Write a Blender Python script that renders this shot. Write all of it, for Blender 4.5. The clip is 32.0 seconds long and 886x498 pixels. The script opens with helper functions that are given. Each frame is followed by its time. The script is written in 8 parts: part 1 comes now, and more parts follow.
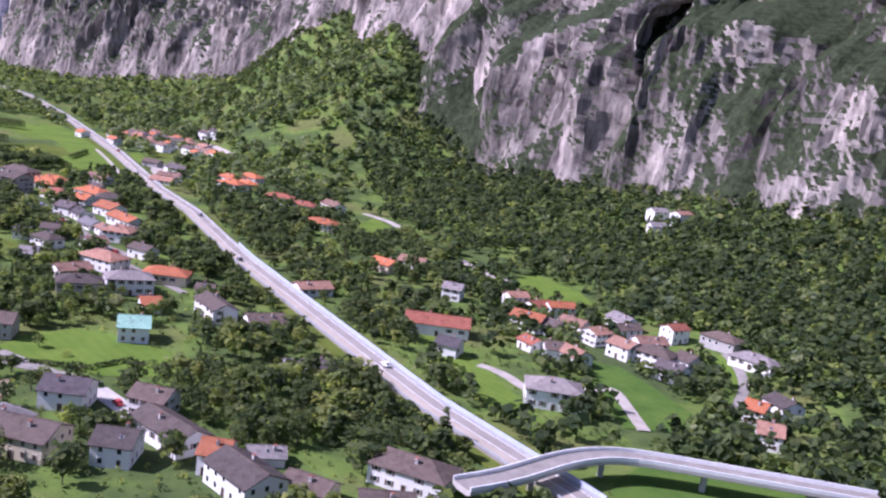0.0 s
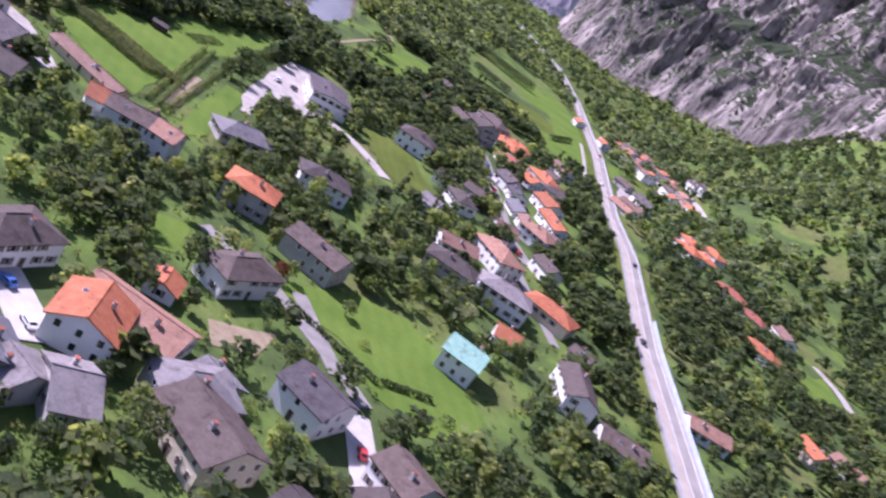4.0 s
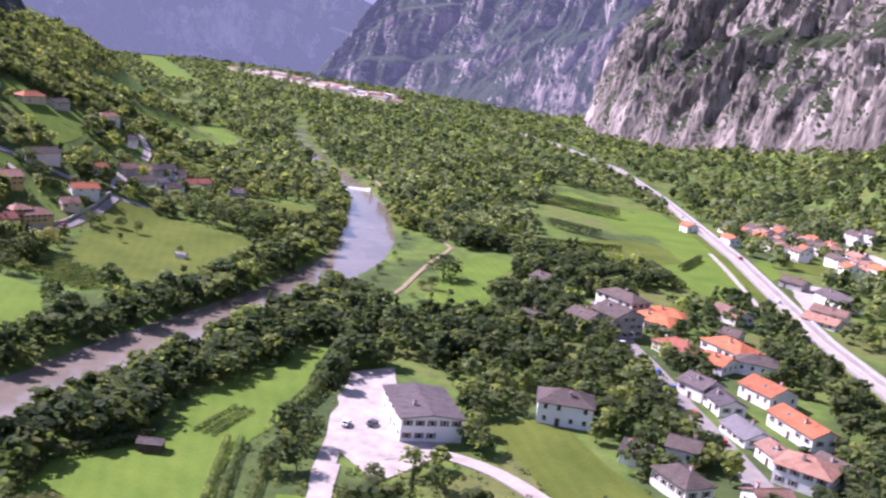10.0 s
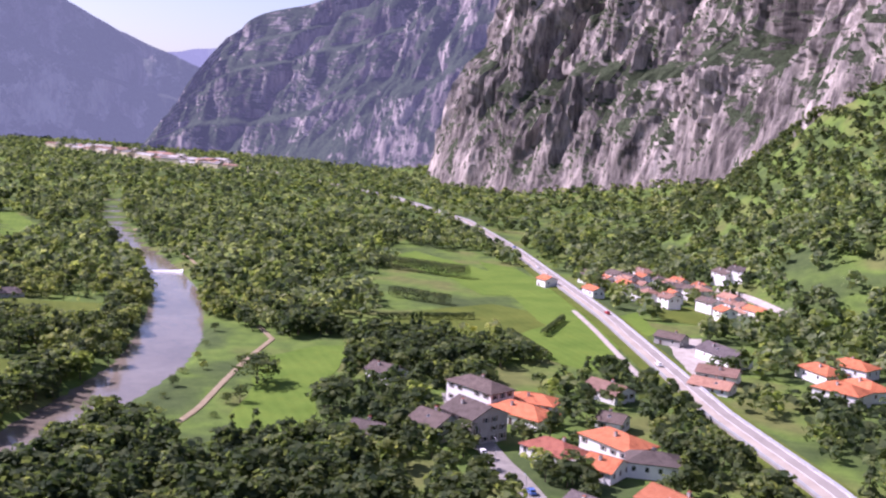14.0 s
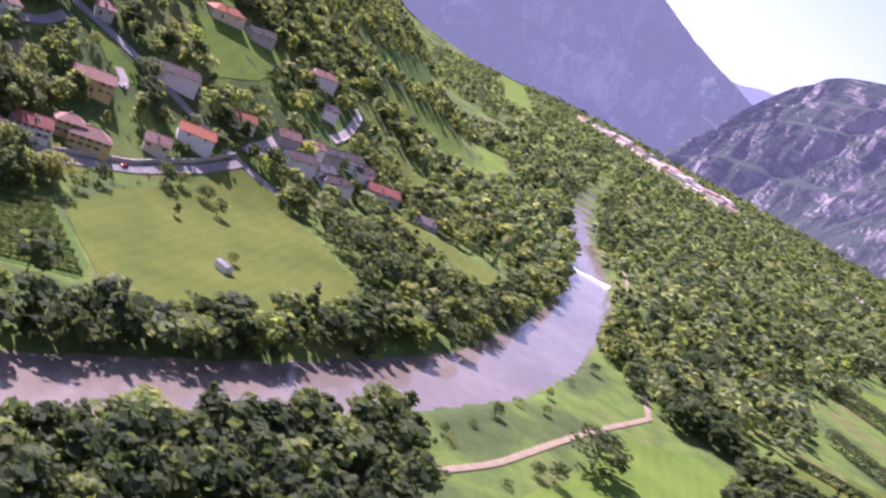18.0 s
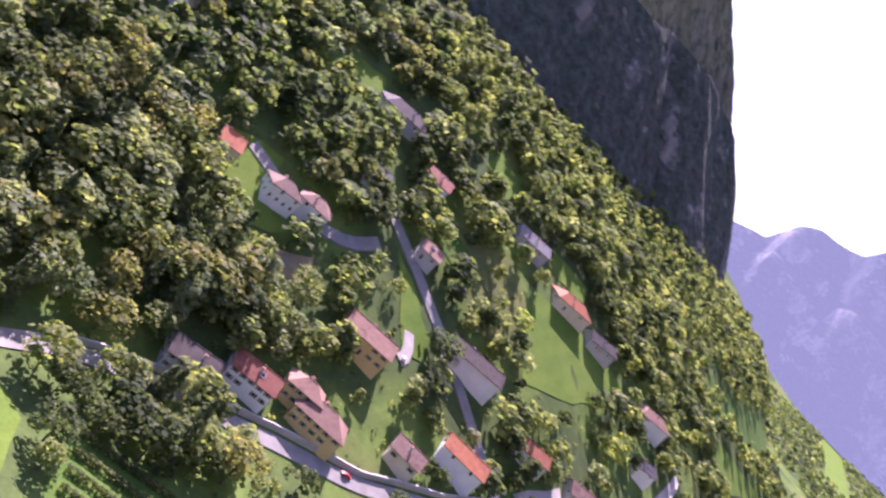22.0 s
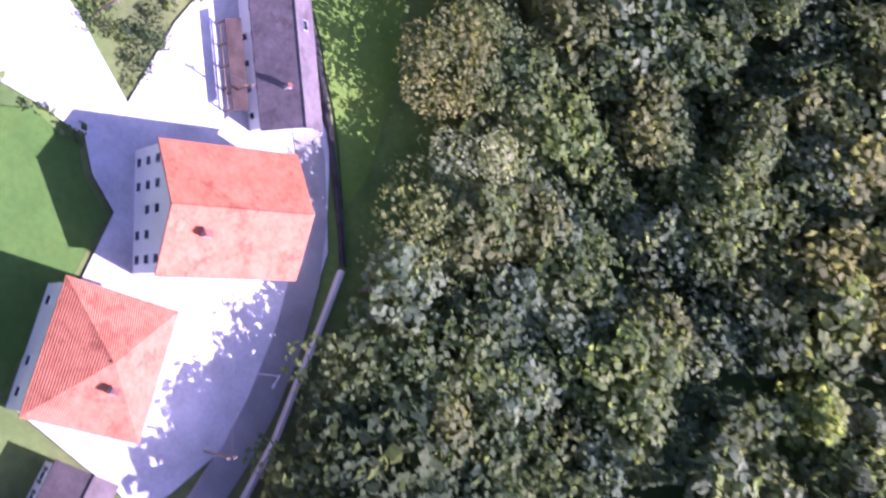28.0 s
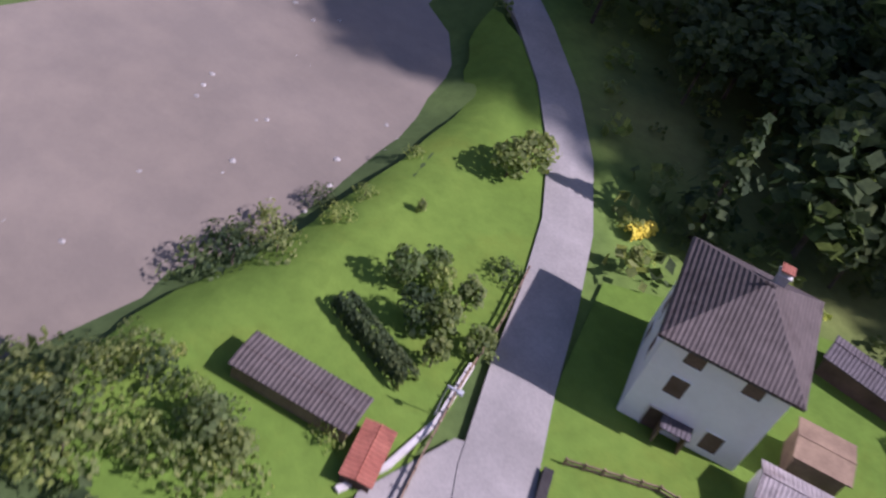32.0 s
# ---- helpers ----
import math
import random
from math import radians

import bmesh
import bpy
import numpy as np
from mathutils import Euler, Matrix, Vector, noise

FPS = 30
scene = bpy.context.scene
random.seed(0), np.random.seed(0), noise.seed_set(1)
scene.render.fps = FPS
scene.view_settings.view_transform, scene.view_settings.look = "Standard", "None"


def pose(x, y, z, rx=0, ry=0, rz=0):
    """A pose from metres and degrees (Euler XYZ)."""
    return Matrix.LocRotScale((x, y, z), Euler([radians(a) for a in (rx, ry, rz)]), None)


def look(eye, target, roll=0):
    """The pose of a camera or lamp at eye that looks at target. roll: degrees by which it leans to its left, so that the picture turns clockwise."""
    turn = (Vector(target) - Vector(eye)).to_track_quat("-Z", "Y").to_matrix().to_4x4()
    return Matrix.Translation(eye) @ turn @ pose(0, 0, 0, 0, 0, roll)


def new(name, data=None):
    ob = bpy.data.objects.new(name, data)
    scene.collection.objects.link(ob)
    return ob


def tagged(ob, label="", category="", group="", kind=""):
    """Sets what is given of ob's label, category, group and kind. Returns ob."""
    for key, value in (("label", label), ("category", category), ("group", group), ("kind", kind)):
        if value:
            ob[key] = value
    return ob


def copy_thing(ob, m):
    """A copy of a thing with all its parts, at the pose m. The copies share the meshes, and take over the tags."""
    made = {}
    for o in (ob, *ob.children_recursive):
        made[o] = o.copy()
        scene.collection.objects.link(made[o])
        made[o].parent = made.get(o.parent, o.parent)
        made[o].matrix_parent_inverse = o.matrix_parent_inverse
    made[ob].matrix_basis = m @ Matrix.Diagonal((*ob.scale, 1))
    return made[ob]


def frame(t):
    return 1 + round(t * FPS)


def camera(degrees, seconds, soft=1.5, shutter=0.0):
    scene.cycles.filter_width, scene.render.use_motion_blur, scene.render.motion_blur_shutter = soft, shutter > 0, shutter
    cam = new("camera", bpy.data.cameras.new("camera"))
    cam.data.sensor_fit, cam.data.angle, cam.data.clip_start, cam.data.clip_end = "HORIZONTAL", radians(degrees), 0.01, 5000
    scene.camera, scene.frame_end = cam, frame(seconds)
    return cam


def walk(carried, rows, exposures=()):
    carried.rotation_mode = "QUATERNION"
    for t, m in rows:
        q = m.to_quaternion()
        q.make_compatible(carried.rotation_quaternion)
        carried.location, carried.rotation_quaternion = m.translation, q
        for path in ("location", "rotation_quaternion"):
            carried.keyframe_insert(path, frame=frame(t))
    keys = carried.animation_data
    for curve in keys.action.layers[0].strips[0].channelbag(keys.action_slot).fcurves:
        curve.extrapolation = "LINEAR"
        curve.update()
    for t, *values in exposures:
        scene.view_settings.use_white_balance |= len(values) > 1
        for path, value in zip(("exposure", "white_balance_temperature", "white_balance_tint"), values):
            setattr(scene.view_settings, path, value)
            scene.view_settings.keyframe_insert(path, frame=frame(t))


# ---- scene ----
cam = camera(48.6, 32.0, soft=2.3, shutter=0.3)
ROWS = [
    (0.0, 0.00, 0.00, 97.03, 79.30, -7.86, 1.88),
    (0.5, -1.54, 11.74, 97.71, 79.03, -8.33, 3.30),
    (1.0, -1.95, 23.89, 97.30, 78.12, -12.90, 6.16),
    (1.5, -3.30, 36.03, 96.15, 76.42, -18.80, 9.29),
    (2.0, -5.26, 48.48, 94.52, 74.58, -24.32, 14.11),
    (2.5, -7.73, 61.57, 92.69, 72.35, -29.51, 20.37),
    (3.0, -10.82, 74.21, 90.39, 70.10, -33.21, 26.90),
    (3.5, -15.58, 85.60, 87.87, 69.42, -33.99, 31.87),
    (4.0, -22.81, 96.24, 85.71, 69.93, -32.60, 35.91),
    (4.5, -31.34, 106.08, 84.61, 70.59, -27.40, 40.22),
    (6.5, -63.06, 133.91, 88.61, 75.04, -13.01, 44.69),
    (7.0, -70.27, 141.15, 88.43, 76.34, -10.22, 43.61),
    (7.5, -76.46, 148.84, 88.37, 77.68, -5.48, 42.52),
    (8.0, -82.78, 157.45, 88.63, 78.36, -4.20, 40.60),
    (8.5, -89.91, 166.55, 88.78, 78.75, -2.92, 38.05),
    (9.0, -96.76, 175.74, 88.92, 78.89, -2.14, 35.76),
    (9.5, -102.53, 184.80, 89.18, 78.96, -1.58, 34.16),
    (10.0, -106.45, 193.90, 88.86, 78.78, -6.97, 33.97),
    (10.5, -110.65, 202.55, 88.57, 78.59, -10.39, 31.72),
    (11.0, -115.15, 210.44, 88.11, 79.38, -10.77, 31.07),
    (11.5, -119.13, 218.10, 88.20, 80.76, -9.35, 30.24),
    (12.0, -121.64, 226.69, 88.82, 82.02, -6.76, 29.50),
    (12.5, -124.40, 235.76, 89.66, 82.71, -4.16, 28.11),
    (13.0, -127.81, 245.07, 89.81, 82.89, -2.28, 26.63),
    (13.5, -131.56, 254.43, 88.41, 83.00, -1.89, 25.38),
    (15.5, -134.75, 298.17, 85.88, 78.66, -18.01, 30.06),
    (16.0, -139.56, 308.88, 85.75, 76.08, -28.12, 36.23),
    (16.5, -145.82, 319.28, 84.79, 73.46, -34.86, 43.47),
    (17.0, -153.93, 328.25, 83.23, 73.00, -35.10, 49.39),
    (17.5, -164.26, 334.83, 82.21, 74.40, -30.52, 53.74),
    (18.0, -175.92, 340.00, 82.15, 76.15, -25.45, 57.20),
    (18.5, -188.25, 344.74, 83.20, 77.96, -21.18, 59.50),
    (19.0, -200.86, 348.78, 85.37, 79.28, -18.32, 60.90),
    (19.5, -213.37, 351.99, 88.58, 80.04, -17.87, 62.41),
    (20.0, -226.56, 353.06, 90.70, 80.24, -21.63, 63.76),
    (20.5, -240.37, 352.33, 89.56, 80.71, -25.55, 64.81),
    (21.0, -250.98, 359.02, 85.87, 80.64, -30.44, 69.07),
    (21.5, -263.42, 363.94, 83.87, 78.95, -38.15, 75.19),
    (22.0, -274.73, 368.19, 81.49, 75.56, -44.62, 83.80),
    (22.5, -285.02, 367.38, 79.45, 70.17, -50.91, 94.32),
    (23.0, -292.50, 365.00, 78.00, 61.70, -56.07, 108.22),
    (23.5, -301.64, 362.00, 79.30, 59.40, -50.60, 113.10),
    (24.0, -310.77, 359.51, 80.40, 56.89, -46.20, 121.71),
    (24.5, -317.96, 362.01, 80.70, 57.46, -39.93, 127.95),
    (25.0, -324.89, 358.48, 78.31, 55.53, -40.45, 134.37),
    (25.5, -331.08, 351.09, 75.68, 51.53, -42.70, 142.09),
    (27.5, -352.96, 313.11, 86.91, 1.83, -43.27, -149.74),
    (28.0, -360.00, 307.97, 77.84, 3.59, -39.66, -145.15),
    (28.5, -366.41, 303.91, 69.56, 13.37, -34.82, -149.06),
    (29.0, -369.14, 297.43, 63.16, 19.93, -30.21, -150.44),
    (29.5, -371.04, 289.04, 58.40, 26.74, -21.25, -158.80),
    (30.0, -371.61, 280.70, 52.93, 28.58, -19.18, -155.44),
    (30.5, -371.12, 272.78, 46.29, 30.69, -19.38, -150.41),
    (31.0, -368.95, 265.08, 40.36, 33.00, -20.75, -146.60),
    (31.5, -365.78, 258.91, 34.12, 38.30, -19.70, -148.71),
    (32.0, -363.08, 252.65, 27.04, 45.17, -16.12, -156.33),
]
LIGHT = ((0.0, 0.62, 5420, 43), (4.0, 0.72, 5429, 45), (7.0, 1.01, 5536, 43), (9.0, 1.05, 5640, 47), (13.0, 0.79, 5760, 46), (17.0, 1.05, 5722, 56), (20.0, 1.44, 5750, 57), (22.0, 1.62, 5849, 57), (23.0, 1.86, 5830, 83), (24.0, 2.1, 5699, 78), (25.5, 2.31, 5410, 88), (28.0, 1.7, 5120, 65), (29.0, 0.85, 5340, 55), (30.0, 0.81, 5460, 49), (30.5, 0.67, 5460, 57), (31.0, 0.46, 5490, 56), (32.0, 0.6, 5570, 40))
walk(cam, [(t, pose(x, y, z, rx, ry, rz)) for t, x, y, z, rx, ry, rz in ROWS], LIGHT)

# ---- light ----
SUN_EL, SUN_AZ = radians(44), radians(-98)  # azimuth clockwise from +y: the sun stands in the west (-x)
sky_world = bpy.data.worlds.new("sky")
scene.world = sky_world
sky_world.use_nodes = True
wn = sky_world.node_tree
sky_tex = wn.nodes.new("ShaderNodeTexSky")
sky_tex.sky_type, sky_tex.sun_disc = "NISHITA", False
sky_tex.sun_elevation, sky_tex.sun_rotation = SUN_EL, SUN_AZ
sky_tex.air_density, sky_tex.dust_density = 1.0, 1.5
wn.links.new(sky_tex.outputs[0], wn.nodes["Background"].inputs[0])
wn.nodes["Background"].inputs[1].default_value = 0.09
sun_data = bpy.data.lights.new("sun", "SUN")
sun_data.energy, sun_data.angle, sun_data.color = 5.0, radians(0.6), (1.0, 0.94, 0.84)
sun = new("sun", sun_data)
sun_dir = Vector((math.sin(SUN_AZ) * math.cos(SUN_EL), math.cos(SUN_AZ) * math.cos(SUN_EL), math.sin(SUN_EL)))
sun.matrix_world = look(sun_dir * 100, (0, 0, 0))

rng = random.Random(7)
KEEP_POLYS, KEEP_LINES, KEEP_DISCS = [], [], []  # open ground, roads and houses, where no tree grows
nrng = np.random.default_rng(7)


# ---- materials ----


def material(name, build):
    m = bpy.data.materials.new(name)
    m.use_nodes = True
    t = m.node_tree
    b = t.nodes["Principled BSDF"]
    build(t, b)
    return m


def node(t, kind, **sets):
    n = t.nodes.new(kind)
    for k, v in sets.items():
        if k in n.inputs:
            n.inputs[k].default_value = v
    return n


def ramp(t, src, stops):
    r = t.nodes.new("ShaderNodeValToRGB")
    e = r.color_ramp.elements
    while len(e) < len(stops):
        e.new(0.5)
    for el, (p, c) in zip(e, stops):
        el.position, el.color = p, (*c, 1)
    t.links.new(src, r.inputs[0])
    return r.outputs[0]


def mix(t, fac, a, b, mode="MIX"):
    m = t.nodes.new("ShaderNodeMix")
    m.data_type, m.blend_type = "RGBA", mode
    for i, v in ((0, fac), (6, a), (7, b)):
        if hasattr(v, "is_linked") or hasattr(v, "links"):
            t.links.new(v, m.inputs[i])
        else:
            m.inputs[i].default_value = v if i == 0 else (*v, 1)
    return m.outputs[2]


def coords(t):
    return t.nodes.new("ShaderNodeNewGeometry").outputs["Position"]


def noise_of(t, scale, detail=4, rough=0.6, vec=None, out=0):
    n = node(t, "ShaderNodeTexNoise", Scale=scale, Detail=detail, Roughness=rough)
    t.links.new(vec if vec is not None else coords(t), n.inputs["Vector"])
    return n.outputs[out]


def bump(t, b, h, strength, dist):
    n = node(t, "ShaderNodeBump", Strength=strength, Distance=dist)
    t.links.new(h, n.inputs["Height"])
    t.links.new(n.outputs[0], b.inputs["Normal"])


def rough(b, r, spec=0.3, metal=0.0):
    b.inputs["Roughness"].default_value = r
    b.inputs["Specular IOR Level"].default_value = spec
    b.inputs["Metallic"].default_value = metal


def island(t):
    return t.nodes.new("ShaderNodeNewGeometry").outputs["Random Per Island"]


def obj_random(t):
    return t.nodes.new("ShaderNodeObjectInfo").outputs["Random"]


def speckled(name, c1, c2, scale=0.6, fine=6.0, r=0.9, bump_by=0.0, spec=0.2, by_object=0.0, mown=0.0):
    """Two tones in broad patches with a fine grain over them."""
    def build(t, b):
        base = ramp(t, noise_of(t, scale), [(0.32, c1), (0.68, c2)])
        g = noise_of(t, fine, 3, 0.7)
        col = mix(t, 0.35, base, ramp(t, g, [(0.3, (0.35, 0.35, 0.35)), (0.7, (0.65, 0.65, 0.65))]), "OVERLAY")
        if by_object:
            v = ramp(t, obj_random(t), [(0, (1 - by_object,) * 3), (1, (1.0, 1.0, 1.0))])
            col = mix(t, 1.0, col, v, "MULTIPLY")
        if mown:
            w = node(t, "ShaderNodeTexWave", Scale=0.11, Distortion=5.0, Detail=3.0)
            w.inputs["Detail Scale"].default_value = 0.4
            w.bands_direction = "DIAGONAL"
            t.links.new(coords(t), w.inputs["Vector"])
            bare = ramp(t, noise_of(t, 0.22, 5, 0.7), [(0.52, (1.0, 1.0, 1.0)), (0.72, (1.12, 0.98, 0.95))])
            col = mix(t, mown, col, ramp(t, w.outputs[1], [(0.0, (0.78, 0.82, 0.8)), (1.0, (1.0, 1.0, 1.0))]), "MULTIPLY")
            col = mix(t, 1.0, col, bare, "MULTIPLY")
        t.links.new(col, b.inputs["Base Color"])
        rough(b, r, spec)
        if bump_by:
            bump(t, b, g, 0.6, bump_by)
    return material(name, build)


def foliage(name, dark, mid, light, scale=0.5):
    def build(t, b):
        isl = ramp(t, island(t), [(0.0, dark), (0.5, mid), (1.0, light)])
        n = ramp(t, noise_of(t, scale, 5, 0.7), [(0.35, (0.45, 0.45, 0.45)), (0.7, (0.62, 0.6, 0.5))])
        col = mix(t, 0.8, isl, n, "OVERLAY")
        fine = ramp(t, noise_of(t, 2.4, 3, 0.7), [(0.36, (0.66, 0.68, 0.66)), (0.52, (1.03, 1.03, 1.02)), (0.64, (1.32, 1.29, 1.22))])
        col = mix(t, 0.8, col, fine, "MULTIPLY")
        patch = ramp(t, noise_of(t, 0.16, 2, 0.5), [(0.35, (0.72, 0.8, 0.75)), (0.65, (1.25, 1.18, 0.98))])
        col = mix(t, 1.0, col, patch, "MULTIPLY")
        o = ramp(t, obj_random(t), [(0, (0.8, 0.85, 0.8)), (1, (1.15, 1.1, 0.95))])
        col = mix(t, 1.0, col, o, "MULTIPLY")
        t.links.new(col, b.inputs["Base Color"])
        rough(b, 0.75, 0.14)
        tr = t.nodes.new("ShaderNodeBsdfTranslucent")
        t.links.new(mix(t, 1.0, col, (1.75, 1.8, 1.05), "MULTIPLY"), tr.inputs[0])
        ms = t.nodes.new("ShaderNodeMixShader")
        ms.inputs[0].default_value = 0.5
        t.links.new(b.outputs[0], ms.inputs[1])
        t.links.new(tr.outputs[0], ms.inputs[2])
        t.links.new(ms.outputs[0], t.nodes["Material Output"].inputs[0])
    return material(name, build)


def tiles(name, c1, c2, pitch=0.18, r=0.75):
    """Roof covering: courses across the slope, streaks and lichen."""
    def build(t, b):
        tc = t.nodes.new("ShaderNodeTexCoord").outputs["Object"]
        w = node(t, "ShaderNodeTexWave", Scale=0.314 / pitch, Distortion=0.5, Detail=2.0)
        w.bands_direction = "X"
        t.links.new(tc, w.inputs["Vector"])
        base = ramp(t, noise_of(t, 0.55, 5, 0.7), [(0.3, c1), (0.7, c2)])
        st = mix(t, 0.35, base, ramp(t, noise_of(t, 2.6, 4, 0.75), [(0.35, (0.25, 0.25, 0.25)), (0.62, (0.62, 0.62, 0.62))]), "OVERLAY")
        v = ramp(t, obj_random(t), [(0, (0.62, 0.66, 0.7)), (1, (1.12, 1.06, 1.0))])
        col = mix(t, 1.0, st, v, "MULTIPLY")
        dk = ramp(t, w.outputs[1], [(0.0, (0.5, 0.5, 0.5)), (0.5, (1.0, 1.0, 1.0))])
        col = mix(t, 0.42, col, dk, "MULTIPLY")
        moss = ramp(t, noise_of(t, 0.42, 6, 0.75), [(0.54, (1.0, 1.0, 1.0)), (0.62, (0.6, 0.55, 0.54))])
        col = mix(t, 0.8, col, moss, "MULTIPLY")
        t.links.new(col, b.inputs["Base Color"])
        rough(b, r, 0.25)
        bump(t, b, w.outputs[1], 0.5, 0.06)
    return material(name, build)


def grass_build(t, b):
    """Rough grass, mown lawns and drier plots in patches of garden and field size."""
    broad = ramp(t, noise_of(t, 0.022, 3, 0.5), [(0.36, (0.058, 0.086, 0.032)), (0.47, (0.074, 0.112, 0.034)), (0.53, (0.102, 0.16, 0.036)), (0.64, (0.118, 0.136, 0.046))])
    small = ramp(t, noise_of(t, 0.16, 4, 0.65), [(0.35, (0.36, 0.38, 0.36)), (0.65, (0.64, 0.62, 0.56))])
    g = noise_of(t, 1.3, 3, 0.7)
    col = mix(t, 0.7, broad, small, "OVERLAY")
    col = mix(t, 0.4, col, ramp(t, g, [(0.3, (0.35, 0.35, 0.35)), (0.7, (0.65, 0.65, 0.65))]), "OVERLAY")
    t.links.new(col, b.inputs["Base Color"])
    rough(b, 0.95, 0.06)
    bump(t, b, g, 0.6, 0.06)


MAT_GRASS = material("ground_grass", grass_build)
MAT_FIELD = speckled("meadow_bright", (0.0842, 0.148, 0.0229), (0.131, 0.2, 0.0331), 0.05, 1.5, 0.95, 0.05, spec=0.06, mown=0.35)
MAT_FIELD_DRY = speckled("meadow_dry", (0.0743, 0.104, 0.019), (0.114, 0.144, 0.0272), 0.05, 1.2, 0.95, 0.05, spec=0.06, mown=0.35)
MAT_FIELD_DARK = speckled("meadow_dark", (0.0513, 0.108, 0.0204), (0.09, 0.152, 0.0293), 0.09, 1.5, 0.95, 0.08, spec=0.06, mown=0.25)
MAT_SOIL = speckled("bare_soil", (0.22, 0.17, 0.1), (0.3, 0.25, 0.16), 0.3, 3.0, 0.95, 0.05)
MAT_GRAVEL = speckled("pale_gravel", (0.3, 0.27, 0.235), (0.43, 0.395, 0.35), 0.25, 2.5, 0.95, 0.03)
MAT_YARD = speckled("white_gravel", (0.4, 0.375, 0.34), (0.55, 0.52, 0.48), 0.25, 2.5, 0.95, 0.03)
MAT_ROAD = speckled("worn_asphalt", (0.2, 0.188, 0.168), (0.28, 0.262, 0.235), 0.3, 8.0, 0.9, 0.01)
MAT_MOTORWAY = speckled("motorway_asphalt", (0.23, 0.21, 0.185), (0.3, 0.275, 0.245), 0.1, 5.0, 0.9, 0.01)
MAT_PALE_ROAD = speckled("worn_concrete_road", (0.32, 0.28, 0.23), (0.41, 0.36, 0.3), 0.12, 4.0, 0.9, 0.01)
MAT_CONCRETE = speckled("concrete", (0.38, 0.36, 0.33), (0.5, 0.47, 0.43), 0.3, 4.0, 0.85, 0.01)
MAT_WHITE = speckled("white_paint", (0.74, 0.74, 0.73), (0.82, 0.82, 0.8), 0.4, 3.0, 0.8)
MAT_METAL = speckled("galvanised_steel", (0.26, 0.27, 0.28), (0.36, 0.37, 0.39), 0.5, 4.0, 0.5, 0.0, 0.5)
MAT_WOOD = speckled("weathered_wood", (0.13, 0.09, 0.06), (0.24, 0.17, 0.11), 0.8, 7.0, 0.85, 0.02)
MAT_DARKWOOD = speckled("dark_wood", (0.06, 0.04, 0.03), (0.12, 0.08, 0.06), 0.8, 7.0, 0.8, 0.02)
MAT_BARK = speckled("bark", (0.07, 0.055, 0.04), (0.15, 0.12, 0.09), 0.8, 6.0, 0.9, 0.03)
MAT_LEAF = foliage("leaves_deciduous", (0.103, 0.138, 0.071), (0.152, 0.192, 0.0937), (0.221, 0.249, 0.125))
MAT_LEAF_YELLOW = foliage("leaves_yellowish", (0.15, 0.196, 0.0795), (0.21, 0.258, 0.0994), (0.288, 0.314, 0.135))
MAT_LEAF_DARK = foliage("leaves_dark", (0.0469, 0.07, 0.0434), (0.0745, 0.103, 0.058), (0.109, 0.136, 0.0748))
MAT_LEAF_GREY = foliage("leaves_willow", (0.143, 0.181, 0.125), (0.199, 0.237, 0.164), (0.265, 0.299, 0.211))
MAT_LEAF_BROWN = foliage("leaves_browned", (0.121, 0.136, 0.0664), (0.177, 0.187, 0.0901), (0.248, 0.252, 0.127))
MAT_LEAF_RED = foliage("leaves_copper", (0.07, 0.02, 0.015), (0.14, 0.045, 0.03), (0.22, 0.09, 0.05))
MAT_CROP = foliage("maize_leaves", (0.072, 0.103, 0.0426), (0.12, 0.154, 0.071), (0.24, 0.227, 0.128))
MAT_ROOF_ORANGE = tiles("roof_orange_tiles", (0.45, 0.135, 0.058), (0.58, 0.22, 0.105))
MAT_ROOF_RED = tiles("roof_red_tiles", (0.28, 0.092, 0.06), (0.4, 0.155, 0.1))
MAT_ROOF_PINK = tiles("roof_faded_tiles", (0.3, 0.165, 0.115), (0.43, 0.255, 0.185))
MAT_ROOF_BROWN = tiles("roof_brown_tiles", (0.095, 0.074, 0.063), (0.165, 0.13, 0.113))
MAT_ROOF_DARK = tiles("roof_dark_tiles", (0.1, 0.085, 0.085), (0.18, 0.15, 0.15))
MAT_ROOF_GREY = tiles("roof_grey_sheet", (0.2, 0.19, 0.19), (0.3, 0.28, 0.28))
MAT_ROOF_GREEN = tiles("roof_green_sheet", (0.2, 0.42, 0.34), (0.32, 0.55, 0.46))
MAT_PLASTER = speckled("white_plaster", (0.76, 0.75, 0.73), (0.85, 0.84, 0.82), 0.3, 3.0, 0.9, 0.0, 0.2, 0.12)
MAT_PLASTER_CREAM = speckled("cream_plaster", (0.62, 0.53, 0.38), (0.7, 0.62, 0.47), 0.3, 3.0, 0.9, 0.0, 0.2, 0.12)
MAT_PLASTER_YELLOW = speckled("yellow_plaster", (0.58, 0.42, 0.16), (0.68, 0.52, 0.24), 0.3, 3.0, 0.9, 0.0, 0.2, 0.1)
MAT_PLASTER_GREY = speckled("grey_plaster", (0.4, 0.38, 0.36), (0.52, 0.5, 0.47), 0.3, 3.0, 0.9, 0.0, 0.2, 0.15)
MAT_SHUTTER = speckled("shutter_brown", (0.1, 0.065, 0.045), (0.16, 0.11, 0.08), 1.0, 8.0, 0.7)
MAT_CYAN = speckled("blue_tarpaulin", (0.02, 0.35, 0.5), (0.05, 0.45, 0.6), 1.5, 6.0, 0.45, 0.01, 0.4)
MAT_RED = speckled("red_flowers", (0.5, 0.04, 0.05), (0.65, 0.12, 0.1), 2.0, 8.0, 0.8)


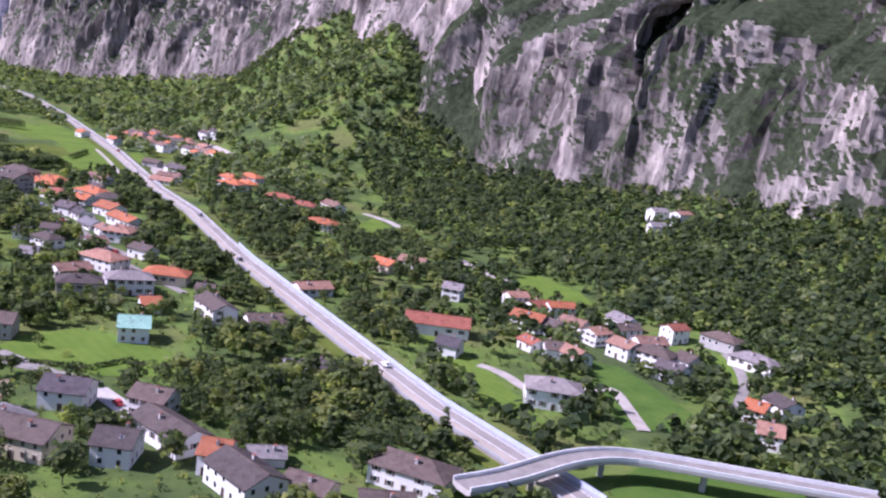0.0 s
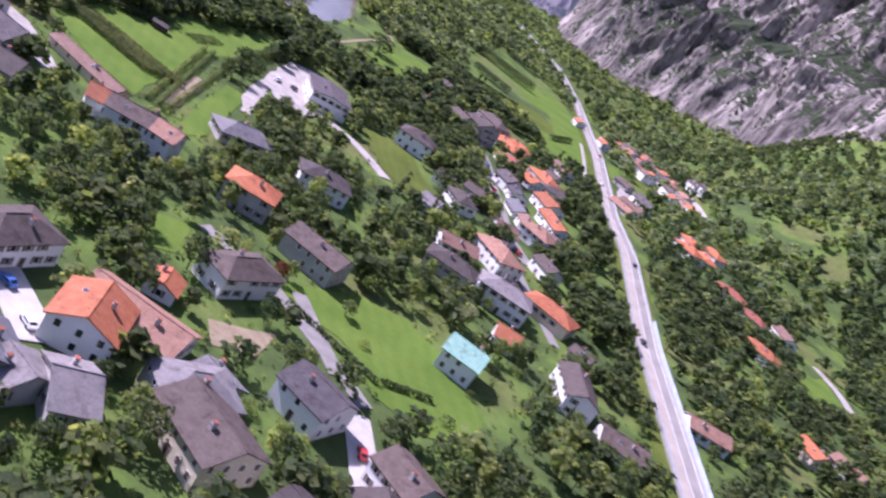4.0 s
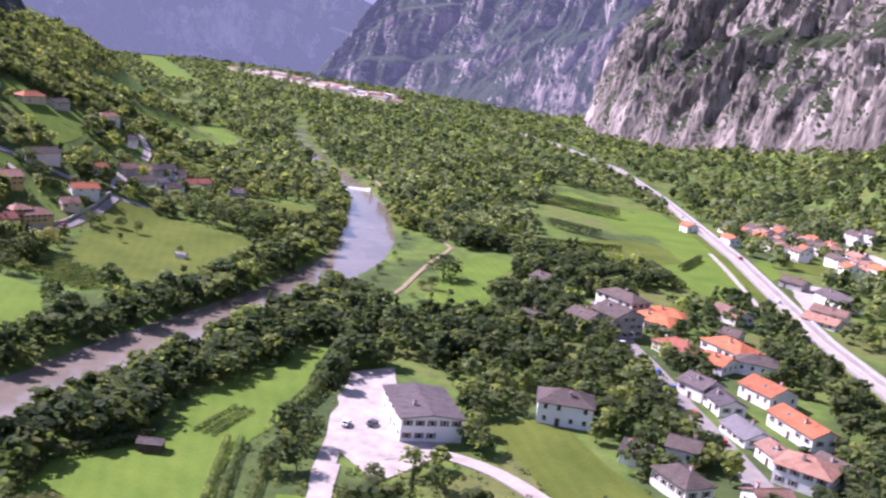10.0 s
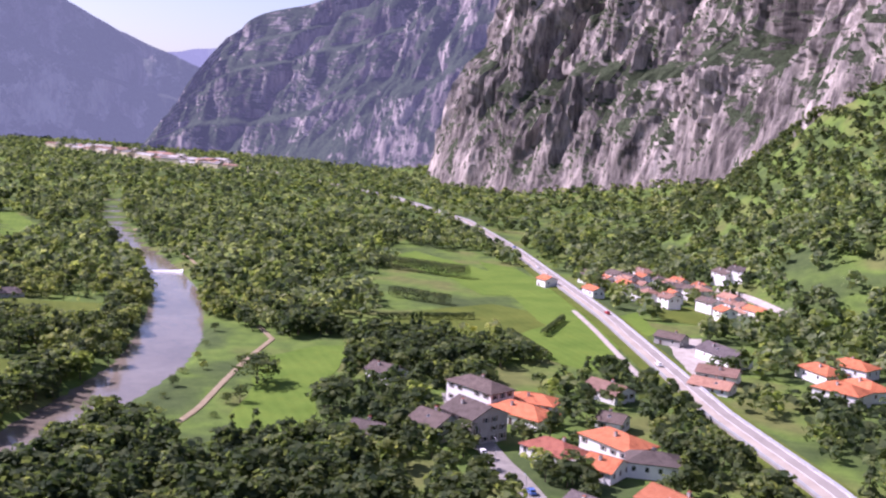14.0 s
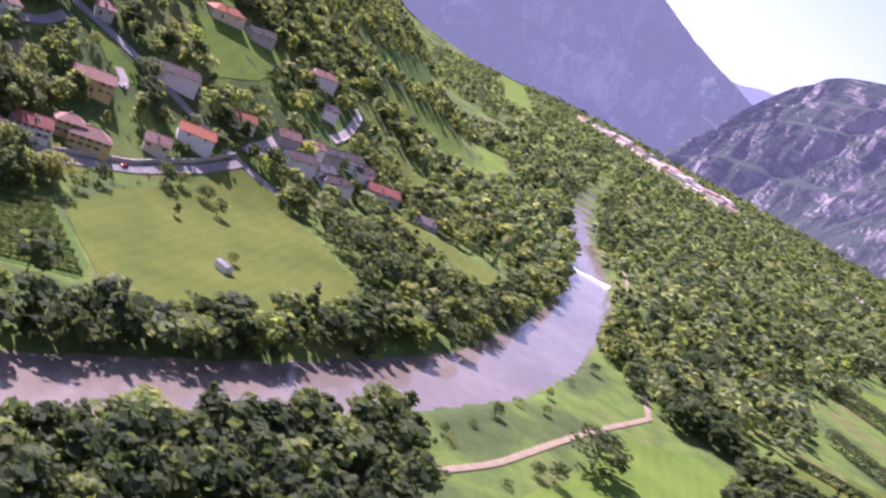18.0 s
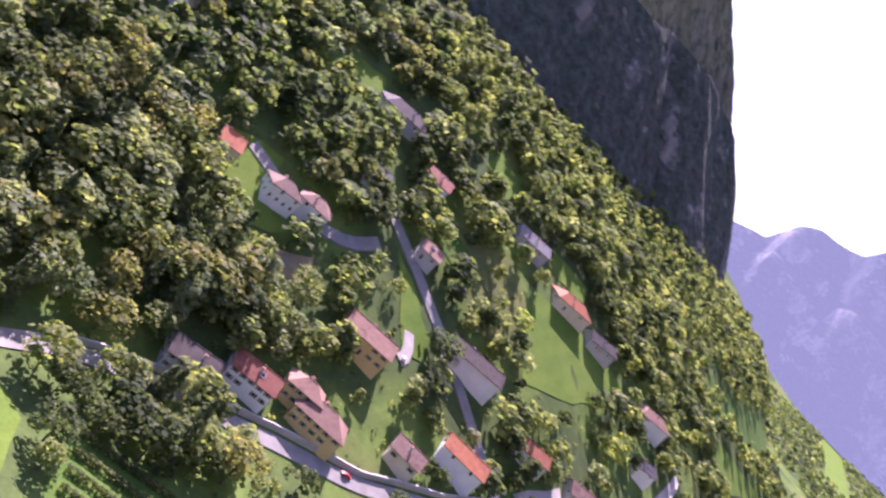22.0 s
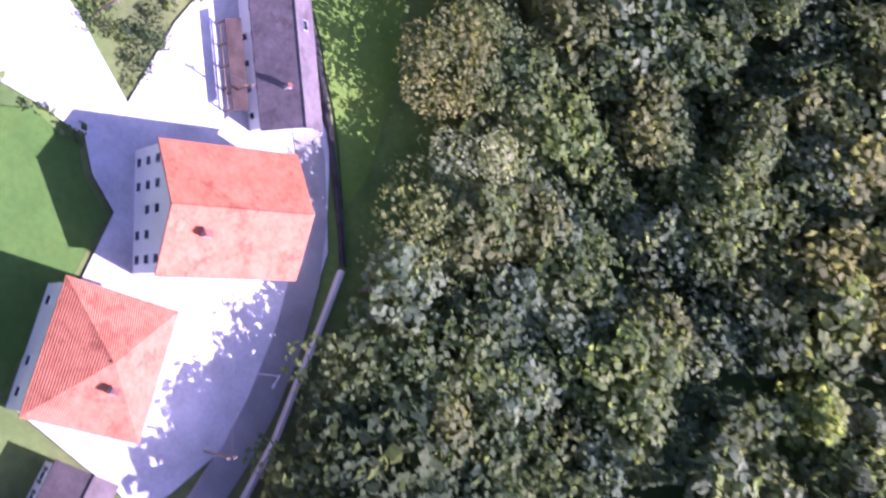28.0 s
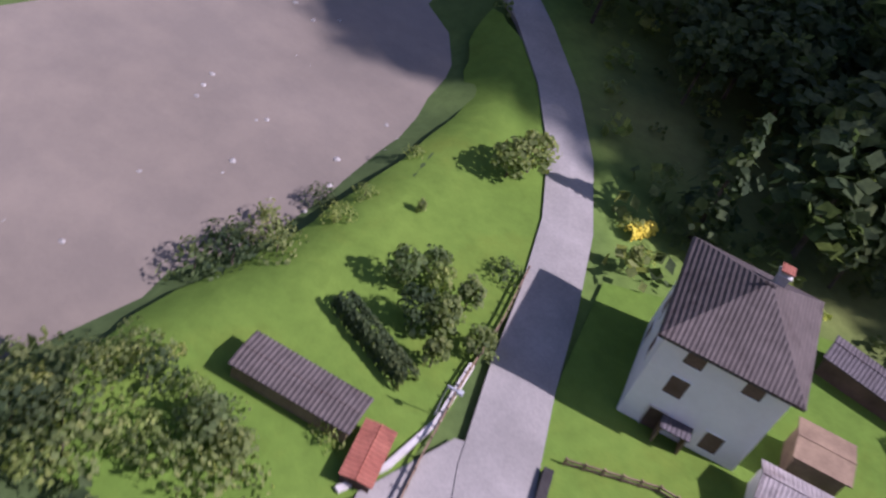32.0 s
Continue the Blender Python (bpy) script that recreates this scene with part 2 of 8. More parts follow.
MAT_BARRIER = speckled("barrier_panels", (0.36, 0.41, 0.5), (0.46, 0.51, 0.6), 0.4, 3.0, 0.5, 0.0, 0.4)
MAT_DARKSTONE = speckled("dark_stone", (0.02, 0.018, 0.018), (0.05, 0.045, 0.042), 0.8, 5.0, 0.9, 0.03)
MAT_ROCKS = speckled("river_stone", (0.2, 0.19, 0.17), (0.38, 0.36, 0.33), 0.8, 5.0, 0.85, 0.02)
MAT_YELLOW = speckled("yellow_flowers", (0.55, 0.42, 0.03), (0.7, 0.6, 0.08), 2.0, 8.0, 0.8)
MAT_LOG = speckled("cut_logs", (0.26, 0.17, 0.11), (0.4, 0.28, 0.19), 0.8, 5.0, 0.9, 0.02)
MAT_TYRE = speckled("tyre_rubber", (0.02, 0.02, 0.02), (0.04, 0.04, 0.04), 2.0, 9.0, 0.8)
MAT_CAR_DARK = speckled("dark_car_paint", (0.06, 0.065, 0.075), (0.08, 0.085, 0.1), 2.0, 9.0, 0.3, 0.0, 0.5)
MAT_CAR_RED = speckled("red_car_paint", (0.4, 0.03, 0.03), (0.46, 0.04, 0.04), 2.0, 9.0, 0.3, 0.0, 0.5)
MAT_CAR_BLUE = speckled("blue_car_paint", (0.05, 0.12, 0.35), (0.07, 0.15, 0.4), 2.0, 9.0, 0.3, 0.0, 0.5)


def glass_build(t, b):
    b.inputs["Base Color"].default_value = (0.02, 0.025, 0.03, 1)
    rough(b, 0.08, 0.6)


MAT_GLASS = material("window_glass", glass_build)


def water_build(t, b):
    base = ramp(t, noise_of(t, 0.02, 4, 0.6), [(0.35, (0.14, 0.118, 0.092)), (0.65, (0.205, 0.176, 0.14))])
    st = ramp(t, noise_of(t, 0.25, 5, 0.7), [(0.4, (0.44, 0.44, 0.44)), (0.65, (0.58, 0.57, 0.55))])
    t.links.new(mix(t, 0.6, base, st, "OVERLAY"), b.inputs["Base Color"])
    rough(b, 0.1, 0.5)
    b.inputs["IOR"].default_value = 1.33
    bump(t, b, noise_of(t, 0.9, 4, 0.6), 0.3, 0.12)


MAT_WATER = material("river_water", water_build)
MAT_FOAM = speckled("white_water", (0.7, 0.72, 0.75), (0.85, 0.86, 0.88), 0.8, 4.0, 0.6, 0.05)


def rock_material(name, c_dark, c_mid, c_light, veg, veg_from, size=1.0, haze_glow=0.0, haze_colour=(0.2, 0.215, 0.46)):
    """Cliff rock with vertical streaks and stains, and scrub on what is less steep; a bluish emission is mixed in as
    haze, for the far backdrop alone.
    """
    def build(t, b):
        pos = coords(t)
        mp = node(t, "ShaderNodeMapping")
        mp.inputs["Scale"].default_value = (1.0, 1.0, 0.22)
        t.links.new(pos, mp.inputs[0])
        n1 = noise_of(t, 0.02 / size, 8, 0.62, mp.outputs[0])
        n2 = noise_of(t, 0.11 / size, 8, 0.74, mp.outputs[0])
        n3 = noise_of(t, 0.05 / size, 7, 0.68)
        rock = ramp(t, n1, [(0.36, c_dark), (0.48, c_mid), (0.62, c_light)])
        rock = mix(t, 0.85, rock, ramp(t, n2, [(0.36, (0.08, 0.075, 0.085)), (0.5, (0.45, 0.44, 0.44)), (0.62, (0.74, 0.72, 0.7))]), "OVERLAY")
        rock = mix(t, 0.35, rock, ramp(t, n3, [(0.4, (0.75, 0.72, 0.7)), (0.6, (1.0, 0.93, 0.86))]), "MULTIPLY")
        sep = t.nodes.new("ShaderNodeSeparateXYZ")
        t.links.new(t.nodes.new("ShaderNodeNewGeometry").outputs["Normal"], sep.inputs[0])
        up = node(t, "ShaderNodeMath")
        up.operation = "MULTIPLY_ADD"
        t.links.new(noise_of(t, 0.035 / size, 7, 0.72), up.inputs[0])
        up.inputs[1].default_value = 1.9
        t.links.new(sep.outputs[2], up.inputs[2])
        wide = node(t, "ShaderNodeMath")
        wide.operation = "MULTIPLY_ADD"
        t.links.new(noise_of(t, 0.008 / size, 4, 0.6), wide.inputs[0])
        wide.inputs[1].default_value = 0.8
        t.links.new(up.outputs[0], wide.inputs[2])
        lim = node(t, "ShaderNodeMapRange")
        lim.inputs["From Min"].default_value, lim.inputs["From Max"].default_value = veg_from, veg_from + 0.12
        t.links.new(wide.outputs[0], lim.inputs["Value"])
        green = ramp(t, noise_of(t, 0.22 / size, 5, 0.75), [(0.35, tuple(v * 0.5 for v in veg)), (0.65, tuple(v * 1.4 for v in veg))])
        col = mix(t, lim.outputs[0], rock, green)
        t.links.new(col, b.inputs["Base Color"])
        rough(b, 0.95, 0.1)
        bump(t, b, n2, 0.9, 5.0)
        # painted haze: the rock itself glows in the haze colour
        if haze_glow > 0:
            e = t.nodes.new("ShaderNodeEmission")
            e.inputs[0].default_value, e.inputs[1].default_value = (*haze_colour, 1), 1.0
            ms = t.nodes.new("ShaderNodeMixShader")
            ms.inputs[0].default_value = haze_glow
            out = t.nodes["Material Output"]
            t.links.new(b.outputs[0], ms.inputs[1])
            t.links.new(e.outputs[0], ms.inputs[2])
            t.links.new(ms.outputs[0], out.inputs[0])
    return material(name, build)


# ---- helpers for things ----
def link_mesh(name, verts, faces, mats, mat_ids=None, parent=None, smooth=False):
    me = bpy.data.meshes.new(name)
    me.from_pydata([tuple(v) for v in verts], [], [tuple(f) for f in faces])
    for m in (mats if isinstance(mats, (list, tuple)) else [mats]):
        me.materials.append(m)
    if mat_ids is not None:
        me.polygons.foreach_set("material_index", np.asarray(mat_ids, np.int32))
    if smooth:
        me.polygons.foreach_set("use_smooth", np.ones(len(me.polygons), bool))
    me.update()
    ob = new(name, me)
    if parent is not None:
        ob.parent = parent
    return ob


def part(name, bm, mat, parent, label="", m=None):
    me = bpy.data.meshes.new(name)
    bm.to_mesh(me)
    bm.free()
    me.materials.append(mat)
    ob = new(name, me)
    ob.parent = parent
    if m is not None:
        ob.matrix_basis = m
    if label:
        tagged(ob, label)
    return ob


def box_bm(x0, y0, z0, x1, y1, z1, bevel=0.0):
    bm = bmesh.new()
    bmesh.ops.create_cube(bm, size=1.0, matrix=Matrix.LocRotScale(((x0 + x1) / 2, (y0 + y1) / 2, (z0 + z1) / 2), None, (x1 - x0, y1 - y0, z1 - z0)))
    if bevel:
        bmesh.ops.bevel(bm, geom=bm.edges[:], offset=bevel, segments=1, affect="EDGES")
    return bm


def poly_bm(verts, faces):
    bm = bmesh.new()
    vs = [bm.verts.new(v) for v in verts]
    for f in faces:
        bm.faces.new([vs[i] for i in f])
    return bm


def empty(name, m):
    ob = new(name)
    ob.empty_display_size = 0.5
    ob.matrix_basis = m
    return ob


# ---- terrain ----
LEFT_TOE = [(-900, -250), (0, -340), (150, -372), (215, -388), (260, -404), (300, -412), (340, -414), (380, -424), (450, -440), (500, -458), (560, -502), (640, -590), (740, -690), (900, -1000), (1300, -1800), (1700, -2300), (2600, -3000), (4500, -5400)]
RIGHT_TOE = [(-900, 420), (0, 300), (200, 190), (350, 110), (500, 50), (650, -30), (800, -120), (1000, -240), (1200, -400), (1500, -640), (1800, -950), (2600, -1250), (4500, -1900)]
RIVER = [(-264, 196, 16), (-274, 224, 18), (-283, 246, 19), (-289, 268, 16), (-295, 298, 13), (-305, 338, 13), (-316, 375, 13), (-325, 410, 12), (-335, 450, 11), (-347, 485, 11), (-362, 525, 12), (-385, 562, 13), (-407, 592, 12), (-445, 638, 12), (-490, 682, 10), (-534, 720, 9), (-577, 752, 9), (-650, 815, 9), (-740, 905, 9), (-830, 1010, 8)]
RIVER_ARM = [(-335, 120, 9), (-337, 160, 8), (-340, 198, 7.5), (-346.5, 213, 7.5), (-343.5, 225, 8.5), (-336, 238, 11), (-318, 254, 14), (-297, 268, 16)]


def lerp_x(table, y):
    a = np.array(table, float)
    return np.interp(y, a[:, 0], a[:, 1])


def river_gap(x, y):
    """Metres outside the river's edge; below nought inside it."""
    x, y = np.asarray(x, float), np.asarray(y, float)
    best = np.full(np.broadcast(x, y).shape, 1e9)
    for (ax, ay, aw), (bx, by, bw) in [*zip(RIVER, RIVER[1:]), *zip(RIVER_ARM, RIVER_ARM[1:])]:
        dx, dy = bx - ax, by - ay
        u = np.clip(((x - ax) * dx + (y - ay) * dy) / (dx * dx + dy * dy), 0, 1)
        best = np.minimum(best, np.hypot(x - ax - u * dx, y - ay - u * dy) - (aw + u * (bw - aw)))
    return best


def rise(d, k):
    return (np.sqrt(d * d + k * k) + d) / 2


def ground_z(x, y):
    x, y = np.asarray(x, float), np.asarray(y, float)
    dl, dr = lerp_x(LEFT_TOE, y) - x, x - lerp_x(RIGHT_TOE, y)
    h = np.maximum(0.44 * (rise(dl, 10) - 1.2), 0) - np.maximum(0.16 * (rise(dl - 180, 60) - 8), 0)
    h = 150 * np.tanh(np.maximum(h, 0) / 150) + np.maximum(0.2 * (rise(dr, 25) - 4), 0) + np.maximum(0.15 * (rise(dr - 90, 50) - 6), 0)
    wob = 0.5 + 0.5 * np.sin(x * 0.021 + 1.3) * np.sin(y * 0.017 + 0.4)
    h = h * (0.92 + 0.16 * wob)
    # wooded debris cone below the cliffs
    h = h + 100 * np.clip(1 - np.hypot(x + 72, y - 895) / 185, 0, 1) ** 1.15
    h = h + 125 * np.clip(1 - np.hypot(x + 135, y - 1105) / 185, 0, 1) ** 1.15
    # steep spur added above the lane at the southern end, to shade the wood
    sx, sy = np.clip((-386 - x) / 52, 0, 1), np.clip((217 - y) / 26, 0, 1)
    h = h + 58 * sx * sx * (3 - 2 * sx) * sy * sy * (3 - 2 * sy)
    g = river_gap(x, y)
    return h - 2.6 * np.clip(1 - (g + 1.0) / 4.0, 0, 1)


def gz(x, y):
    return float(ground_z(x, y))


def axis_steps(lo, hi, fine_lo, fine_hi, fine, grow=1.16):
    v = list(np.arange(fine_lo, fine_hi + 0.1, fine))
    s, a = fine, v[-1]
    while a < hi:
        s *= grow
        a += s
        v.append(a)
    s, a = fine, v[0]
    while a > lo:
        s *= grow
        a -= s
        v.insert(0, a)
    return np.array(v)


def grid_mesh(name, xs, ys, zfun, mats, ids=None, parent=None, smooth=True):
    X, Y = np.meshgrid(xs, ys)
    Z = zfun(X, Y)
    nx, ny = len(xs), len(ys)
    verts = np.stack([X, Y, Z], -1).reshape(-1, 3)
    i = np.arange(nx * ny).reshape(ny, nx)
    faces = np.stack([i[:-1, :-1], i[:-1, 1:], i[1:, 1:], i[1:, :-1]], -1).reshape(-1, 4)
    me = bpy.data.meshes.new(name)
    me.vertices.add(len(verts))
    me.vertices.foreach_set("co", verts.ravel())
    me.loops.add(faces.size)
    me.loops.foreach_set("vertex_index", faces.ravel().astype(np.int32))
    me.polygons.add(len(faces))
    me.polygons.foreach_set("loop_start", np.arange(0, faces.size, 4, dtype=np.int32))
    for m in mats:
        me.materials.append(m)
    me.update(calc_edges=True)
    if smooth:
        me.polygons.foreach_set("use_smooth", np.ones(len(faces), bool))
    ob = new(name, me)
    if parent is not None:
        ob.parent = parent
    return ob


gx = axis_steps(-5200, 2600, -640, 240, 4.0)
gy = axis_steps(-1500, 5200, 150, 700, 4.0)
ground = tagged(grid_mesh("ground", gx, gy, ground_z, [MAT_GRASS]), "green grassy valley floor rising into wooded slopes", "ground", kind="structure")


def ribbon(name, pts, mat, lift, label, category, skirt=0.6, closed_ends=True, group=""):
    """A road or strip: pts of x, y, half width, draped on the ground with a small kerb edge."""
    KEEP_LINES.extend((a, b) for a, b in zip(pts, pts[1:]))
    dense = []
    for (ax, ay, aw), (bx, by, bw) in zip(pts, pts[1:]):
        n = max(1, int(math.hypot(bx - ax, by - ay) / 4))
        for k in range(n):
            u = k / n
            dense.append((ax + (bx - ax) * u, ay + (by - ay) * u, aw + (bw - aw) * u))
    dense.append(pts[-1])
    for _ in range(3):
        dense = [dense[0]] + [tuple((a[q] + 2 * b[q] + c[q]) / 4 for q in range(3)) for a, b, c in zip(dense, dense[1:], dense[2:])] + [dense[-1]]
    verts, faces = [], []
    n = len(dense)
    for i, (x, y, w) in enumerate(dense):
        ax, ay, _ = dense[max(i - 1, 0)]
        bx, by, _ = dense[min(i + 1, n - 1)]
        l = math.hypot(bx - ax, by - ay) or 1
        nx, ny = -(by - ay) / l, (bx - ax) / l
        zc = gz(x, y)
        for s, dz in ((1, -skirt), (1, 0), (0.5, 0.03), (0, 0.05), (-0.5, 0.03), (-1, 0), (-1, -skirt)):
            px, py = x + nx * w * s, y + ny * w * s
            verts.append((px, py, max(gz(px, py), zc - 0.5 * w * 0.6) + lift + dz))
    for i in range(n - 1):
        for k in range(6):
            a = i * 7 + k
            faces.append((a, a + 1, a + 8, a + 7))
    return tagged(link_mesh(name, verts, faces, mat), label, category, group, "structure")


def field(name, corners, mat, label, lift=0.12, category="meadow", step=6.0, wavy=0.6):
    """A meadow or yard: a closed outline, filled with a draped grid that has an uneven rim."""
    KEEP_POLYS.append(corners)
    bm = bmesh.new()
    ring = []
    n = len(corners)
    for i in range(n):
        (ax, ay), (bx, by) = corners[i], corners[(i + 1) % n]
        k = max(1, int(math.hypot(bx - ax, by - ay) / step))
        for j in range(k):
            u = j / k
            jx, jy = (rng.uniform(-wavy, wavy), rng.uniform(-wavy, wavy)) if j else (0, 0)
            ring.append(bm.verts.new((ax + (bx - ax) * u + jx, ay + (by - ay) * u + jy, 0)))
    bm.faces.new(ring)
    bmesh.ops.triangulate(bm, faces=bm.faces[:])
    for _ in range(4):
        long = [e for e in bm.edges if e.calc_length() > step * 2.2]
        if not long:
            break
        bmesh.ops.subdivide_edges(bm, edges=long, cuts=1)
        bmesh.ops.triangulate(bm, faces=bm.faces[:])
    for v in bm.verts:
        v.co.z = gz(v.co.x, v.co.y) + lift
    for f in bm.faces:
        f.smooth = True
        if f.normal.z < 0:
            f.normal_flip()
    me = bpy.data.meshes.new(name)
    bm.to_mesh(me)
    bm.free()
    me.materials.append(mat)
    return tagged(new(name, me), label, category, kind="structure")
# ---- water, roads, mountains ----
def water_sheet():
    """The river's level surface; the ground's channel gives it its banks."""
    xs, ys = np.linspace(-880, -232, 80), np.linspace(110, 1010, 110)
    return grid_mesh("water", xs, ys, lambda X, Y: np.full(X.shape, -1.7), [MAT_WATER])


tagged(water_sheet(), "shallow brownish grey river with light ripples", "river", kind="structure")

MOTORWAY = [(75, 165), (37, 219), (0, 268), (-47, 347), (-89, 418), (-141, 519), (-176, 572), (-250, 708), (-373, 910), (-480, 1070), (-640, 1240), (-900, 1450), (-1300, 1700), (-1800, 1950)]
ribbon("embankment", [(x, y, 8.5) for x, y in MOTORWAY], MAT_FIELD_DRY, 0.7, "dry grassy embankment along the motorway", "embankment", 1.2)
ribbon("motorway", [(x, y, 4.4) for x, y in MOTORWAY], MAT_MOTORWAY, 1.6, "long straight grey motorway with worn asphalt", "road", 1.2)


def cliff(name, feet, heights, lean, nu, nv, mat, label, seed, rough_by=30.0, depth=55.0, form=120.0, steps=3, uneven=0.1):
    """A mountain wall swept up from a line of feet: pillars parted by deep clefts, sloping benches, crags."""
    r = random.Random(seed)
    P = np.array(feet, float)
    L = np.r_[0, np.cumsum(np.hypot(*np.diff(P[:, :2], axis=0).T))]
    u = np.linspace(0, L[-1], nu)
    fx, fy = np.interp(u, L, P[:, 0]), np.interp(u, L, P[:, 1])
    hh = np.interp(u, L, np.array(heights, float))
    top = hh * np.array([1 + uneven * noise.fractal(Vector((a / (form * 2.2), 0, seed + 11)), 0.9, 2, 4) for a in u])
    tx, ty = np.gradient(fx), np.gradient(fy)
    for _ in range(12):
        tx[1:-1], ty[1:-1] = (tx[:-2] + 2 * tx[1:-1] + tx[2:]) / 4, (ty[:-2] + 2 * ty[1:-1] + ty[2:]) / 4
    l = np.hypot(tx, ty)
    nx, ny = ty / l, -tx / l
    v = np.linspace(0, 1, nv)
    U, V = np.meshgrid(u, v)
    H = V * hh[None, :]

    def field_of(su, sz, off, octaves, rough_h):
        return np.array([[noise.fractal(Vector((a / su, z / sz, seed + off)), rough_h, 2.1, octaves) for a, z in zip(ru, rz)] for ru, rz in zip(U, H)])
    wob = field_of(form * 0.6, form * 0.8, 3, 3, 0.9)
    crag = field_of(form * 0.33, form * 1.1, 7, 6, 0.75)
    back = lean * V ** 1.1 * hh[None, :] + 22 * depth / 55 * field_of(form * 1.4, form * 3.0, 5, 3, 1.0)
    base = np.clip(V * 5 + 0.12, 0, 1)
    c = -form * 0.3
    while c < L[-1]:
        c += form * r.uniform(0.3, 1.15)
        slope, deep, w = r.uniform(-0.3, 0.45), depth * r.uniform(0.3, 1.25), form * r.uniform(0.05, 0.13)
        du = U - (c + slope * H + wob * form * 0.28)
        back = back + deep * base * np.exp(-(np.abs(du) / np.where(du > 0, w * 2.4, w * 0.8)) ** 1.4) * np.clip(0.45 + V * 1.2, 0, 1.2)
    for k in range(steps):
        at = (k + 0.75) / (steps + 0.4) + 0.11 * np.interp(U, u, [noise.noise(Vector((a / (form * 1.3), k * 3.7, seed + 31))) for a in u])
        e = np.clip((V - at) / 0.05, 0, 1)
        back = back + depth * r.uniform(0.3, 0.75) * e * e * (3 - 2 * e)
    back = back + crag * rough_by * 0.75 * base
    foot = np.array([gz(a, b) - 8 for a, b in zip(fx, fy)])
    Z = foot[None, :] + V * top[None, :] + crag * rough_by * 0.22 * V
    verts = np.stack([fx[None, :] + nx[None, :] * back, fy[None, :] + ny[None, :] * back, Z], -1)
    i = np.arange(nu * nv).reshape(nv, nu)
    faces = np.stack([i[:-1, :-1], i[:-1, 1:], i[1:, 1:], i[1:, :-1]], -1).reshape(-1, 4)
    return tagged(link_mesh(name, verts.reshape(-1, 3), faces.tolist(), mat), label, "mountain", kind="structure")


MAT_ROCK = rock_material("cliff_rock_near", (0.095, 0.09, 0.084), (0.23, 0.215, 0.196), (0.44, 0.41, 0.375), (0.045, 0.06, 0.03), 1.6)
MAT_ROCK_PALE = rock_material("cliff_rock_pale", (0.14, 0.13, 0.122), (0.285, 0.262, 0.242), (0.48, 0.44, 0.405), (0.05, 0.066, 0.036), 1.75)
# middle, far and horizon rock carry their haze as bluish emission
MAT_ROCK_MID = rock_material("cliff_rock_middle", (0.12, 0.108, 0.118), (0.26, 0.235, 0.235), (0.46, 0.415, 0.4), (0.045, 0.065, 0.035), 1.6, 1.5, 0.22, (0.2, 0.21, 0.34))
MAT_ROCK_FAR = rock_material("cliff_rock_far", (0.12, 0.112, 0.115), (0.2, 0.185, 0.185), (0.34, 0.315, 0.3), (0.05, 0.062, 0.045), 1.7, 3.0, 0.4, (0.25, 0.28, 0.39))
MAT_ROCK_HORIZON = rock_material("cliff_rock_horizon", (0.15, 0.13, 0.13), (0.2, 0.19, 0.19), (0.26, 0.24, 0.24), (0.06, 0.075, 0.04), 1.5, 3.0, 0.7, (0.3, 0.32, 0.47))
# the massif's haze is put into paler, flatter rock and scrub colours
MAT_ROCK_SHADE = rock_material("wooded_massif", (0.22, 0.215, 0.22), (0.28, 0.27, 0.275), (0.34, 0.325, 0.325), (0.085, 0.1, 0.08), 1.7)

cliff("mountain_east", [(740, -170), (490, 140), (345, 360), (235, 500), (150, 588), (92, 622), (22, 712), (-50, 835)],
      [420, 430, 440, 450, 460, 470, 480, 490], 0.36, 460, 140, MAT_ROCK, "steep grey limestone cliffs with scrub on ledges", 1.0, 30, 46, 120)
cliff("mountain_northeast", [(90, 650), (0, 770), (-80, 910), (-180, 1070), (-300, 1270), (-410, 1345), (-540, 1412), (-690, 1490), (-800, 1650)],
      [470, 480, 500, 520, 560, 580, 620, 700, 740], 0.3, 340, 140, MAT_ROCK_PALE, "towering pale cliffs with wooded ledges", 2.3, 32, 46, 125)
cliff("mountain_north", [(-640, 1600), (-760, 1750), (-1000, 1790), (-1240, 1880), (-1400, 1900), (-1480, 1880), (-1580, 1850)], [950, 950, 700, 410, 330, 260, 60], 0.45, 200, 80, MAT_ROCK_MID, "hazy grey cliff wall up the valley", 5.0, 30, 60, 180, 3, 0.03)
FAR_CREST = ((34.8, 180), (37.6, 200), (40.6, 250), (43.7, 313), (45.5, 356), (47.2, 410), (49.2, 492), (50.8, 507), (53.2, 481), (54.8, 499), (55.6, 485), (56.2, 456), (57.2, 365), (58.6, 308), (59.7, 275), (60.6, 233), (61.4, 138), (66.0, 40), (77.0, 30))
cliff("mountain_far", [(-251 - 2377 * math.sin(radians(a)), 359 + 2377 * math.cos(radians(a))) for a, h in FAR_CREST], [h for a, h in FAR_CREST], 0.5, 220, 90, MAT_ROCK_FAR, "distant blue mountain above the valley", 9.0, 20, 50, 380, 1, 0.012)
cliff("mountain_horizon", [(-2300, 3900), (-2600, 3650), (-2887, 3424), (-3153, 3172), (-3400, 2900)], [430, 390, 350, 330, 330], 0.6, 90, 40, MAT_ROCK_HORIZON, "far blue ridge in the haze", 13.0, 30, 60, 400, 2)
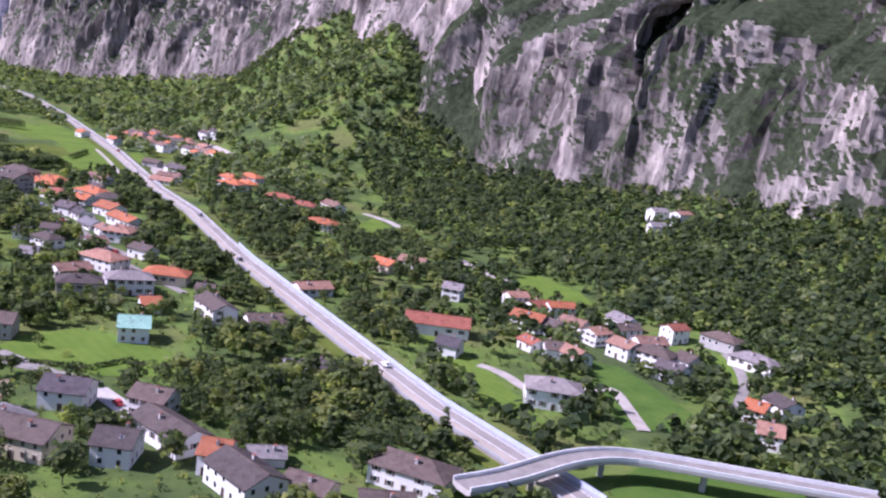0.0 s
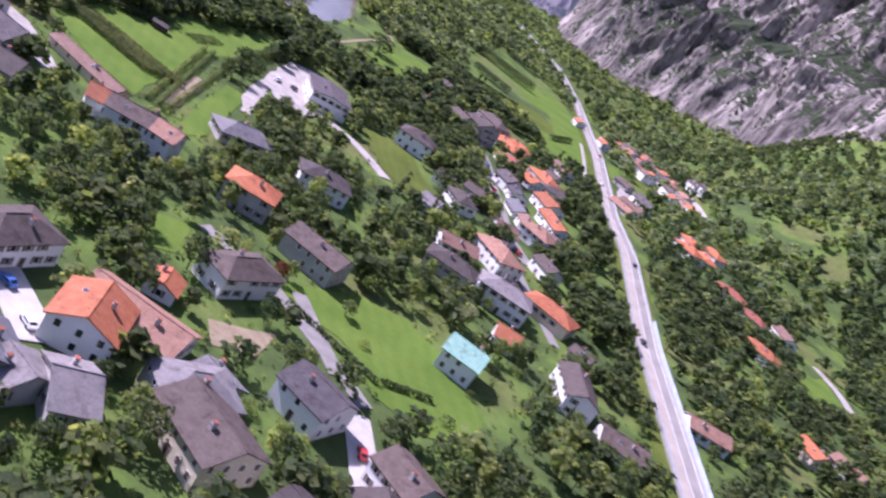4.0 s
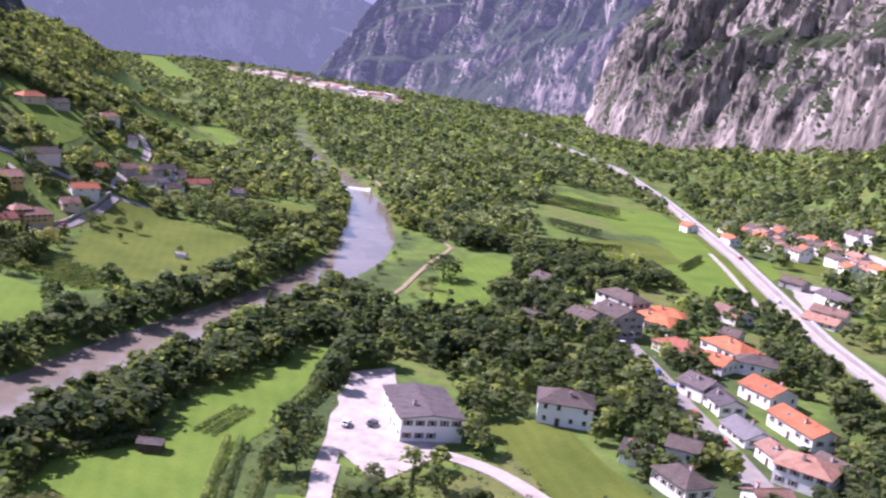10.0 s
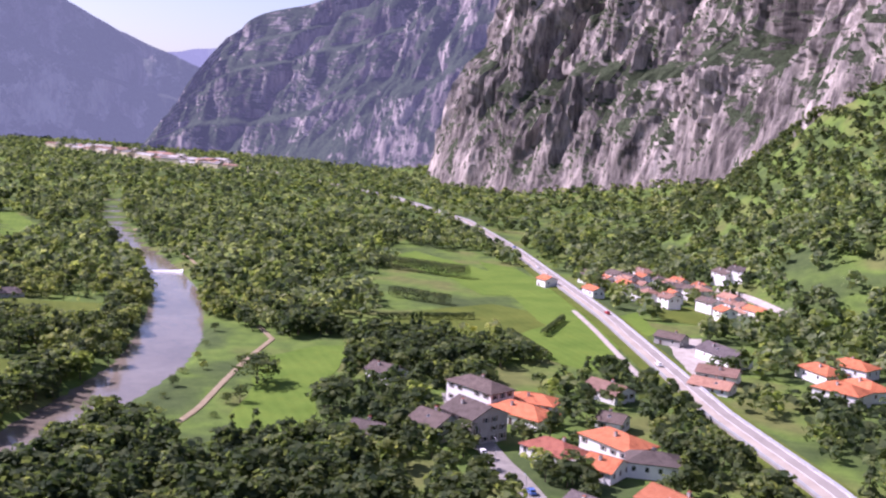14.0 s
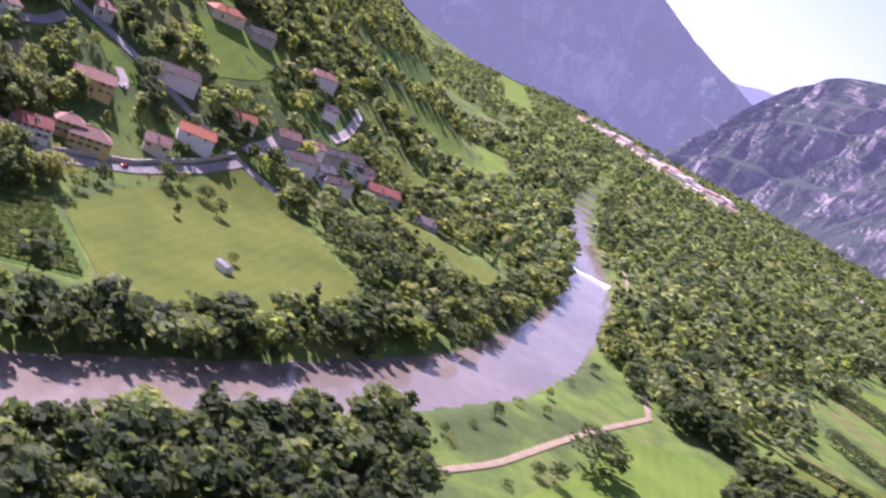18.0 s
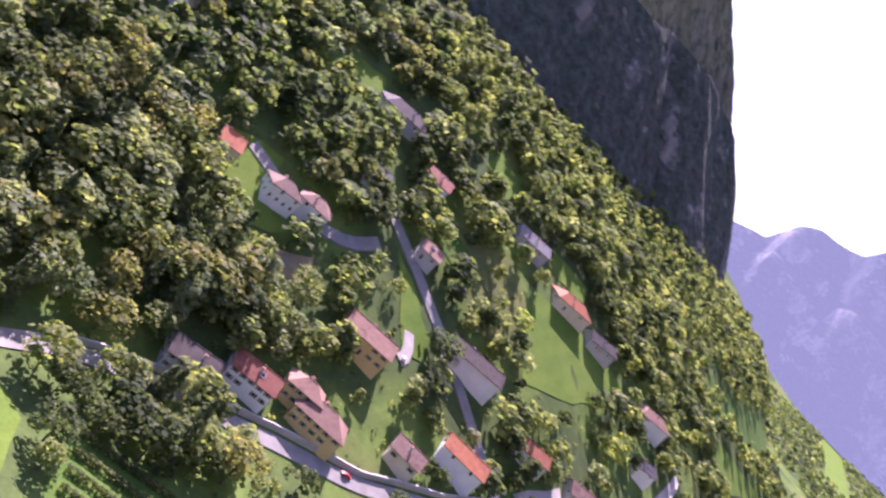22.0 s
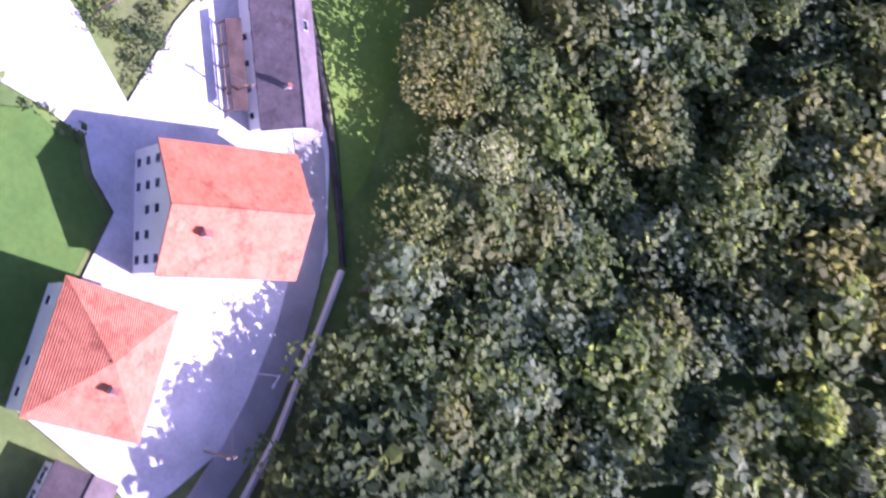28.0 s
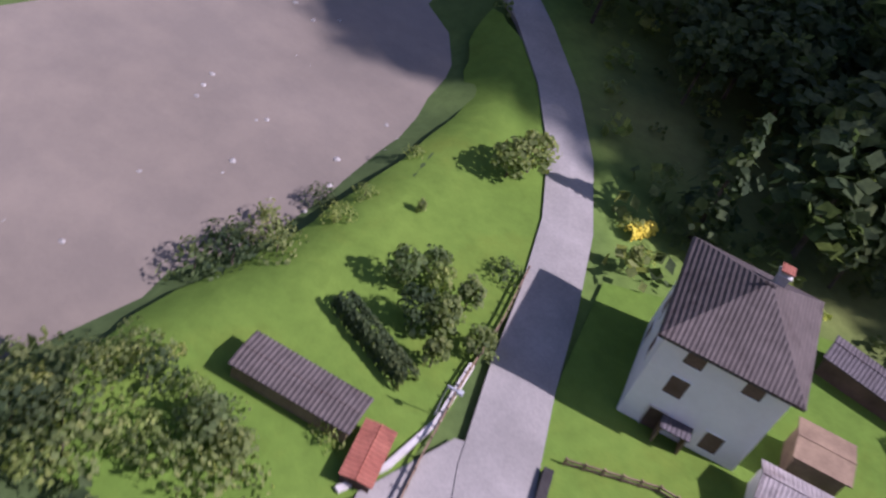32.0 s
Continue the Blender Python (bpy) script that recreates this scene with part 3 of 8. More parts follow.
cliff("mountain_west", [(-1700, 770), (-1300, 760), (-1050, 745), (-940, 730), (-860, 705), (-820, 680), (-780, 650), (-715, 595), (-675, 535), (-648, 470), (-640, 400), (-650, 250), (-690, 100)], [380, 380, 150, 64, 24, 36, 75, 85, 80, 75, 70, 70, 70], 0.8, 260, 80, MAT_ROCK_SHADE, "dark wooded mountain above the west village", 17.0, 9, 9, 120, 0)

# ---- houses ----
def prism_bm(section, x0, x1):
    """A closed outline in y, z drawn out along x."""
    n = len(section)
    vs = [(x0, y, z) for y, z in section] + [(x1, y, z) for y, z in section]
    fs = [tuple(range(n))[::-1], tuple(range(n, 2 * n))] + [(i, (i + 1) % n, n + (i + 1) % n, n + i) for i in range(n)]
    bm = poly_bm(vs, fs)
    bmesh.ops.recalc_face_normals(bm, faces=bm.faces[:])
    return bm


def boxes_mesh(name, boxes, mats):
    """One mesh of several boxes, each with its material's index."""
    verts, faces, ids = [], [], []
    for x0, y0, z0, x1, y1, z1, mi in boxes:
        o = len(verts)
        verts += [(x, y, z) for z in (z0, z1) for x, y in ((x0, y0), (x1, y0), (x1, y1), (x0, y1))]
        faces += [(o, o + 3, o + 2, o + 1), (o + 4, o + 5, o + 6, o + 7)] + [(o + i, o + (i + 1) % 4, o + 4 + (i + 1) % 4, o + 4 + i) for i in range(4)]
        ids += [mi] * 6
    me = bpy.data.meshes.new(name)
    me.from_pydata(verts, [], faces)
    for m in mats:
        me.materials.append(m)
    me.polygons.foreach_set("material_index", np.array(ids, np.int32))
    me.update()
    return me


def framed(name, w, h0, h1, rim, deep, mats):
    """A frame with a pane or panel set back in it, in one piece: half width w, from h0 to h1, standing out from the wall by deep."""
    rings = [(w + rim, h0 - rim, h1 + rim, -0.05), (w + rim, h0 - rim, h1 + rim, deep), (w, h0, h1, deep), (w, h0, h1, 0.02)]
    vs, fs, ids = [], [], []
    for a, lo, hi, y in rings:
        vs += [(-a, y, lo), (a, y, lo), (a, y, hi), (-a, y, hi)]
    for k in range(3):
        for i in range(4):
            fs.append((k * 4 + i, k * 4 + 4 + i, k * 4 + 4 + (i + 1) % 4, k * 4 + (i + 1) % 4))
            ids.append(0)
    fs.append((15, 14, 13, 12))
    ids.append(1)
    me = bpy.data.meshes.new(name)
    me.from_pydata(vs, [], fs)
    for m in mats:
        me.materials.append(m)
    me.polygons.foreach_set("material_index", np.array(ids, np.int32))
    me.update()
    return me


def stack_mesh(name, rings, mats, ids):
    """Square rings of half width and height, one on another."""
    vs, fs = [], []
    for a, z in rings:
        vs += [(-a, -a, z), (a, -a, z), (a, a, z), (-a, a, z)]
    n = len(rings)
    for k in range(n - 1):
        for i in range(4):
            fs.append((k * 4 + i, k * 4 + (i + 1) % 4, k * 4 + 4 + (i + 1) % 4, k * 4 + 4 + i))
    fs.append(tuple(range(n * 4 - 4, n * 4)))
    me = bpy.data.meshes.new(name)
    me.from_pydata(vs, [], fs)
    for m in mats:
        me.materials.append(m)
    me.polygons.foreach_set("material_index", np.array([q for q in ids for _ in range(4)] + [ids[-1]], np.int32))
    me.update()
    return me


PANE = framed("window", 0.5, -0.65, 0.65, 0.09, 0.08, [MAT_WHITE, MAT_GLASS])
SHUT = framed("window", 0.5, -0.65, 0.65, 0.07, 0.07, [MAT_WHITE, MAT_SHUTTER])
LEAF = boxes_mesh("shutter", [(-0.25, 0, -0.72, 0.25, 0.06, 0.72, 0)], [MAT_SHUTTER])
DOOR = framed("door", 0.55, 0.0, 2.05, 0.1, 0.1, [MAT_CONCRETE, MAT_DARKWOOD])
CHIMNEY = stack_mesh("chimney", [(0.34, -1.4), (0.34, 0.8), (0.44, 0.84), (0.44, 0.96), (0.26, 1.0), (0.26, 1.2), (0.42, 1.22), (0.42, 1.32)], [MAT_PLASTER_GREY, MAT_ROOF_RED], [0, 0, 0, 0, 0, 1, 1])
SKYLIGHT = stack_mesh("roof_window", [(0.5, -0.05), (0.5, 0.1), (0.4, 0.1), (0.4, 0.08)], [MAT_METAL, MAT_GLASS], [0, 0, 1])


def roof_bm(kind, L, W, wh, rise_by, over, thick):
    a, w = L / 2 + over, W / 2 + over
    drop = over * rise_by / (W / 2)
    e, r = wh - drop, wh + rise_by
    if kind == "arch":
        pts = [(w * math.cos(q), wh - 0.2 + rise_by * math.sin(q)) for q in [math.pi * k / 10 for k in range(11)]]
        return prism_bm(pts + [(y * 0.97, z - thick) for y, z in pts[::-1]], -a, a)
    if kind == "hip":
        h = max(a - w, 0.05)
        top = [(-a, -w, e), (a, -w, e), (a, w, e), (-a, w, e), (-h, 0, r), (h, 0, r)]
        low = [(x, y, z - thick) for x, y, z in top[:4]]
        bm = poly_bm(top + low, [(0, 1, 5, 4), (1, 2, 5), (2, 3, 4, 5), (3, 0, 4), (6, 7, 1, 0), (7, 8, 2, 1), (8, 9, 3, 2), (9, 6, 0, 3), (6, 9, 8, 7)])
        bmesh.ops.recalc_face_normals(bm, faces=bm.faces[:])
        return bm
    return prism_bm([(-w, e), (0, r), (w, e), (w, e - thick), (0, r - thick * 1.15), (-w, e - thick)], -a, a)


def house(x, y, ang, L, W, wh, kind, roof, wall, pitch, label, k=1.0, windows=True, chimney=1, z=None, style=None, over=None, thing="house", win=1.0):
    """k: how large its doors, windows and eaves are."""
    if any(math.hypot(x - a, y - b) < (4.4 if x < -415 else 6.5) * min(k, 1) for a, b, _ in KEEP_DISCS):
        return None
    if kind == "low":
        pitch = 0.12
    if x < -415 and y > 360:
        if wh > 7.5:
            L, W, wh = 9.0, 7.5, 7.0
        pitch *= 1.4
        k, wh, W, L = 0.68, wh * 0.58, W * 0.78, L * 0.92
    elif k == 1.0:
        wh *= 0.88
    if len(label.split()) < 4:
        label += " among the gardens"
    KEEP_DISCS.append((x, y, math.hypot(L, W) / 2))
    z0 = gz(x, y) if z is None else z
    ca, sa = math.cos(radians(ang)), math.sin(radians(ang))
    low = min(gz(x + ca * px - sa * py, y + sa * px + ca * py) for px in (-L / 2, L / 2) for py in (-W / 2, W / 2)) - z0 - 0.4
    top = tagged(empty(thing, pose(x, y, z0, 0, 0, ang)), label, thing)
    over = 0.55 * k if over is None else over
    thick = 0.22 * k
    up = pitch * W / 2
    inner = up * (1 - 0.03) - thick
    if kind in ("hip",):
        part("wall", box_bm(-L / 2, -W / 2, low, L / 2, W / 2, wh - thick * 0.5), wall, top)
    else:
        part("wall", prism_bm([(-W / 2, low), (W / 2, low), (W / 2, wh - thick), (0, wh + max(inner, 0.05)), (-W / 2, wh - thick)], -L / 2, L / 2), wall, top)
    rf = part("roof", roof_bm(kind, L, W, wh, up, over, thick), roof, top)
    bm = bmesh.new()
    span = L / 2 + over if kind != "hip" else max(L / 2 - W / 2, 0.2)
    bmesh.ops.create_cone(bm, cap_ends=True, segments=6, radius1=0.13 * k, radius2=0.13 * k, depth=span * 2, matrix=Matrix.Translation((0, 0, wh + up)) @ pose(0, 0, 0, 0, 90, 0))
    part("ridge", bm, roof, rf)
    for i in range(chimney):
        c = new("chimney", CHIMNEY)
        c.parent = top
        cx, cy = (rng.uniform(-0.3, 0.3) * L, rng.choice((-1, 1)) * W * 0.2)
        if kind == "hip":
            cx *= 0.4
        c.matrix_basis = Matrix.Translation((cx, cy, wh + up * 0.6)) @ Matrix.Diagonal((k, k, k, 1))
    if not windows:
        return top
    far = math.hypot(x + 180, y - 280) > 330
    me = style or rng.choice(("shutters", "shutters", "plain", "closed"))
    tall = 1.35 * k / 0.9
    storeys = max(1, int((wh + 0.3) / (2.7 * k)))
    front = rng.choice((-1, 1))
    for side, (length, dist) in (("n", (L, W / 2)), ("s", (L, W / 2)), ("e", (W, L / 2)), ("w", (W, L / 2))):
        turn = {"n": 0, "s": 180, "e": -90, "w": 90}[side]
        cols = max(1, min(5, int((length - 1.0 * k) / (2.7 * k))))
        if far:
            cols = min(cols, 2)
        for st in range(storeys):
            if far and st == 0 and storeys > 1:
                continue
            for c in range(cols):
                px = (c + 0.5 - cols / 2) * (length / (cols + 0.15))
                if st == 0 and c == cols // 2 and side == ("n" if front > 0 else "s"):
                    d = new("door", DOOR)
                    d.parent = top
                    d.matrix_basis = pose(0, 0, 0, 0, 0, turn) @ Matrix.Translation((px, dist, 0)) @ Matrix.Diagonal((k, k, k, 1))
                    continue
                if rng.random() < 0.12:
                    continue
                w = new("window", SHUT if me == "closed" else PANE)
                w.parent = top
                if me == "shutters" and not far:
                    for q in (-1, 1):
                        sh = new("shutter", LEAF)
                        sh.parent = w
                        sh.location = (q * 0.85, 0.0, 0.0)
                w.matrix_basis = pose(0, 0, 0, 0, 0, turn) @ Matrix.Translation((px, dist, (st + 0.58) * wh / storeys)) @ Matrix.Diagonal((k * win, k, k * win, 1))
    if rng.random() < 0.35 and kind == "gable":
        s = new("roof_window", SKYLIGHT)
        s.parent = rf
        s.matrix_basis = Matrix.Translation((rng.uniform(-0.25, 0.25) * L, -W * 0.25, wh + up * 0.5)) @ pose(0, 0, 0, math.degrees(math.atan(pitch)), 0, 0)
    return top


field("meadow", [(-413, 366), (-400, 380), (-376, 383), (-343, 357), (-333, 328), (-325, 293), (-345, 273), (-377, 309), (-380, 340)], MAT_FIELD, "bright mown meadow on the west bank", 0.12, "meadow", 6.0)
field("meadow", [(-468.4, 479.8), (-461.9, 494.4), (-435.9, 500.1), (-397.3, 498.7), (-376.7, 472.1), (-361.5, 450.3), (-353.8, 416.4), (-372.8, 413.6), (-407.8, 414.2), (-429, 432), (-445, 457)], MAT_FIELD_DRY, "yellowish hay meadow with a white shed", 0.14, "meadow", 6.0)
field("vineyard", [(-405.7, 386.4), (-407.4, 411.8), (-374, 412.8), (-365.4, 408.7), (-367.1, 391.5), (-377.7, 388.8)], MAT_FIELD_DARK, "vineyard rows on dark grass", 0.13, "vineyard", 6.0)
field("meadow", [(-497.3, 557.6), (-492.7, 568.4), (-470, 580), (-447.7, 591.3), (-428.3, 566.6), (-450.9, 551.4)], MAT_FIELD_DRY, "sloping orchard meadow below the village", 0.14, "meadow", 6.0)
field("meadow", [(-552.5, 585.6), (-580.2, 618.2), (-535.9, 629.2), (-531.1, 617.6), (-549.9, 593.4)], MAT_FIELD_DRY, "dry grass strip beside the village", 0.15, "meadow", 6.0)
field("meadow", [(-638.8, 612.9), (-660.8, 643.7), (-704.5, 719.2), (-720.1, 775.5), (-666.2, 730.6), (-637.7, 664.2), (-625, 628)], MAT_FIELD, "bright meadow between hedges", 0.16, "meadow", 6.0)
field("meadow", [(-678, 621), (-724, 681), (-1063, 967), (-918, 872), (-697, 683), (-671, 635)], MAT_FIELD_DARK, "meadow between hedges", 0.16, "meadow", 6.0)
field("meadow", [(-542.4, 476.5), (-549.9, 501.5), (-558.6, 527.1), (-556.2, 530.8), (-521.7, 501.3), (-508.8, 479.3), (-525.3, 473.0)], MAT_FIELD, "bright orchard meadow in the village", 0.18, "meadow", 6.0)
field("meadow", [(-599.6, 466.4), (-599.2, 482.3), (-589.8, 476.3), (-592.9, 463.1)], MAT_FIELD, "small terraced lawn high on the slope", 0.2, "meadow", 4.0)
field("meadow", [(-549.7, 390.3), (-554.4, 402.9), (-540, 405), (-536, 391)], MAT_FIELD, "small clearing high on the slope", 0.2, "meadow", 4.0)
field("meadow", [(-578.1, 448.8), (-570.5, 462.2), (-556.4, 453.0), (-564.4, 443.8)], MAT_FIELD, "terraced garden plot on the slope", 0.2, "meadow", 4.0)
field("meadow", [(-506.5, 428.2), (-502.1, 435.4), (-491.5, 446.2), (-484.0, 446.0), (-481.6, 440.1), (-494.0, 434.5)], MAT_FIELD, "narrow lawn beside the village road", 0.2, "meadow", 4.0)
field("garden", [(-530, 440), (-526, 452), (-516, 448), (-520, 437)], MAT_FIELD_DARK, "garden plot among the upper houses", 0.2, "garden", 4.0)
field("garden", [(-566, 480), (-570, 500), (-560, 498), (-557, 480)], MAT_FIELD, "garden plot among the upper houses", 0.2, "garden", 4.0)
field("meadow", [(-496.0, 385.0), (-497.6, 392), (-483, 392), (-482, 402), (-477.4, 398.5), (-474, 392), (-476, 378), (-488, 374)], MAT_FIELD, "bright meadow on the slope", 0.18, "meadow", 6.0)
field("meadow", [(-470, 395), (-482, 410), (-476, 411), (-465, 400)], MAT_SOIL, "bare patch of dry soil on the slope", 0.20, "meadow", 6.0)
field("meadow", [(-2301, 1950), (-2200, 1960), (-1217, 1225), (-1293, 1223)], MAT_FIELD, "meadow in the river woods", 0.18, "meadow", 6.0)
field("meadow", [(-334, 551), (-328, 580), (-318, 590), (-304, 556), (-295, 526), (-267, 485), (-280, 469), (-301, 489), (-312, 515)], MAT_FIELD, "bright meadow beside the river wood", 0.14, "meadow", 6.0)
field("meadow", [(-341, 610), (-330, 642), (-319, 666), (-278, 655), (-286, 634), (-309, 614), (-326, 603)], MAT_FIELD_DRY, "dry meadow in the valley floor", 0.13, "meadow", 6.0)
field("meadow", [(-331, 666), (-308, 709), (-263, 697), (-260, 654), (-285, 651)], MAT_FIELD_DRY, "dry meadow in the valley floor", 0.15, "meadow", 6.0)
field("meadow", [(-274, 644), (-266, 691), (-249, 675), (-222, 624), (-228, 605), (-246, 614)], MAT_FIELD, "bright green field beside the motorway", 0.17, "meadow", 6.0)
field("meadow", [(-427, 805), (-426, 859), (-347, 808), (-302, 744), (-322, 729), (-360, 770)], MAT_FIELD, "bright strip fields with hedges", 0.14, "meadow", 6.0)
field("meadow", [(-774, 800), (-762, 823), (-661, 761), (-633, 706), (-651, 696)], MAT_FIELD, "bright meadow up the valley", 0.16, "meadow", 6.0)
field("meadow", [(-246, 763), (-224, 769), (-197, 760), (-199, 725), (-226, 723)], MAT_FIELD_DRY, "dry meadow below the village", 0.16, "meadow", 6.0)
field("meadow", [(-248, 715), (-243, 737), (-222, 694), (-225, 680)], MAT_FIELD, "meadow beside the motorway", 0.16, "meadow", 6.0)
field("yard", [(-219, 688), (-203, 692), (-190, 634), (-192, 618), (-208, 656)], MAT_GRAVEL, "dusty gravel works yard", 0.20, "yard", 6.0)
field("meadow", [(-4, 331), (1, 336), (17, 319), (27, 287), (36, 265), (34, 258), (27, 263), (11, 291), (2, 307)], MAT_FIELD, "bright grass wedge along the motorway", 0.20, "meadow", 6.0)
field("meadow", [(30, 455), (44, 476), (63, 452), (68, 429), (57, 429), (42, 436)], MAT_FIELD, "bright meadow below the woods", 0.20, "meadow", 6.0)
field("meadow", [(53, 341), (66, 339), (75, 319), (83, 298), (74, 277), (58, 275), (53, 305)], MAT_FIELD_DARK, "green gardens and meadow", 0.20, "meadow", 6.0)
field("meadow", [(101, 361), (110, 367), (111, 345), (106, 330), (101, 341)], MAT_FIELD, "garden meadow", 0.20, "meadow", 6.0)
field("meadow", [(-54, 555), (-48, 586), (-32, 559), (-32, 523), (-45, 521)], MAT_FIELD, "bright clearing in the woods", 0.25, "meadow", 6.0)
field("meadow", [(50, 236), (60, 250), (77, 253), (101, 246), (104, 222), (58, 195), (42, 208)], MAT_FIELD_DARK, "green field beside the bridge", 0.20, "meadow", 6.0)
field("meadow", [(-372, 844), (-342, 832), (-234, 683), (-226, 635), (-276, 684)], MAT_FIELD, "bright fields up the valley", 0.24, "meadow", 6.0)
field("meadow", [(-217, 398), (-211, 408), (-201, 412), (-185, 399), (-170, 391), (-174, 382), (-185, 378), (-205, 387)], MAT_FIELD_DRY, "mown meadow beside the gravel drive", 0.16, "meadow", 6.0)
field("meadow", [(-226.2, 331.5), (-220.3, 336.3), (-204, 313), (-188.7, 291.4), (-186.9, 280), (-194.5, 286)], MAT_FIELD, "bright lawn beside the vegetable plots", 0.16, "meadow", 6.0)
field("meadow", [(-248, 279), (-267, 308), (-262, 329), (-275, 355), (-285, 424), (-261, 384), (-244, 336), (-226, 308), (-205, 278), (-221, 276)], MAT_FIELD, "bright vegetable garden lawns", 0.15, "meadow", 6.0)
field("garden", [(-227.1, 318.5), (-223.6, 320.6), (-201.9, 290), (-205.4, 287.2)], MAT_SOIL, "bare soil bed between the vegetable rows", 0.2, "garden", 6.0)
field("meadow", [(-127, 259), (-122, 285), (-112, 296), (-93, 293), (-87, 274), (-94, 262), (-108, 264), (-118, 260)], MAT_FIELD, "garden lawn with round shrubs", 0.16, "meadow", 6.0)
field("meadow", [(-123, 287), (-105, 292), (-80, 286), (-70, 271), (-79, 261), (-92, 257), (-110, 268)], MAT_FIELD, "garden lawn with hedges", 0.14, "meadow", 6.0)
field("meadow", [(-217, 399), (-211, 415), (-172, 388), (-168, 371), (-188, 374)], MAT_FIELD_DRY, "mown meadow", 0.15, "meadow", 6.0)
field("meadow", [(-151, 244), (-147, 252), (-136, 241), (-139, 234)], MAT_FIELD, "small bright lawn", 0.15, "meadow", 6.0)
field("garden", [(-117, 232), (-111, 246), (-106, 235), (-110, 227)], MAT_SOIL, "vegetable patch with dry soil", 0.15, "garden", 6.0)
field("yard", [(-264, 401), (-259, 415), (-233, 385), (-223, 395), (-215, 370), (-216, 351), (-231, 357), (-222, 341), (-208, 323), (-220, 333), (-243, 367)], MAT_GRAVEL, "pale gravel yard around the commercial building", 0.22, "yard", 6.0)
field("yard", [(-240, 229), (-250, 247), (-257, 260), (-237, 265), (-211, 258), (-210, 253), (-227, 255), (-231, 241)], MAT_GRAVEL, "pale gravel farmyard", 0.20, "yard", 6.0)
field("yard", [(-477, 484), (-493, 501), (-488, 504), (-477, 492)], MAT_GRAVEL, "pale paved village square", 0.22, "yard", 6.0)
ribbon("lane", [(x, y, 2.6) for x, y in [(-197, 471), (-214, 492), (-232, 509), (-244, 524), (-258, 549)]], MAT_ROAD, 0.25, "pale village street", "road")
ribbon("lane", [(x, y, 2.8) for x, y in [(-234, 515), (-208, 483), (-189, 460), (-167, 434), (-150, 413), (-133, 401)]], MAT_ROAD, 0.28, "pale village street with parked cars", "road")
ribbon("lane", [(x, y, 2.4) for x, y in [(-224, 362), (-219, 374), (-201, 376), (-180, 368)]], MAT_GRAVEL, 0.30, "pale gravel drive", "road")
ribbon("lane", [(x, y, 1.6) for x, y in [(-208, 324), (-219, 337), (-228, 351)]], MAT_GRAVEL, 0.30, "pale gravel path", "road")
ribbon("lane", [(x, y, 1.0) for x, y in [(-244, 196), (-253.5, 225), (-258.5, 242), (-269.5, 274), (-279.5, 309)]], MAT_SOIL, 0.30, "pale riverside track", "road")
ribbon("lane", [(x, y, 2.0) for x, y in [(-147, 256), (-138, 257), (-128, 260), (-118, 257), (-103, 255), (-89, 251)]], MAT_ROAD, 0.24, "narrow lane through the village", "road")
ribbon("lane", [(x, y, 1.8) for x, y in [(-235, 514), (-206, 476), (-174, 441), (-148, 405), (-136, 393), (-112, 370), (-96, 355)]], MAT_ROAD, 0.24, "narrow village street", "road")
ribbon("lane", [(x, y, 3.5) for x, y in [(-141, 199), (-130, 197), (-118, 195), (-114, 193)]], MAT_CONCRETE, 0.24, "pale concrete drive", "road")
ribbon("lane", [(x, y, 3.0) for x, y in [(-88, 247), (-75, 235), (-65, 224)]], MAT_CONCRETE, 0.24, "pale paved courtyard", "road")
ribbon("lane", [(x, y, 2.0) for x, y in [(-123, 265), (-106, 256), (-98, 252)]], MAT_ROAD, 0.26, "narrow lane", "road")
ribbon("lane", [(x, y, 1.0) for x, y in [(-307, 469), (-312, 489), (-324, 516), (-336, 545), (-348, 579)]], MAT_SOIL, 0.26, "sandy field track by the river", "road")
ribbon("lane", [(x, y, 1.0) for x, y in [(-348, 579), (-387, 614), (-441, 664), (-508, 725), (-601, 798), (-648, 820)]], MAT_SOIL, 0.26, "pale riverside track", "road")
ribbon("lane", [(x, y, 1.2) for x, y in [(-207, 603), (-226, 639), (-246, 677), (-269, 718)]], MAT_GRAVEL, 0.50, "sandy track beside the motorway", "road")
ribbon("lane", [(x, y, 1.75) for x, y in [(-419, 377), (-423, 383), (-428, 393), (-432, 407), (-437, 420), (-443, 440), (-456, 464), (-469, 482)]], MAT_ROAD, 0.30, "village road along a retaining wall", "road")
ribbon("lane", [(x, y, 1.75) for x, y in [(-460, 499), (-469, 482), (-475, 475), (-483, 465), (-492, 455), (-499, 444), (-506, 436), (-513, 422), (-518, 417)]], MAT_ROAD, 0.32, "village road climbing the slope", "road")
ribbon("lane", [(x, y, 1.8) for x, y in [(-502, 423), (-492, 415), (-489, 404), (-491, 392), (-493, 384)]], MAT_ROAD, 0.30, "narrow lane to the upper houses", "road")
ribbon("lane", [(x, y, 2.0) for x, y in [(-523, 542), (-536, 555), (-570, 578), (-584, 581), (-582, 574)]], MAT_GRAVEL, 0.30, "pale lane curving above the village", "road")
ribbon("lane", [(x, y, 1.6) for x, y in [(-488, 440), (-479, 444), (-479, 440)]], MAT_GRAVEL, 0.30, "drive beside the yellow house", "road")
ribbon("lane", [(x, y, 2.4) for x, y in [(-55, 598), (-38, 581), (-21, 546), (-12, 508)]], MAT_GRAVEL, 0.35, "pale gravel road below the cliffs", "road")
ribbon("lane", [(x, y, 2.2) for x, y in [(6, 494), (20, 466), (33, 457)]], MAT_GRAVEL, 0.35, "pale lane below the woods", "road")
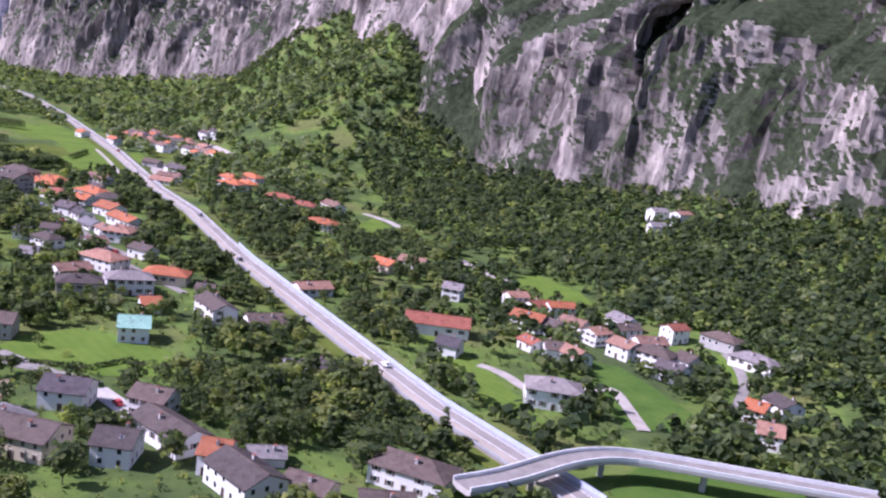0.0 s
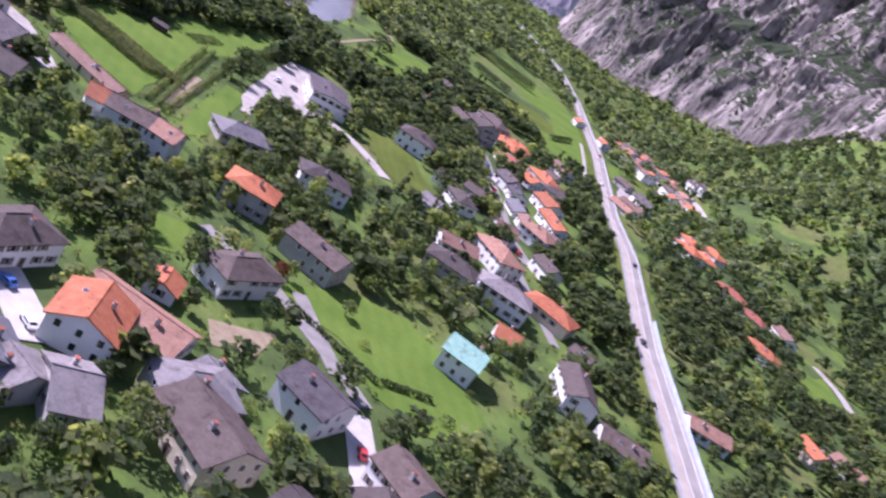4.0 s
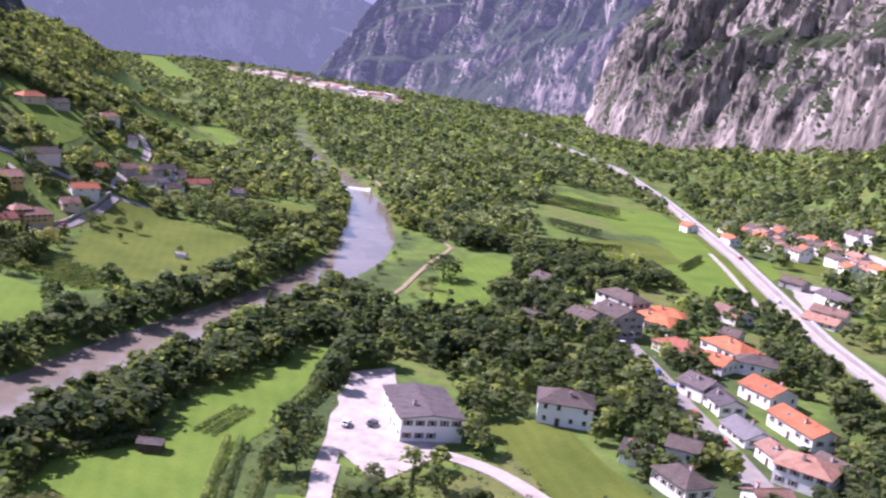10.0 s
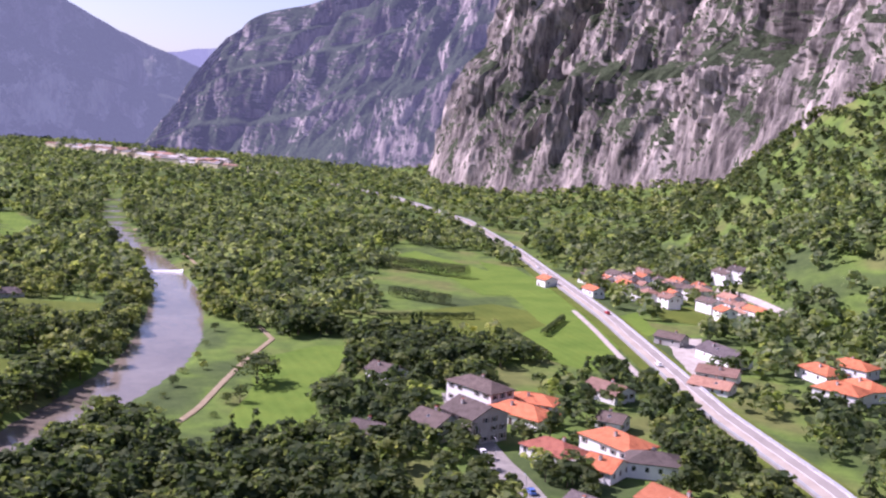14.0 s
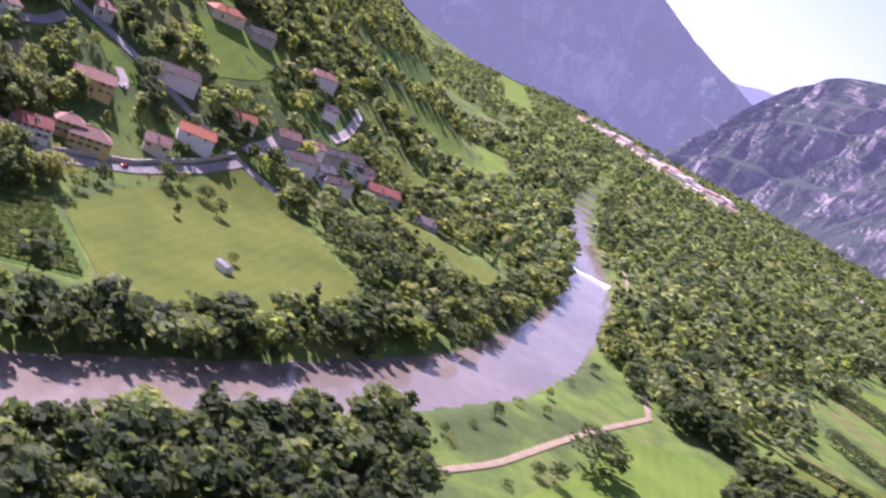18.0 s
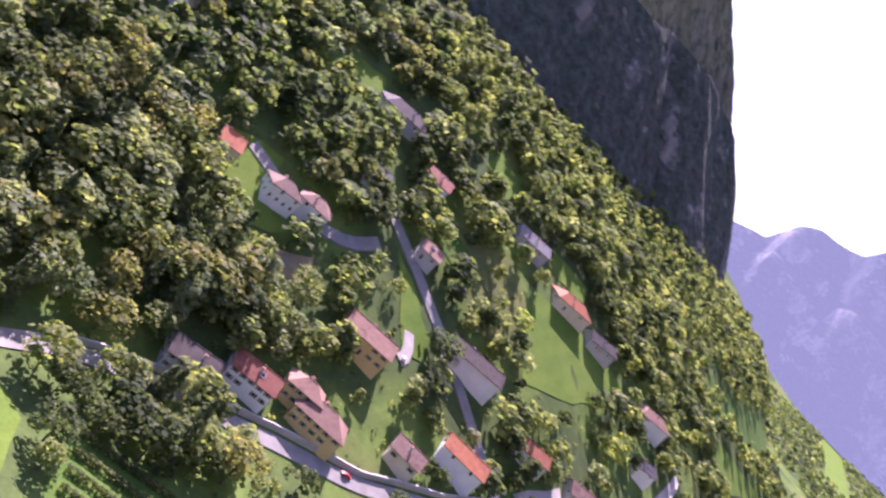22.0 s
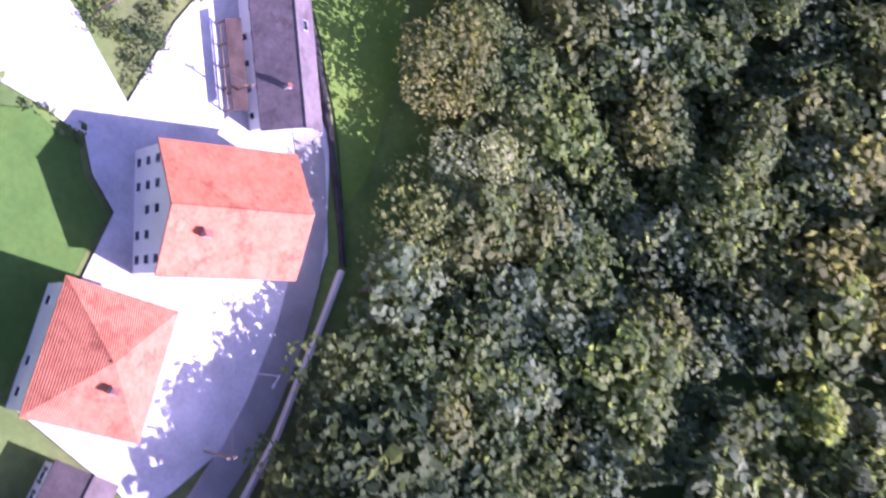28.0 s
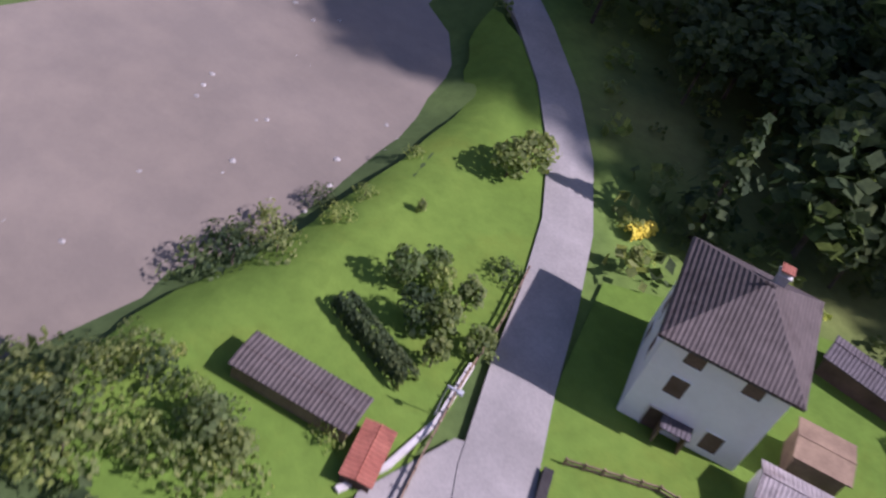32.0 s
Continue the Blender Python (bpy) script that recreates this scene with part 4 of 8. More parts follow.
ribbon("lane", [(x, y, 2.0) for x, y in [(64, 275), (60, 314), (34, 292), (21, 316), (15, 317)]], MAT_GRAVEL, 0.35, "sandy farm track", "road")
ribbon("lane", [(x, y, 1.8) for x, y in [(111, 368), (112, 350), (109, 331), (100, 309)]], MAT_ROAD, 0.35, "curving lane between gardens", "road")
ribbon("lane", [(x, y, 2.2) for x, y in [(-218, 805), (-200, 786), (-176, 757)]], MAT_GRAVEL, 0.35, "lane below the village", "road")
ribbon("lane", [(x, y, 1.5) for x, y in [(-378.5, 257.5), (-383.2, 261), (-387.6, 264.6), (-392, 268.6), (-395.9, 272.8), (-398, 277.8), (-399.6, 284), (-400.8, 291), (-401, 299), (-398.6, 310), (-398.4, 320), (-400, 326)]], MAT_ROAD, 0.29, "grey lane along the wooded slope", "road")
ribbon("lane", [(-353, 200, 1.1), (-356, 203.5, 1.1), (-359.9, 209, 1.1), (-362.2, 214, 1.15), (-363.6, 219, 1.2), (-363.9, 224, 1.2), (-363.7, 228, 1.25), (-364.3, 232, 1.4), (-365.3, 237, 1.5), (-367.5, 243, 1.5), (-371, 248.8, 1.5), (-375.4, 253.5, 1.5), (-378.5, 257.5, 1.5)], MAT_ROAD, 0.27, "grey lane curving along the river", "road", 0.3)
ribbon("lane", [(x, y, 2.0) for x, y in [(-400, 324), (-399.5, 336), (-401, 350), (-407, 365), (-419, 377)]], MAT_ROAD, 0.25, "grey lane through the hamlet", "road")
field("meadow", [(-6.9, 342.0), (0.5, 344.9), (29.9, 285.1), (26.6, 276.9), (18.9, 286.1), (2.4, 311.4)], MAT_FIELD, "bright green strip beside the motorway", 0.16, "meadow", 5.0, 0.5)
field("meadow", [(33.7, 469.4), (44.1, 482.2), (60.2, 445.9), (55.9, 421.2), (41.9, 425.7)], MAT_FIELD, "small bright meadow above the houses", 0.16, "meadow", 5.0, 0.5)
field("forecourt", [(-361.3, 238.9), (-361.0, 235.6), (-362.9, 231.9), (-365.5, 231.2), (-366.6, 235.8), (-368.0, 238.5), (-365.4, 239.6), (-363.9, 239.4)], MAT_ROAD, "worn grey forecourt between lane and yard", 0.24, "yard", 2.0, 0.2)
KEEP_POLYS.append([(-308.6, 469.4), (-325.3, 469.8), (-377.0, 572.1), (-393.7, 600.9), (-351.3, 577.8), (-326.4, 597.7), (-285.4, 508.4), (-297.9, 475.2)])
house(-94.4, 294.0, 18, 9.2, 11.0, 6.0, "gable", MAT_ROOF_GREEN, MAT_PLASTER, 0.42, "white house with a mint green sheet roof")
house(-99.8, 326.2, 27, 6.5, 9.0, 4.0, "gable", MAT_ROOF_ORANGE, MAT_PLASTER, 0.42, "small house with a bright orange tiled roof")
house(-106.8, 367.2, 5, 16.8, 10.0, 5.0, "hip", MAT_ROOF_ORANGE, MAT_PLASTER_CREAM, 0.42, "cream house with an orange hipped roof")
house(-77.7, 329.5, -54, 17.5, 9.0, 6.0, "gable", MAT_ROOF_BROWN, MAT_PLASTER, 0.42, "white house with a brown tiled roof")
house(-58.8, 321.4, 26, 12.4, 10.0, 5.0, "gable", MAT_ROOF_BROWN, MAT_PLASTER, 0.42, "long white house with a brown tiled roof")
house(-41.6, 285.2, 24, 6.5, 6.0, 3.0, "gable", MAT_ROOF_GREY, MAT_PLASTER, 0.42, "small white outbuilding with a pale roof")
house(-33.3, 286.2, 8, 7.8, 8.0, 3.0, "gable", MAT_ROOF_DARK, MAT_PLASTER_GREY, 0.42, "low dark-roofed barn beside the motorway")
house(-114.4, 346.2, 27, 16.5, 10.0, 7.0, "hip", MAT_ROOF_GREY, MAT_PLASTER, 0.42, "tall white house with a grey hipped roof")
house(-129.6, 338.7, 24, 15.4, 10.0, 5.0, "hip", MAT_ROOF_BROWN, MAT_PLASTER_GREY, 0.42, "grey house with a weathered brown roof")
house(-88.3, 355.7, 2, 6.5, 7.0, 4.0, "gable", MAT_ROOF_BROWN, MAT_PLASTER_CREAM, 0.42, "small cream house with a brown roof")
house(-114.8, 201.9, -52, 12.7, 11.0, 6.0, "gable", MAT_ROOF_ORANGE, MAT_PLASTER, 0.42, "white house with a vivid orange tiled roof")
house(-115.5, 212.5, 22, 18.9, 11.0, 4.0, "gable", MAT_ROOF_PINK, MAT_PLASTER, 0.42, "long building with a faded red tiled roof")
house(-125.0, 226.2, -53, 6.5, 6.0, 3.0, "gable", MAT_ROOF_ORANGE, MAT_PLASTER, 0.42, "small outbuilding with an orange roof")
house(-137.0, 200.4, 94, 14.9, 10.0, 6.0, "hip", MAT_ROOF_BROWN, MAT_PLASTER, 0.42, "white house with a hipped brownish roof")
house(-126.4, 247.0, 86, 16.0, 9.0, 6.0, "hip", MAT_ROOF_BROWN, MAT_PLASTER, 0.42, "white house with a brown hipped roof")
house(-132.9, 279.2, 11, 14.8, 10.0, 6.0, "gable", MAT_ROOF_BROWN, MAT_PLASTER_GREY, 0.42, "grey house with a long brown roof and roof windows")
house(-156.4, 277.0, 34, 12.4, 10.0, 7.0, "hip", MAT_ROOF_ORANGE, MAT_PLASTER_GREY, 0.42, "grey house with a bright orange hipped roof")
house(-166.9, 317.3, 46, 15.0, 10.0, 6.0, "hip", MAT_ROOF_BROWN, MAT_PLASTER, 0.42, "white house with a brown hipped roof")
house(-188.6, 303.5, 66, 15.8, 10.0, 4.0, "hip", MAT_ROOF_GREY, MAT_PLASTER_GREY, 0.42, "low house with a pale grey roof")
house(-182.6, 259.4, 40, 13.2, 9.0, 7.0, "gable", MAT_ROOF_BROWN, MAT_PLASTER, 0.42, "white terraced house with a brown roof")
house(-175.6, 264.0, 25, 6.5, 9.0, 7.0, "gable", MAT_ROOF_PINK, MAT_PLASTER, 0.42, "end of the white terrace with a faded roof")
house(-192.7, 257.1, 50, 6.5, 9.0, 5.0, "gable", MAT_ROOF_ORANGE, MAT_PLASTER, 0.42, "low end of the terrace with an orange roof")
house(-140.1, 357.2, 46, 12.6, 9.0, 4.0, "gable", MAT_ROOF_PINK, MAT_PLASTER, 0.42, "low building with a pale pink roof")
house(-128.9, 333.5, 75, 10.8, 9.0, 5.0, "gable", MAT_ROOF_PINK, MAT_PLASTER_GREY, 0.42, "house with a faded pinkish roof")
house(-117.6, 352.1, 64, 13.8, 9.0, 6.0, "hip", MAT_ROOF_BROWN, MAT_PLASTER, 0.42, "white house with a brown hipped roof")
house(-96.7, 209.4, 68, 13.2, 10.0, 6.0, "hip", MAT_ROOF_GREY, MAT_PLASTER_GREY, 0.42, "house with a grey hipped roof and dormers")
house(-98.8, 217.0, -1, 7.1, 7.0, 4.0, "gable", MAT_ROOF_GREY, MAT_PLASTER_GREY, 0.42, "low annexe with a grey roof")
house(-111.2, 180.5, -13, 11.4, 12.0, 4.0, "gable", MAT_ROOF_GREY, MAT_PLASTER_GREY, 0.42, "long grey shed with a sheet roof")
house(-100.6, 188.8, 62, 6.5, 12.0, 5.0, "gable", MAT_ROOF_GREY, MAT_PLASTER_GREY, 0.42, "grey-roofed house beside the lane")
house(-105.2, 183.4, -1, 6.5, 10.0, 4.0, "gable", MAT_ROOF_GREY, MAT_PLASTER_GREY, 0.42, "grey-roofed workshop")
house(-68.0, 207.2, 2, 8.9, 11.0, 6.0, "gable", MAT_ROOF_BROWN, MAT_PLASTER, 0.42, "white house with a brown-grey roof")
house(-69.2, 236.7, -10, 9.7, 10.0, 6.0, "gable", MAT_ROOF_BROWN, MAT_PLASTER, 0.42, "white house with a dark brown roof")
house(-60.0, 220.6, -40, 19.9, 10.0, 5.0, "gable", MAT_ROOF_BROWN, MAT_PLASTER, 0.42, "long white house with a brown roof")
house(-90.5, 234.3, 2, 11.2, 11.0, 6.0, "gable", MAT_ROOF_DARK, MAT_PLASTER, 0.42, "white house with a dark slate roof")
house(-45.9, 209.5, -1, 6.5, 10.0, 6.0, "gable", MAT_ROOF_ORANGE, MAT_PLASTER, 0.42, "white house with a pale orange roof")
house(-37.1, 199.9, -45, 16.6, 11.0, 6.0, "gable", MAT_ROOF_BROWN, MAT_PLASTER, 0.42, "long white house with a brown roof")
house(-87.8, 205.4, -10, 15.3, 12.0, 6.0, "gable", MAT_ROOF_BROWN, MAT_PLASTER_CREAM, 0.42, "cream house with a large brown roof")
house(-36.1, 217.0, 15, 8.5, 7.0, 3.0, "gable", MAT_ROOF_GREY, MAT_PLASTER, 0.42, "small outbuilding with a pale roof")
house(-0.9, 215.3, -21, 18.9, 11.0, 6.0, "hip", MAT_ROOF_BROWN, MAT_PLASTER, 0.42, "white house with a brown hipped roof near the bridge")
house(-5.8, 196.6, 8, 11.6, 10.0, 5.0, "gable", MAT_ROOF_BROWN, MAT_PLASTER, 0.42, "white house with a pale brown roof")
house(-23.0, 201.8, -22, 10.9, 8.0, 4.0, "gable", MAT_ROOF_BROWN, MAT_PLASTER_CREAM, 0.42, "small cream house with a brown roof")
house(-178.8, 463.9, -46, 11.0, 8.0, 4.0, "gable", MAT_ROOF_DARK, MAT_PLASTER, 0.42, "white house with a dark roof")
house(-156.0, 460.5, -39, 19.3, 9.0, 5.0, "gable", MAT_ROOF_ORANGE, MAT_PLASTER, 0.42, "house with a long orange roof")
house(-182.7, 510.8, 14, 13.9, 9.0, 5.0, "hip", MAT_ROOF_BROWN, MAT_PLASTER, 0.42, "house with a brown hipped roof")
house(-228.9, 548.2, 2, 14.9, 9.0, 4.0, "hip", MAT_ROOF_ORANGE, MAT_PLASTER, 0.42, "house with an orange roof among trees")
house(-202.1, 542.6, -5, 7.8, 8.0, 4.0, "gable", MAT_ROOF_BROWN, MAT_PLASTER, 0.42, "white house with a brown roof")
house(-142.0, 438.0, -28, 11.0, 8.0, 4.0, "gable", MAT_ROOF_BROWN, MAT_PLASTER_GREY, 0.42, "grey house with a brown roof")
house(-155.1, 434.9, -43, 11.4, 7.0, 4.0, "gable", MAT_ROOF_PINK, MAT_PLASTER, 0.42, "white house with a pale roof")
house(-167.2, 398.7, -31, 11.9, 8.0, 5.0, "hip", MAT_ROOF_BROWN, MAT_PLASTER, 0.42, "white house with a brown roof")
house(-127.7, 402.2, -26, 10.2, 8.0, 5.0, "gable", MAT_ROOF_BROWN, MAT_PLASTER, 0.42, "white house with a brown roof")
house(-108.2, 369.3, 23, 15.8, 9.0, 5.0, "hip", MAT_ROOF_ORANGE, MAT_PLASTER_CREAM, 0.42, "cream house with a light orange roof")
house(-159.4, 463.9, -25, 24.3, 8.0, 4.0, "gable", MAT_ROOF_ORANGE, MAT_PLASTER, 0.42, "long house with an orange roof")
house(-173.7, 417.8, 9, 7.4, 8.0, 5.0, "gable", MAT_ROOF_BROWN, MAT_PLASTER, 0.42, "white house with a brown roof")
house(-81.5, 330.6, -29, 7.5, 9.0, 6.0, "gable", MAT_ROOF_BROWN, MAT_PLASTER, 0.42, "white house with a red-brown roof")
house(-0.7, 351.5, 1, 23.4, 12.0, 5.0, "gable", MAT_ROOF_RED, MAT_PLASTER, 0.42, "long low building with a red sheet roof")
house(4.0, 407.5, -13, 7.9, 9.0, 6.0, "gable", MAT_ROOF_GREY, MAT_PLASTER, 0.42, "white house with a light grey roof")
house(34.8, 374.9, -27, 12.8, 9.0, 6.0, "gable", MAT_ROOF_ORANGE, MAT_PLASTER, 0.42, "white house with an orange roof")
house(44.3, 371.3, -45, 7.8, 9.0, 5.0, "gable", MAT_ROOF_BROWN, MAT_PLASTER, 0.42, "white house with a brown roof")
house(34.3, 345.8, -55, 8.0, 7.0, 4.0, "gable", MAT_ROOF_RED, MAT_PLASTER, 0.42, "small house with a red roof")
house(41.6, 339.2, 4, 6.5, 9.0, 5.0, "gable", MAT_ROOF_BROWN, MAT_PLASTER, 0.42, "white house with a brown roof")
house(48.6, 335.1, -55, 10.2, 9.0, 5.0, "gable", MAT_ROOF_PINK, MAT_PLASTER, 0.42, "white house with a pale roof")
house(53.2, 379.9, -36, 10.4, 8.0, 5.0, "gable", MAT_ROOF_PINK, MAT_PLASTER, 0.42, "white house with a faded roof")
house(75.0, 394.5, -61, 12.1, 9.0, 5.0, "gable", MAT_ROOF_GREY, MAT_PLASTER, 0.42, "white house with a grey roof")
house(69.2, 353.0, -46, 9.9, 9.0, 6.0, "gable", MAT_ROOF_PINK, MAT_PLASTER, 0.42, "white house with a pale roof")
house(80.3, 348.5, -33, 13.7, 10.0, 6.0, "hip", MAT_ROOF_BROWN, MAT_PLASTER, 0.42, "white house with a brown hipped roof")
house(83.0, 332.6, -42, 9.7, 10.0, 5.0, "gable", MAT_ROOF_DARK, MAT_PLASTER, 0.42, "white house with a dark roof")
house(91.8, 347.0, -53, 7.5, 9.0, 5.0, "gable", MAT_ROOF_BROWN, MAT_PLASTER, 0.42, "house with a brown roof")
house(111.2, 375.4, -47, 15.2, 9.0, 5.0, "hip", MAT_ROOF_BROWN, MAT_PLASTER_GREY, 0.42, "house with a brown roof below the woods")
house(118.2, 353.2, -45, 17.1, 10.0, 4.0, "hip", MAT_ROOF_GREY, MAT_PLASTER, 0.42, "white house with a grey roof")
house(37.4, 288.0, -1, 17.0, 12.0, 7.0, "hip", MAT_ROOF_GREY, MAT_PLASTER, 0.42, "white villa with a tall colonnade")
house(103.2, 298.8, -33, 6.5, 9.0, 6.0, "gable", MAT_ROOF_ORANGE, MAT_PLASTER, 0.42, "white house with an orange roof")
house(113.8, 305.6, -68, 10.0, 9.0, 6.0, "gable", MAT_ROOF_BROWN, MAT_PLASTER, 0.42, "white house with a brown roof")
house(101.1, 277.8, -15, 7.2, 10.0, 6.0, "gable", MAT_ROOF_PINK, MAT_PLASTER, 0.42, "white house with a pinkish roof")
house(4.5, 325.5, -17, 7.9, 9.0, 5.0, "gable", MAT_ROOF_DARK, MAT_PLASTER, 0.42, "white house with a dark roof beside the field")
house(-52.3, 381.4, 35, 14.1, 9.0, 4.0, "gable", MAT_ROOF_PINK, MAT_PLASTER, 0.42, "low building with a pale roof beside the motorway")
house(-28.7, 442.8, -34, 11.3, 9.0, 5.0, "gable", MAT_ROOF_ORANGE, MAT_PLASTER_CREAM, 0.42, "house with an orange roof")
house(-16.4, 460.6, -18, 12.6, 9.0, 4.0, "gable", MAT_ROOF_PINK, MAT_PLASTER, 0.42, "house with a pale orange roof")
house(-107.7, 592.4, 4, 17.8, 10.0, 5.0, "hip", MAT_ROOF_RED, MAT_PLASTER, 0.42, "house with a red roof")
house(-89.8, 576.4, -11, 15.7, 9.0, 5.0, "hip", MAT_ROOF_RED, MAT_PLASTER, 0.42, "house with a red roof")
house(-71.5, 525.0, -6, 18.1, 10.0, 5.0, "hip", MAT_ROOF_ORANGE, MAT_PLASTER, 0.42, "house with an orange roof")
house(-74.3, 591.6, -54, 16.8, 9.0, 5.0, "gable", MAT_ROOF_PINK, MAT_PLASTER, 0.42, "white house with a pale roof")
house(-288.8, 809.9, -39, 10.2, 8.9, 6.5, "gable", MAT_ROOF_BROWN, MAT_PLASTER, 0.42, "white house in the village below the cliffs")
house(-277.0, 791.9, -38, 9.1, 8.6, 6.1, "gable", MAT_ROOF_PINK, MAT_PLASTER, 0.42, "white house in the village below the cliffs")
house(-275.6, 820.2, -40, 11.1, 8.2, 7.1, "gable", MAT_ROOF_BROWN, MAT_PLASTER, 0.42, "white house in the village below the cliffs")
house(-264.8, 801.3, -40, 9.9, 9.4, 7.2, "gable", MAT_ROOF_PINK, MAT_PLASTER, 0.42, "white house in the village below the cliffs")
house(-264.3, 840.7, -42, 9.8, 8.1, 6.8, "hip", MAT_ROOF_PINK, MAT_PLASTER, 0.42, "white house in the village below the cliffs")
house(-244.8, 767.8, -38, 9.3, 8.7, 6.8, "hip", MAT_ROOF_PINK, MAT_PLASTER, 0.42, "white house in the village below the cliffs")
house(-250.3, 823.2, -42, 9.7, 8.4, 5.7, "hip", MAT_ROOF_BROWN, MAT_PLASTER, 0.42, "white house in the village below the cliffs")
house(-232.1, 759.7, -38, 8.9, 8.1, 6.9, "gable", MAT_ROOF_PINK, MAT_PLASTER, 0.42, "white house in the village below the cliffs")
house(-239.4, 820.8, -43, 9.8, 8.3, 6.1, "gable", MAT_ROOF_ORANGE, MAT_PLASTER, 0.42, "white house in the village below the cliffs")
house(-229.5, 795.6, -41, 9.9, 8.0, 7.1, "gable", MAT_ROOF_BROWN, MAT_PLASTER, 0.42, "white house in the village below the cliffs")
house(-223.0, 793.3, -42, 10.9, 9.5, 6.5, "hip", MAT_ROOF_PINK, MAT_PLASTER, 0.42, "white house in the village below the cliffs")
house(-212.2, 761.7, -40, 11.8, 7.8, 6.8, "gable", MAT_ROOF_BROWN, MAT_PLASTER, 0.42, "white house in the village below the cliffs")
house(-213.8, 814.7, -44, 12.7, 8.8, 6.4, "gable", MAT_ROOF_BROWN, MAT_PLASTER, 0.42, "white house in the village below the cliffs")
house(-203.8, 772.1, -41, 10.7, 8.7, 6.8, "gable", MAT_ROOF_PINK, MAT_PLASTER, 0.42, "white house in the village below the cliffs")
house(-196.1, 761.4, -41, 9.4, 7.6, 6.0, "hip", MAT_ROOF_PINK, MAT_PLASTER, 0.42, "white house in the village below the cliffs")
house(-187.4, 748.5, -41, 12.4, 7.7, 7.4, "gable", MAT_ROOF_ORANGE, MAT_PLASTER, 0.42, "white house in the village below the cliffs")
house(-251.3, 772.1, -38, 9.1, 8.2, 5.7, "gable", MAT_ROOF_BROWN, MAT_PLASTER, 0.42, "white house in the village below the cliffs")
house(-240.5, 771.0, -39, 9.1, 8.1, 7.4, "hip", MAT_ROOF_PINK, MAT_PLASTER, 0.42, "white house in the village below the cliffs")
for i in range(26):
    u, w = rng.random(), rng.uniform(-1, 1)
    house(-292 + 112 * u + 20 * w, 818 - 62 * u + 34 * w, rng.uniform(-60, -20), rng.uniform(8, 12), rng.uniform(7, 9), rng.uniform(5, 7), rng.choice(("gable", "gable", "hip")), rng.choice((MAT_ROOF_PINK, MAT_ROOF_BROWN, MAT_ROOF_ORANGE)), MAT_PLASTER, 0.42, "small white house in the village below the cliffs")
house(-187.7, 652.7, -43, 21.0, 11.0, 5.0, "gable", MAT_ROOF_DARK, MAT_PLASTER, 0.42, "long building with a dark roof")
house(-184.6, 622.1, -5, 14.1, 9.0, 4.0, "gable", MAT_ROOF_PINK, MAT_PLASTER, 0.42, "low pale building")
house(-184.0, 606.3, -11, 14.0, 9.0, 3.0, "gable", MAT_ROOF_PINK, MAT_PLASTER, 0.42, "low pale building beside the motorway")
house(-212.5, 673.7, -17, 12.0, 8.0, 4.0, "gable", MAT_ROOF_BROWN, MAT_PLASTER_GREY, 0.42, "grey barn with a brown roof")
house(-151.3, 646.4, -46, 16.7, 10.0, 5.0, "hip", MAT_ROOF_ORANGE, MAT_PLASTER, 0.42, "white house with an orange hipped roof")
house(-141.4, 663.0, -27, 16.3, 10.0, 5.0, "hip", MAT_ROOF_ORANGE, MAT_PLASTER, 0.42, "white house with an orange hipped roof")
house(-142.9, 616.9, -22, 15.9, 11.0, 6.0, "hip", MAT_ROOF_ORANGE, MAT_PLASTER, 0.42, "white house with an orange hipped roof")
house(-135.8, 630.9, -49, 15.7, 10.0, 5.0, "hip", MAT_ROOF_ORANGE, MAT_PLASTER, 0.42, "white house with an orange roof")
house(-280.7, 547.6, -14, 11.0, 9.0, 6.0, "gable", MAT_ROOF_BROWN, MAT_PLASTER, 0.42, "white house with a brown roof among trees")
house(-243.4, 506.7, -17, 10.7, 11.0, 6.0, "gable", MAT_ROOF_BROWN, MAT_PLASTER, 0.42, "white barn with a broad gable and a brown roof")
house(-234.1, 512.7, -26, 13.4, 13.0, 9.0, "gable", MAT_ROOF_BROWN, MAT_PLASTER_GREY, 0.42, "large grey-white block with a brown roof")
house(-244.8, 542.3, -23, 19.8, 10.0, 8.0, "hip", MAT_ROOF_BROWN, MAT_PLASTER, 0.42, "white house with balconies and a brown roof")
house(-228.0, 534.8, -15, 19.4, 11.0, 4.0, "hip", MAT_ROOF_ORANGE, MAT_PLASTER, 0.42, "low house with a bright orange roof")
house(-257.3, 494.2, 0, 9.4, 9.0, 4.0, "gable", MAT_ROOF_BROWN, MAT_PLASTER_CREAM, 0.42, "small house with a brown roof")
house(-208.4, 507.5, -22, 15.6, 10.0, 4.0, "hip", MAT_ROOF_RED, MAT_PLASTER, 0.42, "house with a red hipped roof")
house(-195.0, 521.4, -29, 18.6, 11.0, 5.0, "hip", MAT_ROOF_ORANGE, MAT_PLASTER, 0.42, "white house with an orange roof")
house(-193.1, 502.3, -13, 8.6, 10.0, 4.0, "gable", MAT_ROOF_ORANGE, MAT_PLASTER, 0.42, "house with an orange-red roof")
house(-206.3, 547.5, -25, 9.9, 9.0, 5.0, "gable", MAT_ROOF_RED, MAT_PLASTER, 0.42, "house with a red roof")
house(-212.4, 575.3, -25, 14.2, 10.0, 4.0, "gable", MAT_ROOF_PINK, MAT_PLASTER, 0.42, "white house with a pale orange roof")
house(-171.9, 483.4, -30, 12.8, 11.0, 5.0, "gable", MAT_ROOF_ORANGE, MAT_PLASTER, 0.42, "white house with a long orange roof")
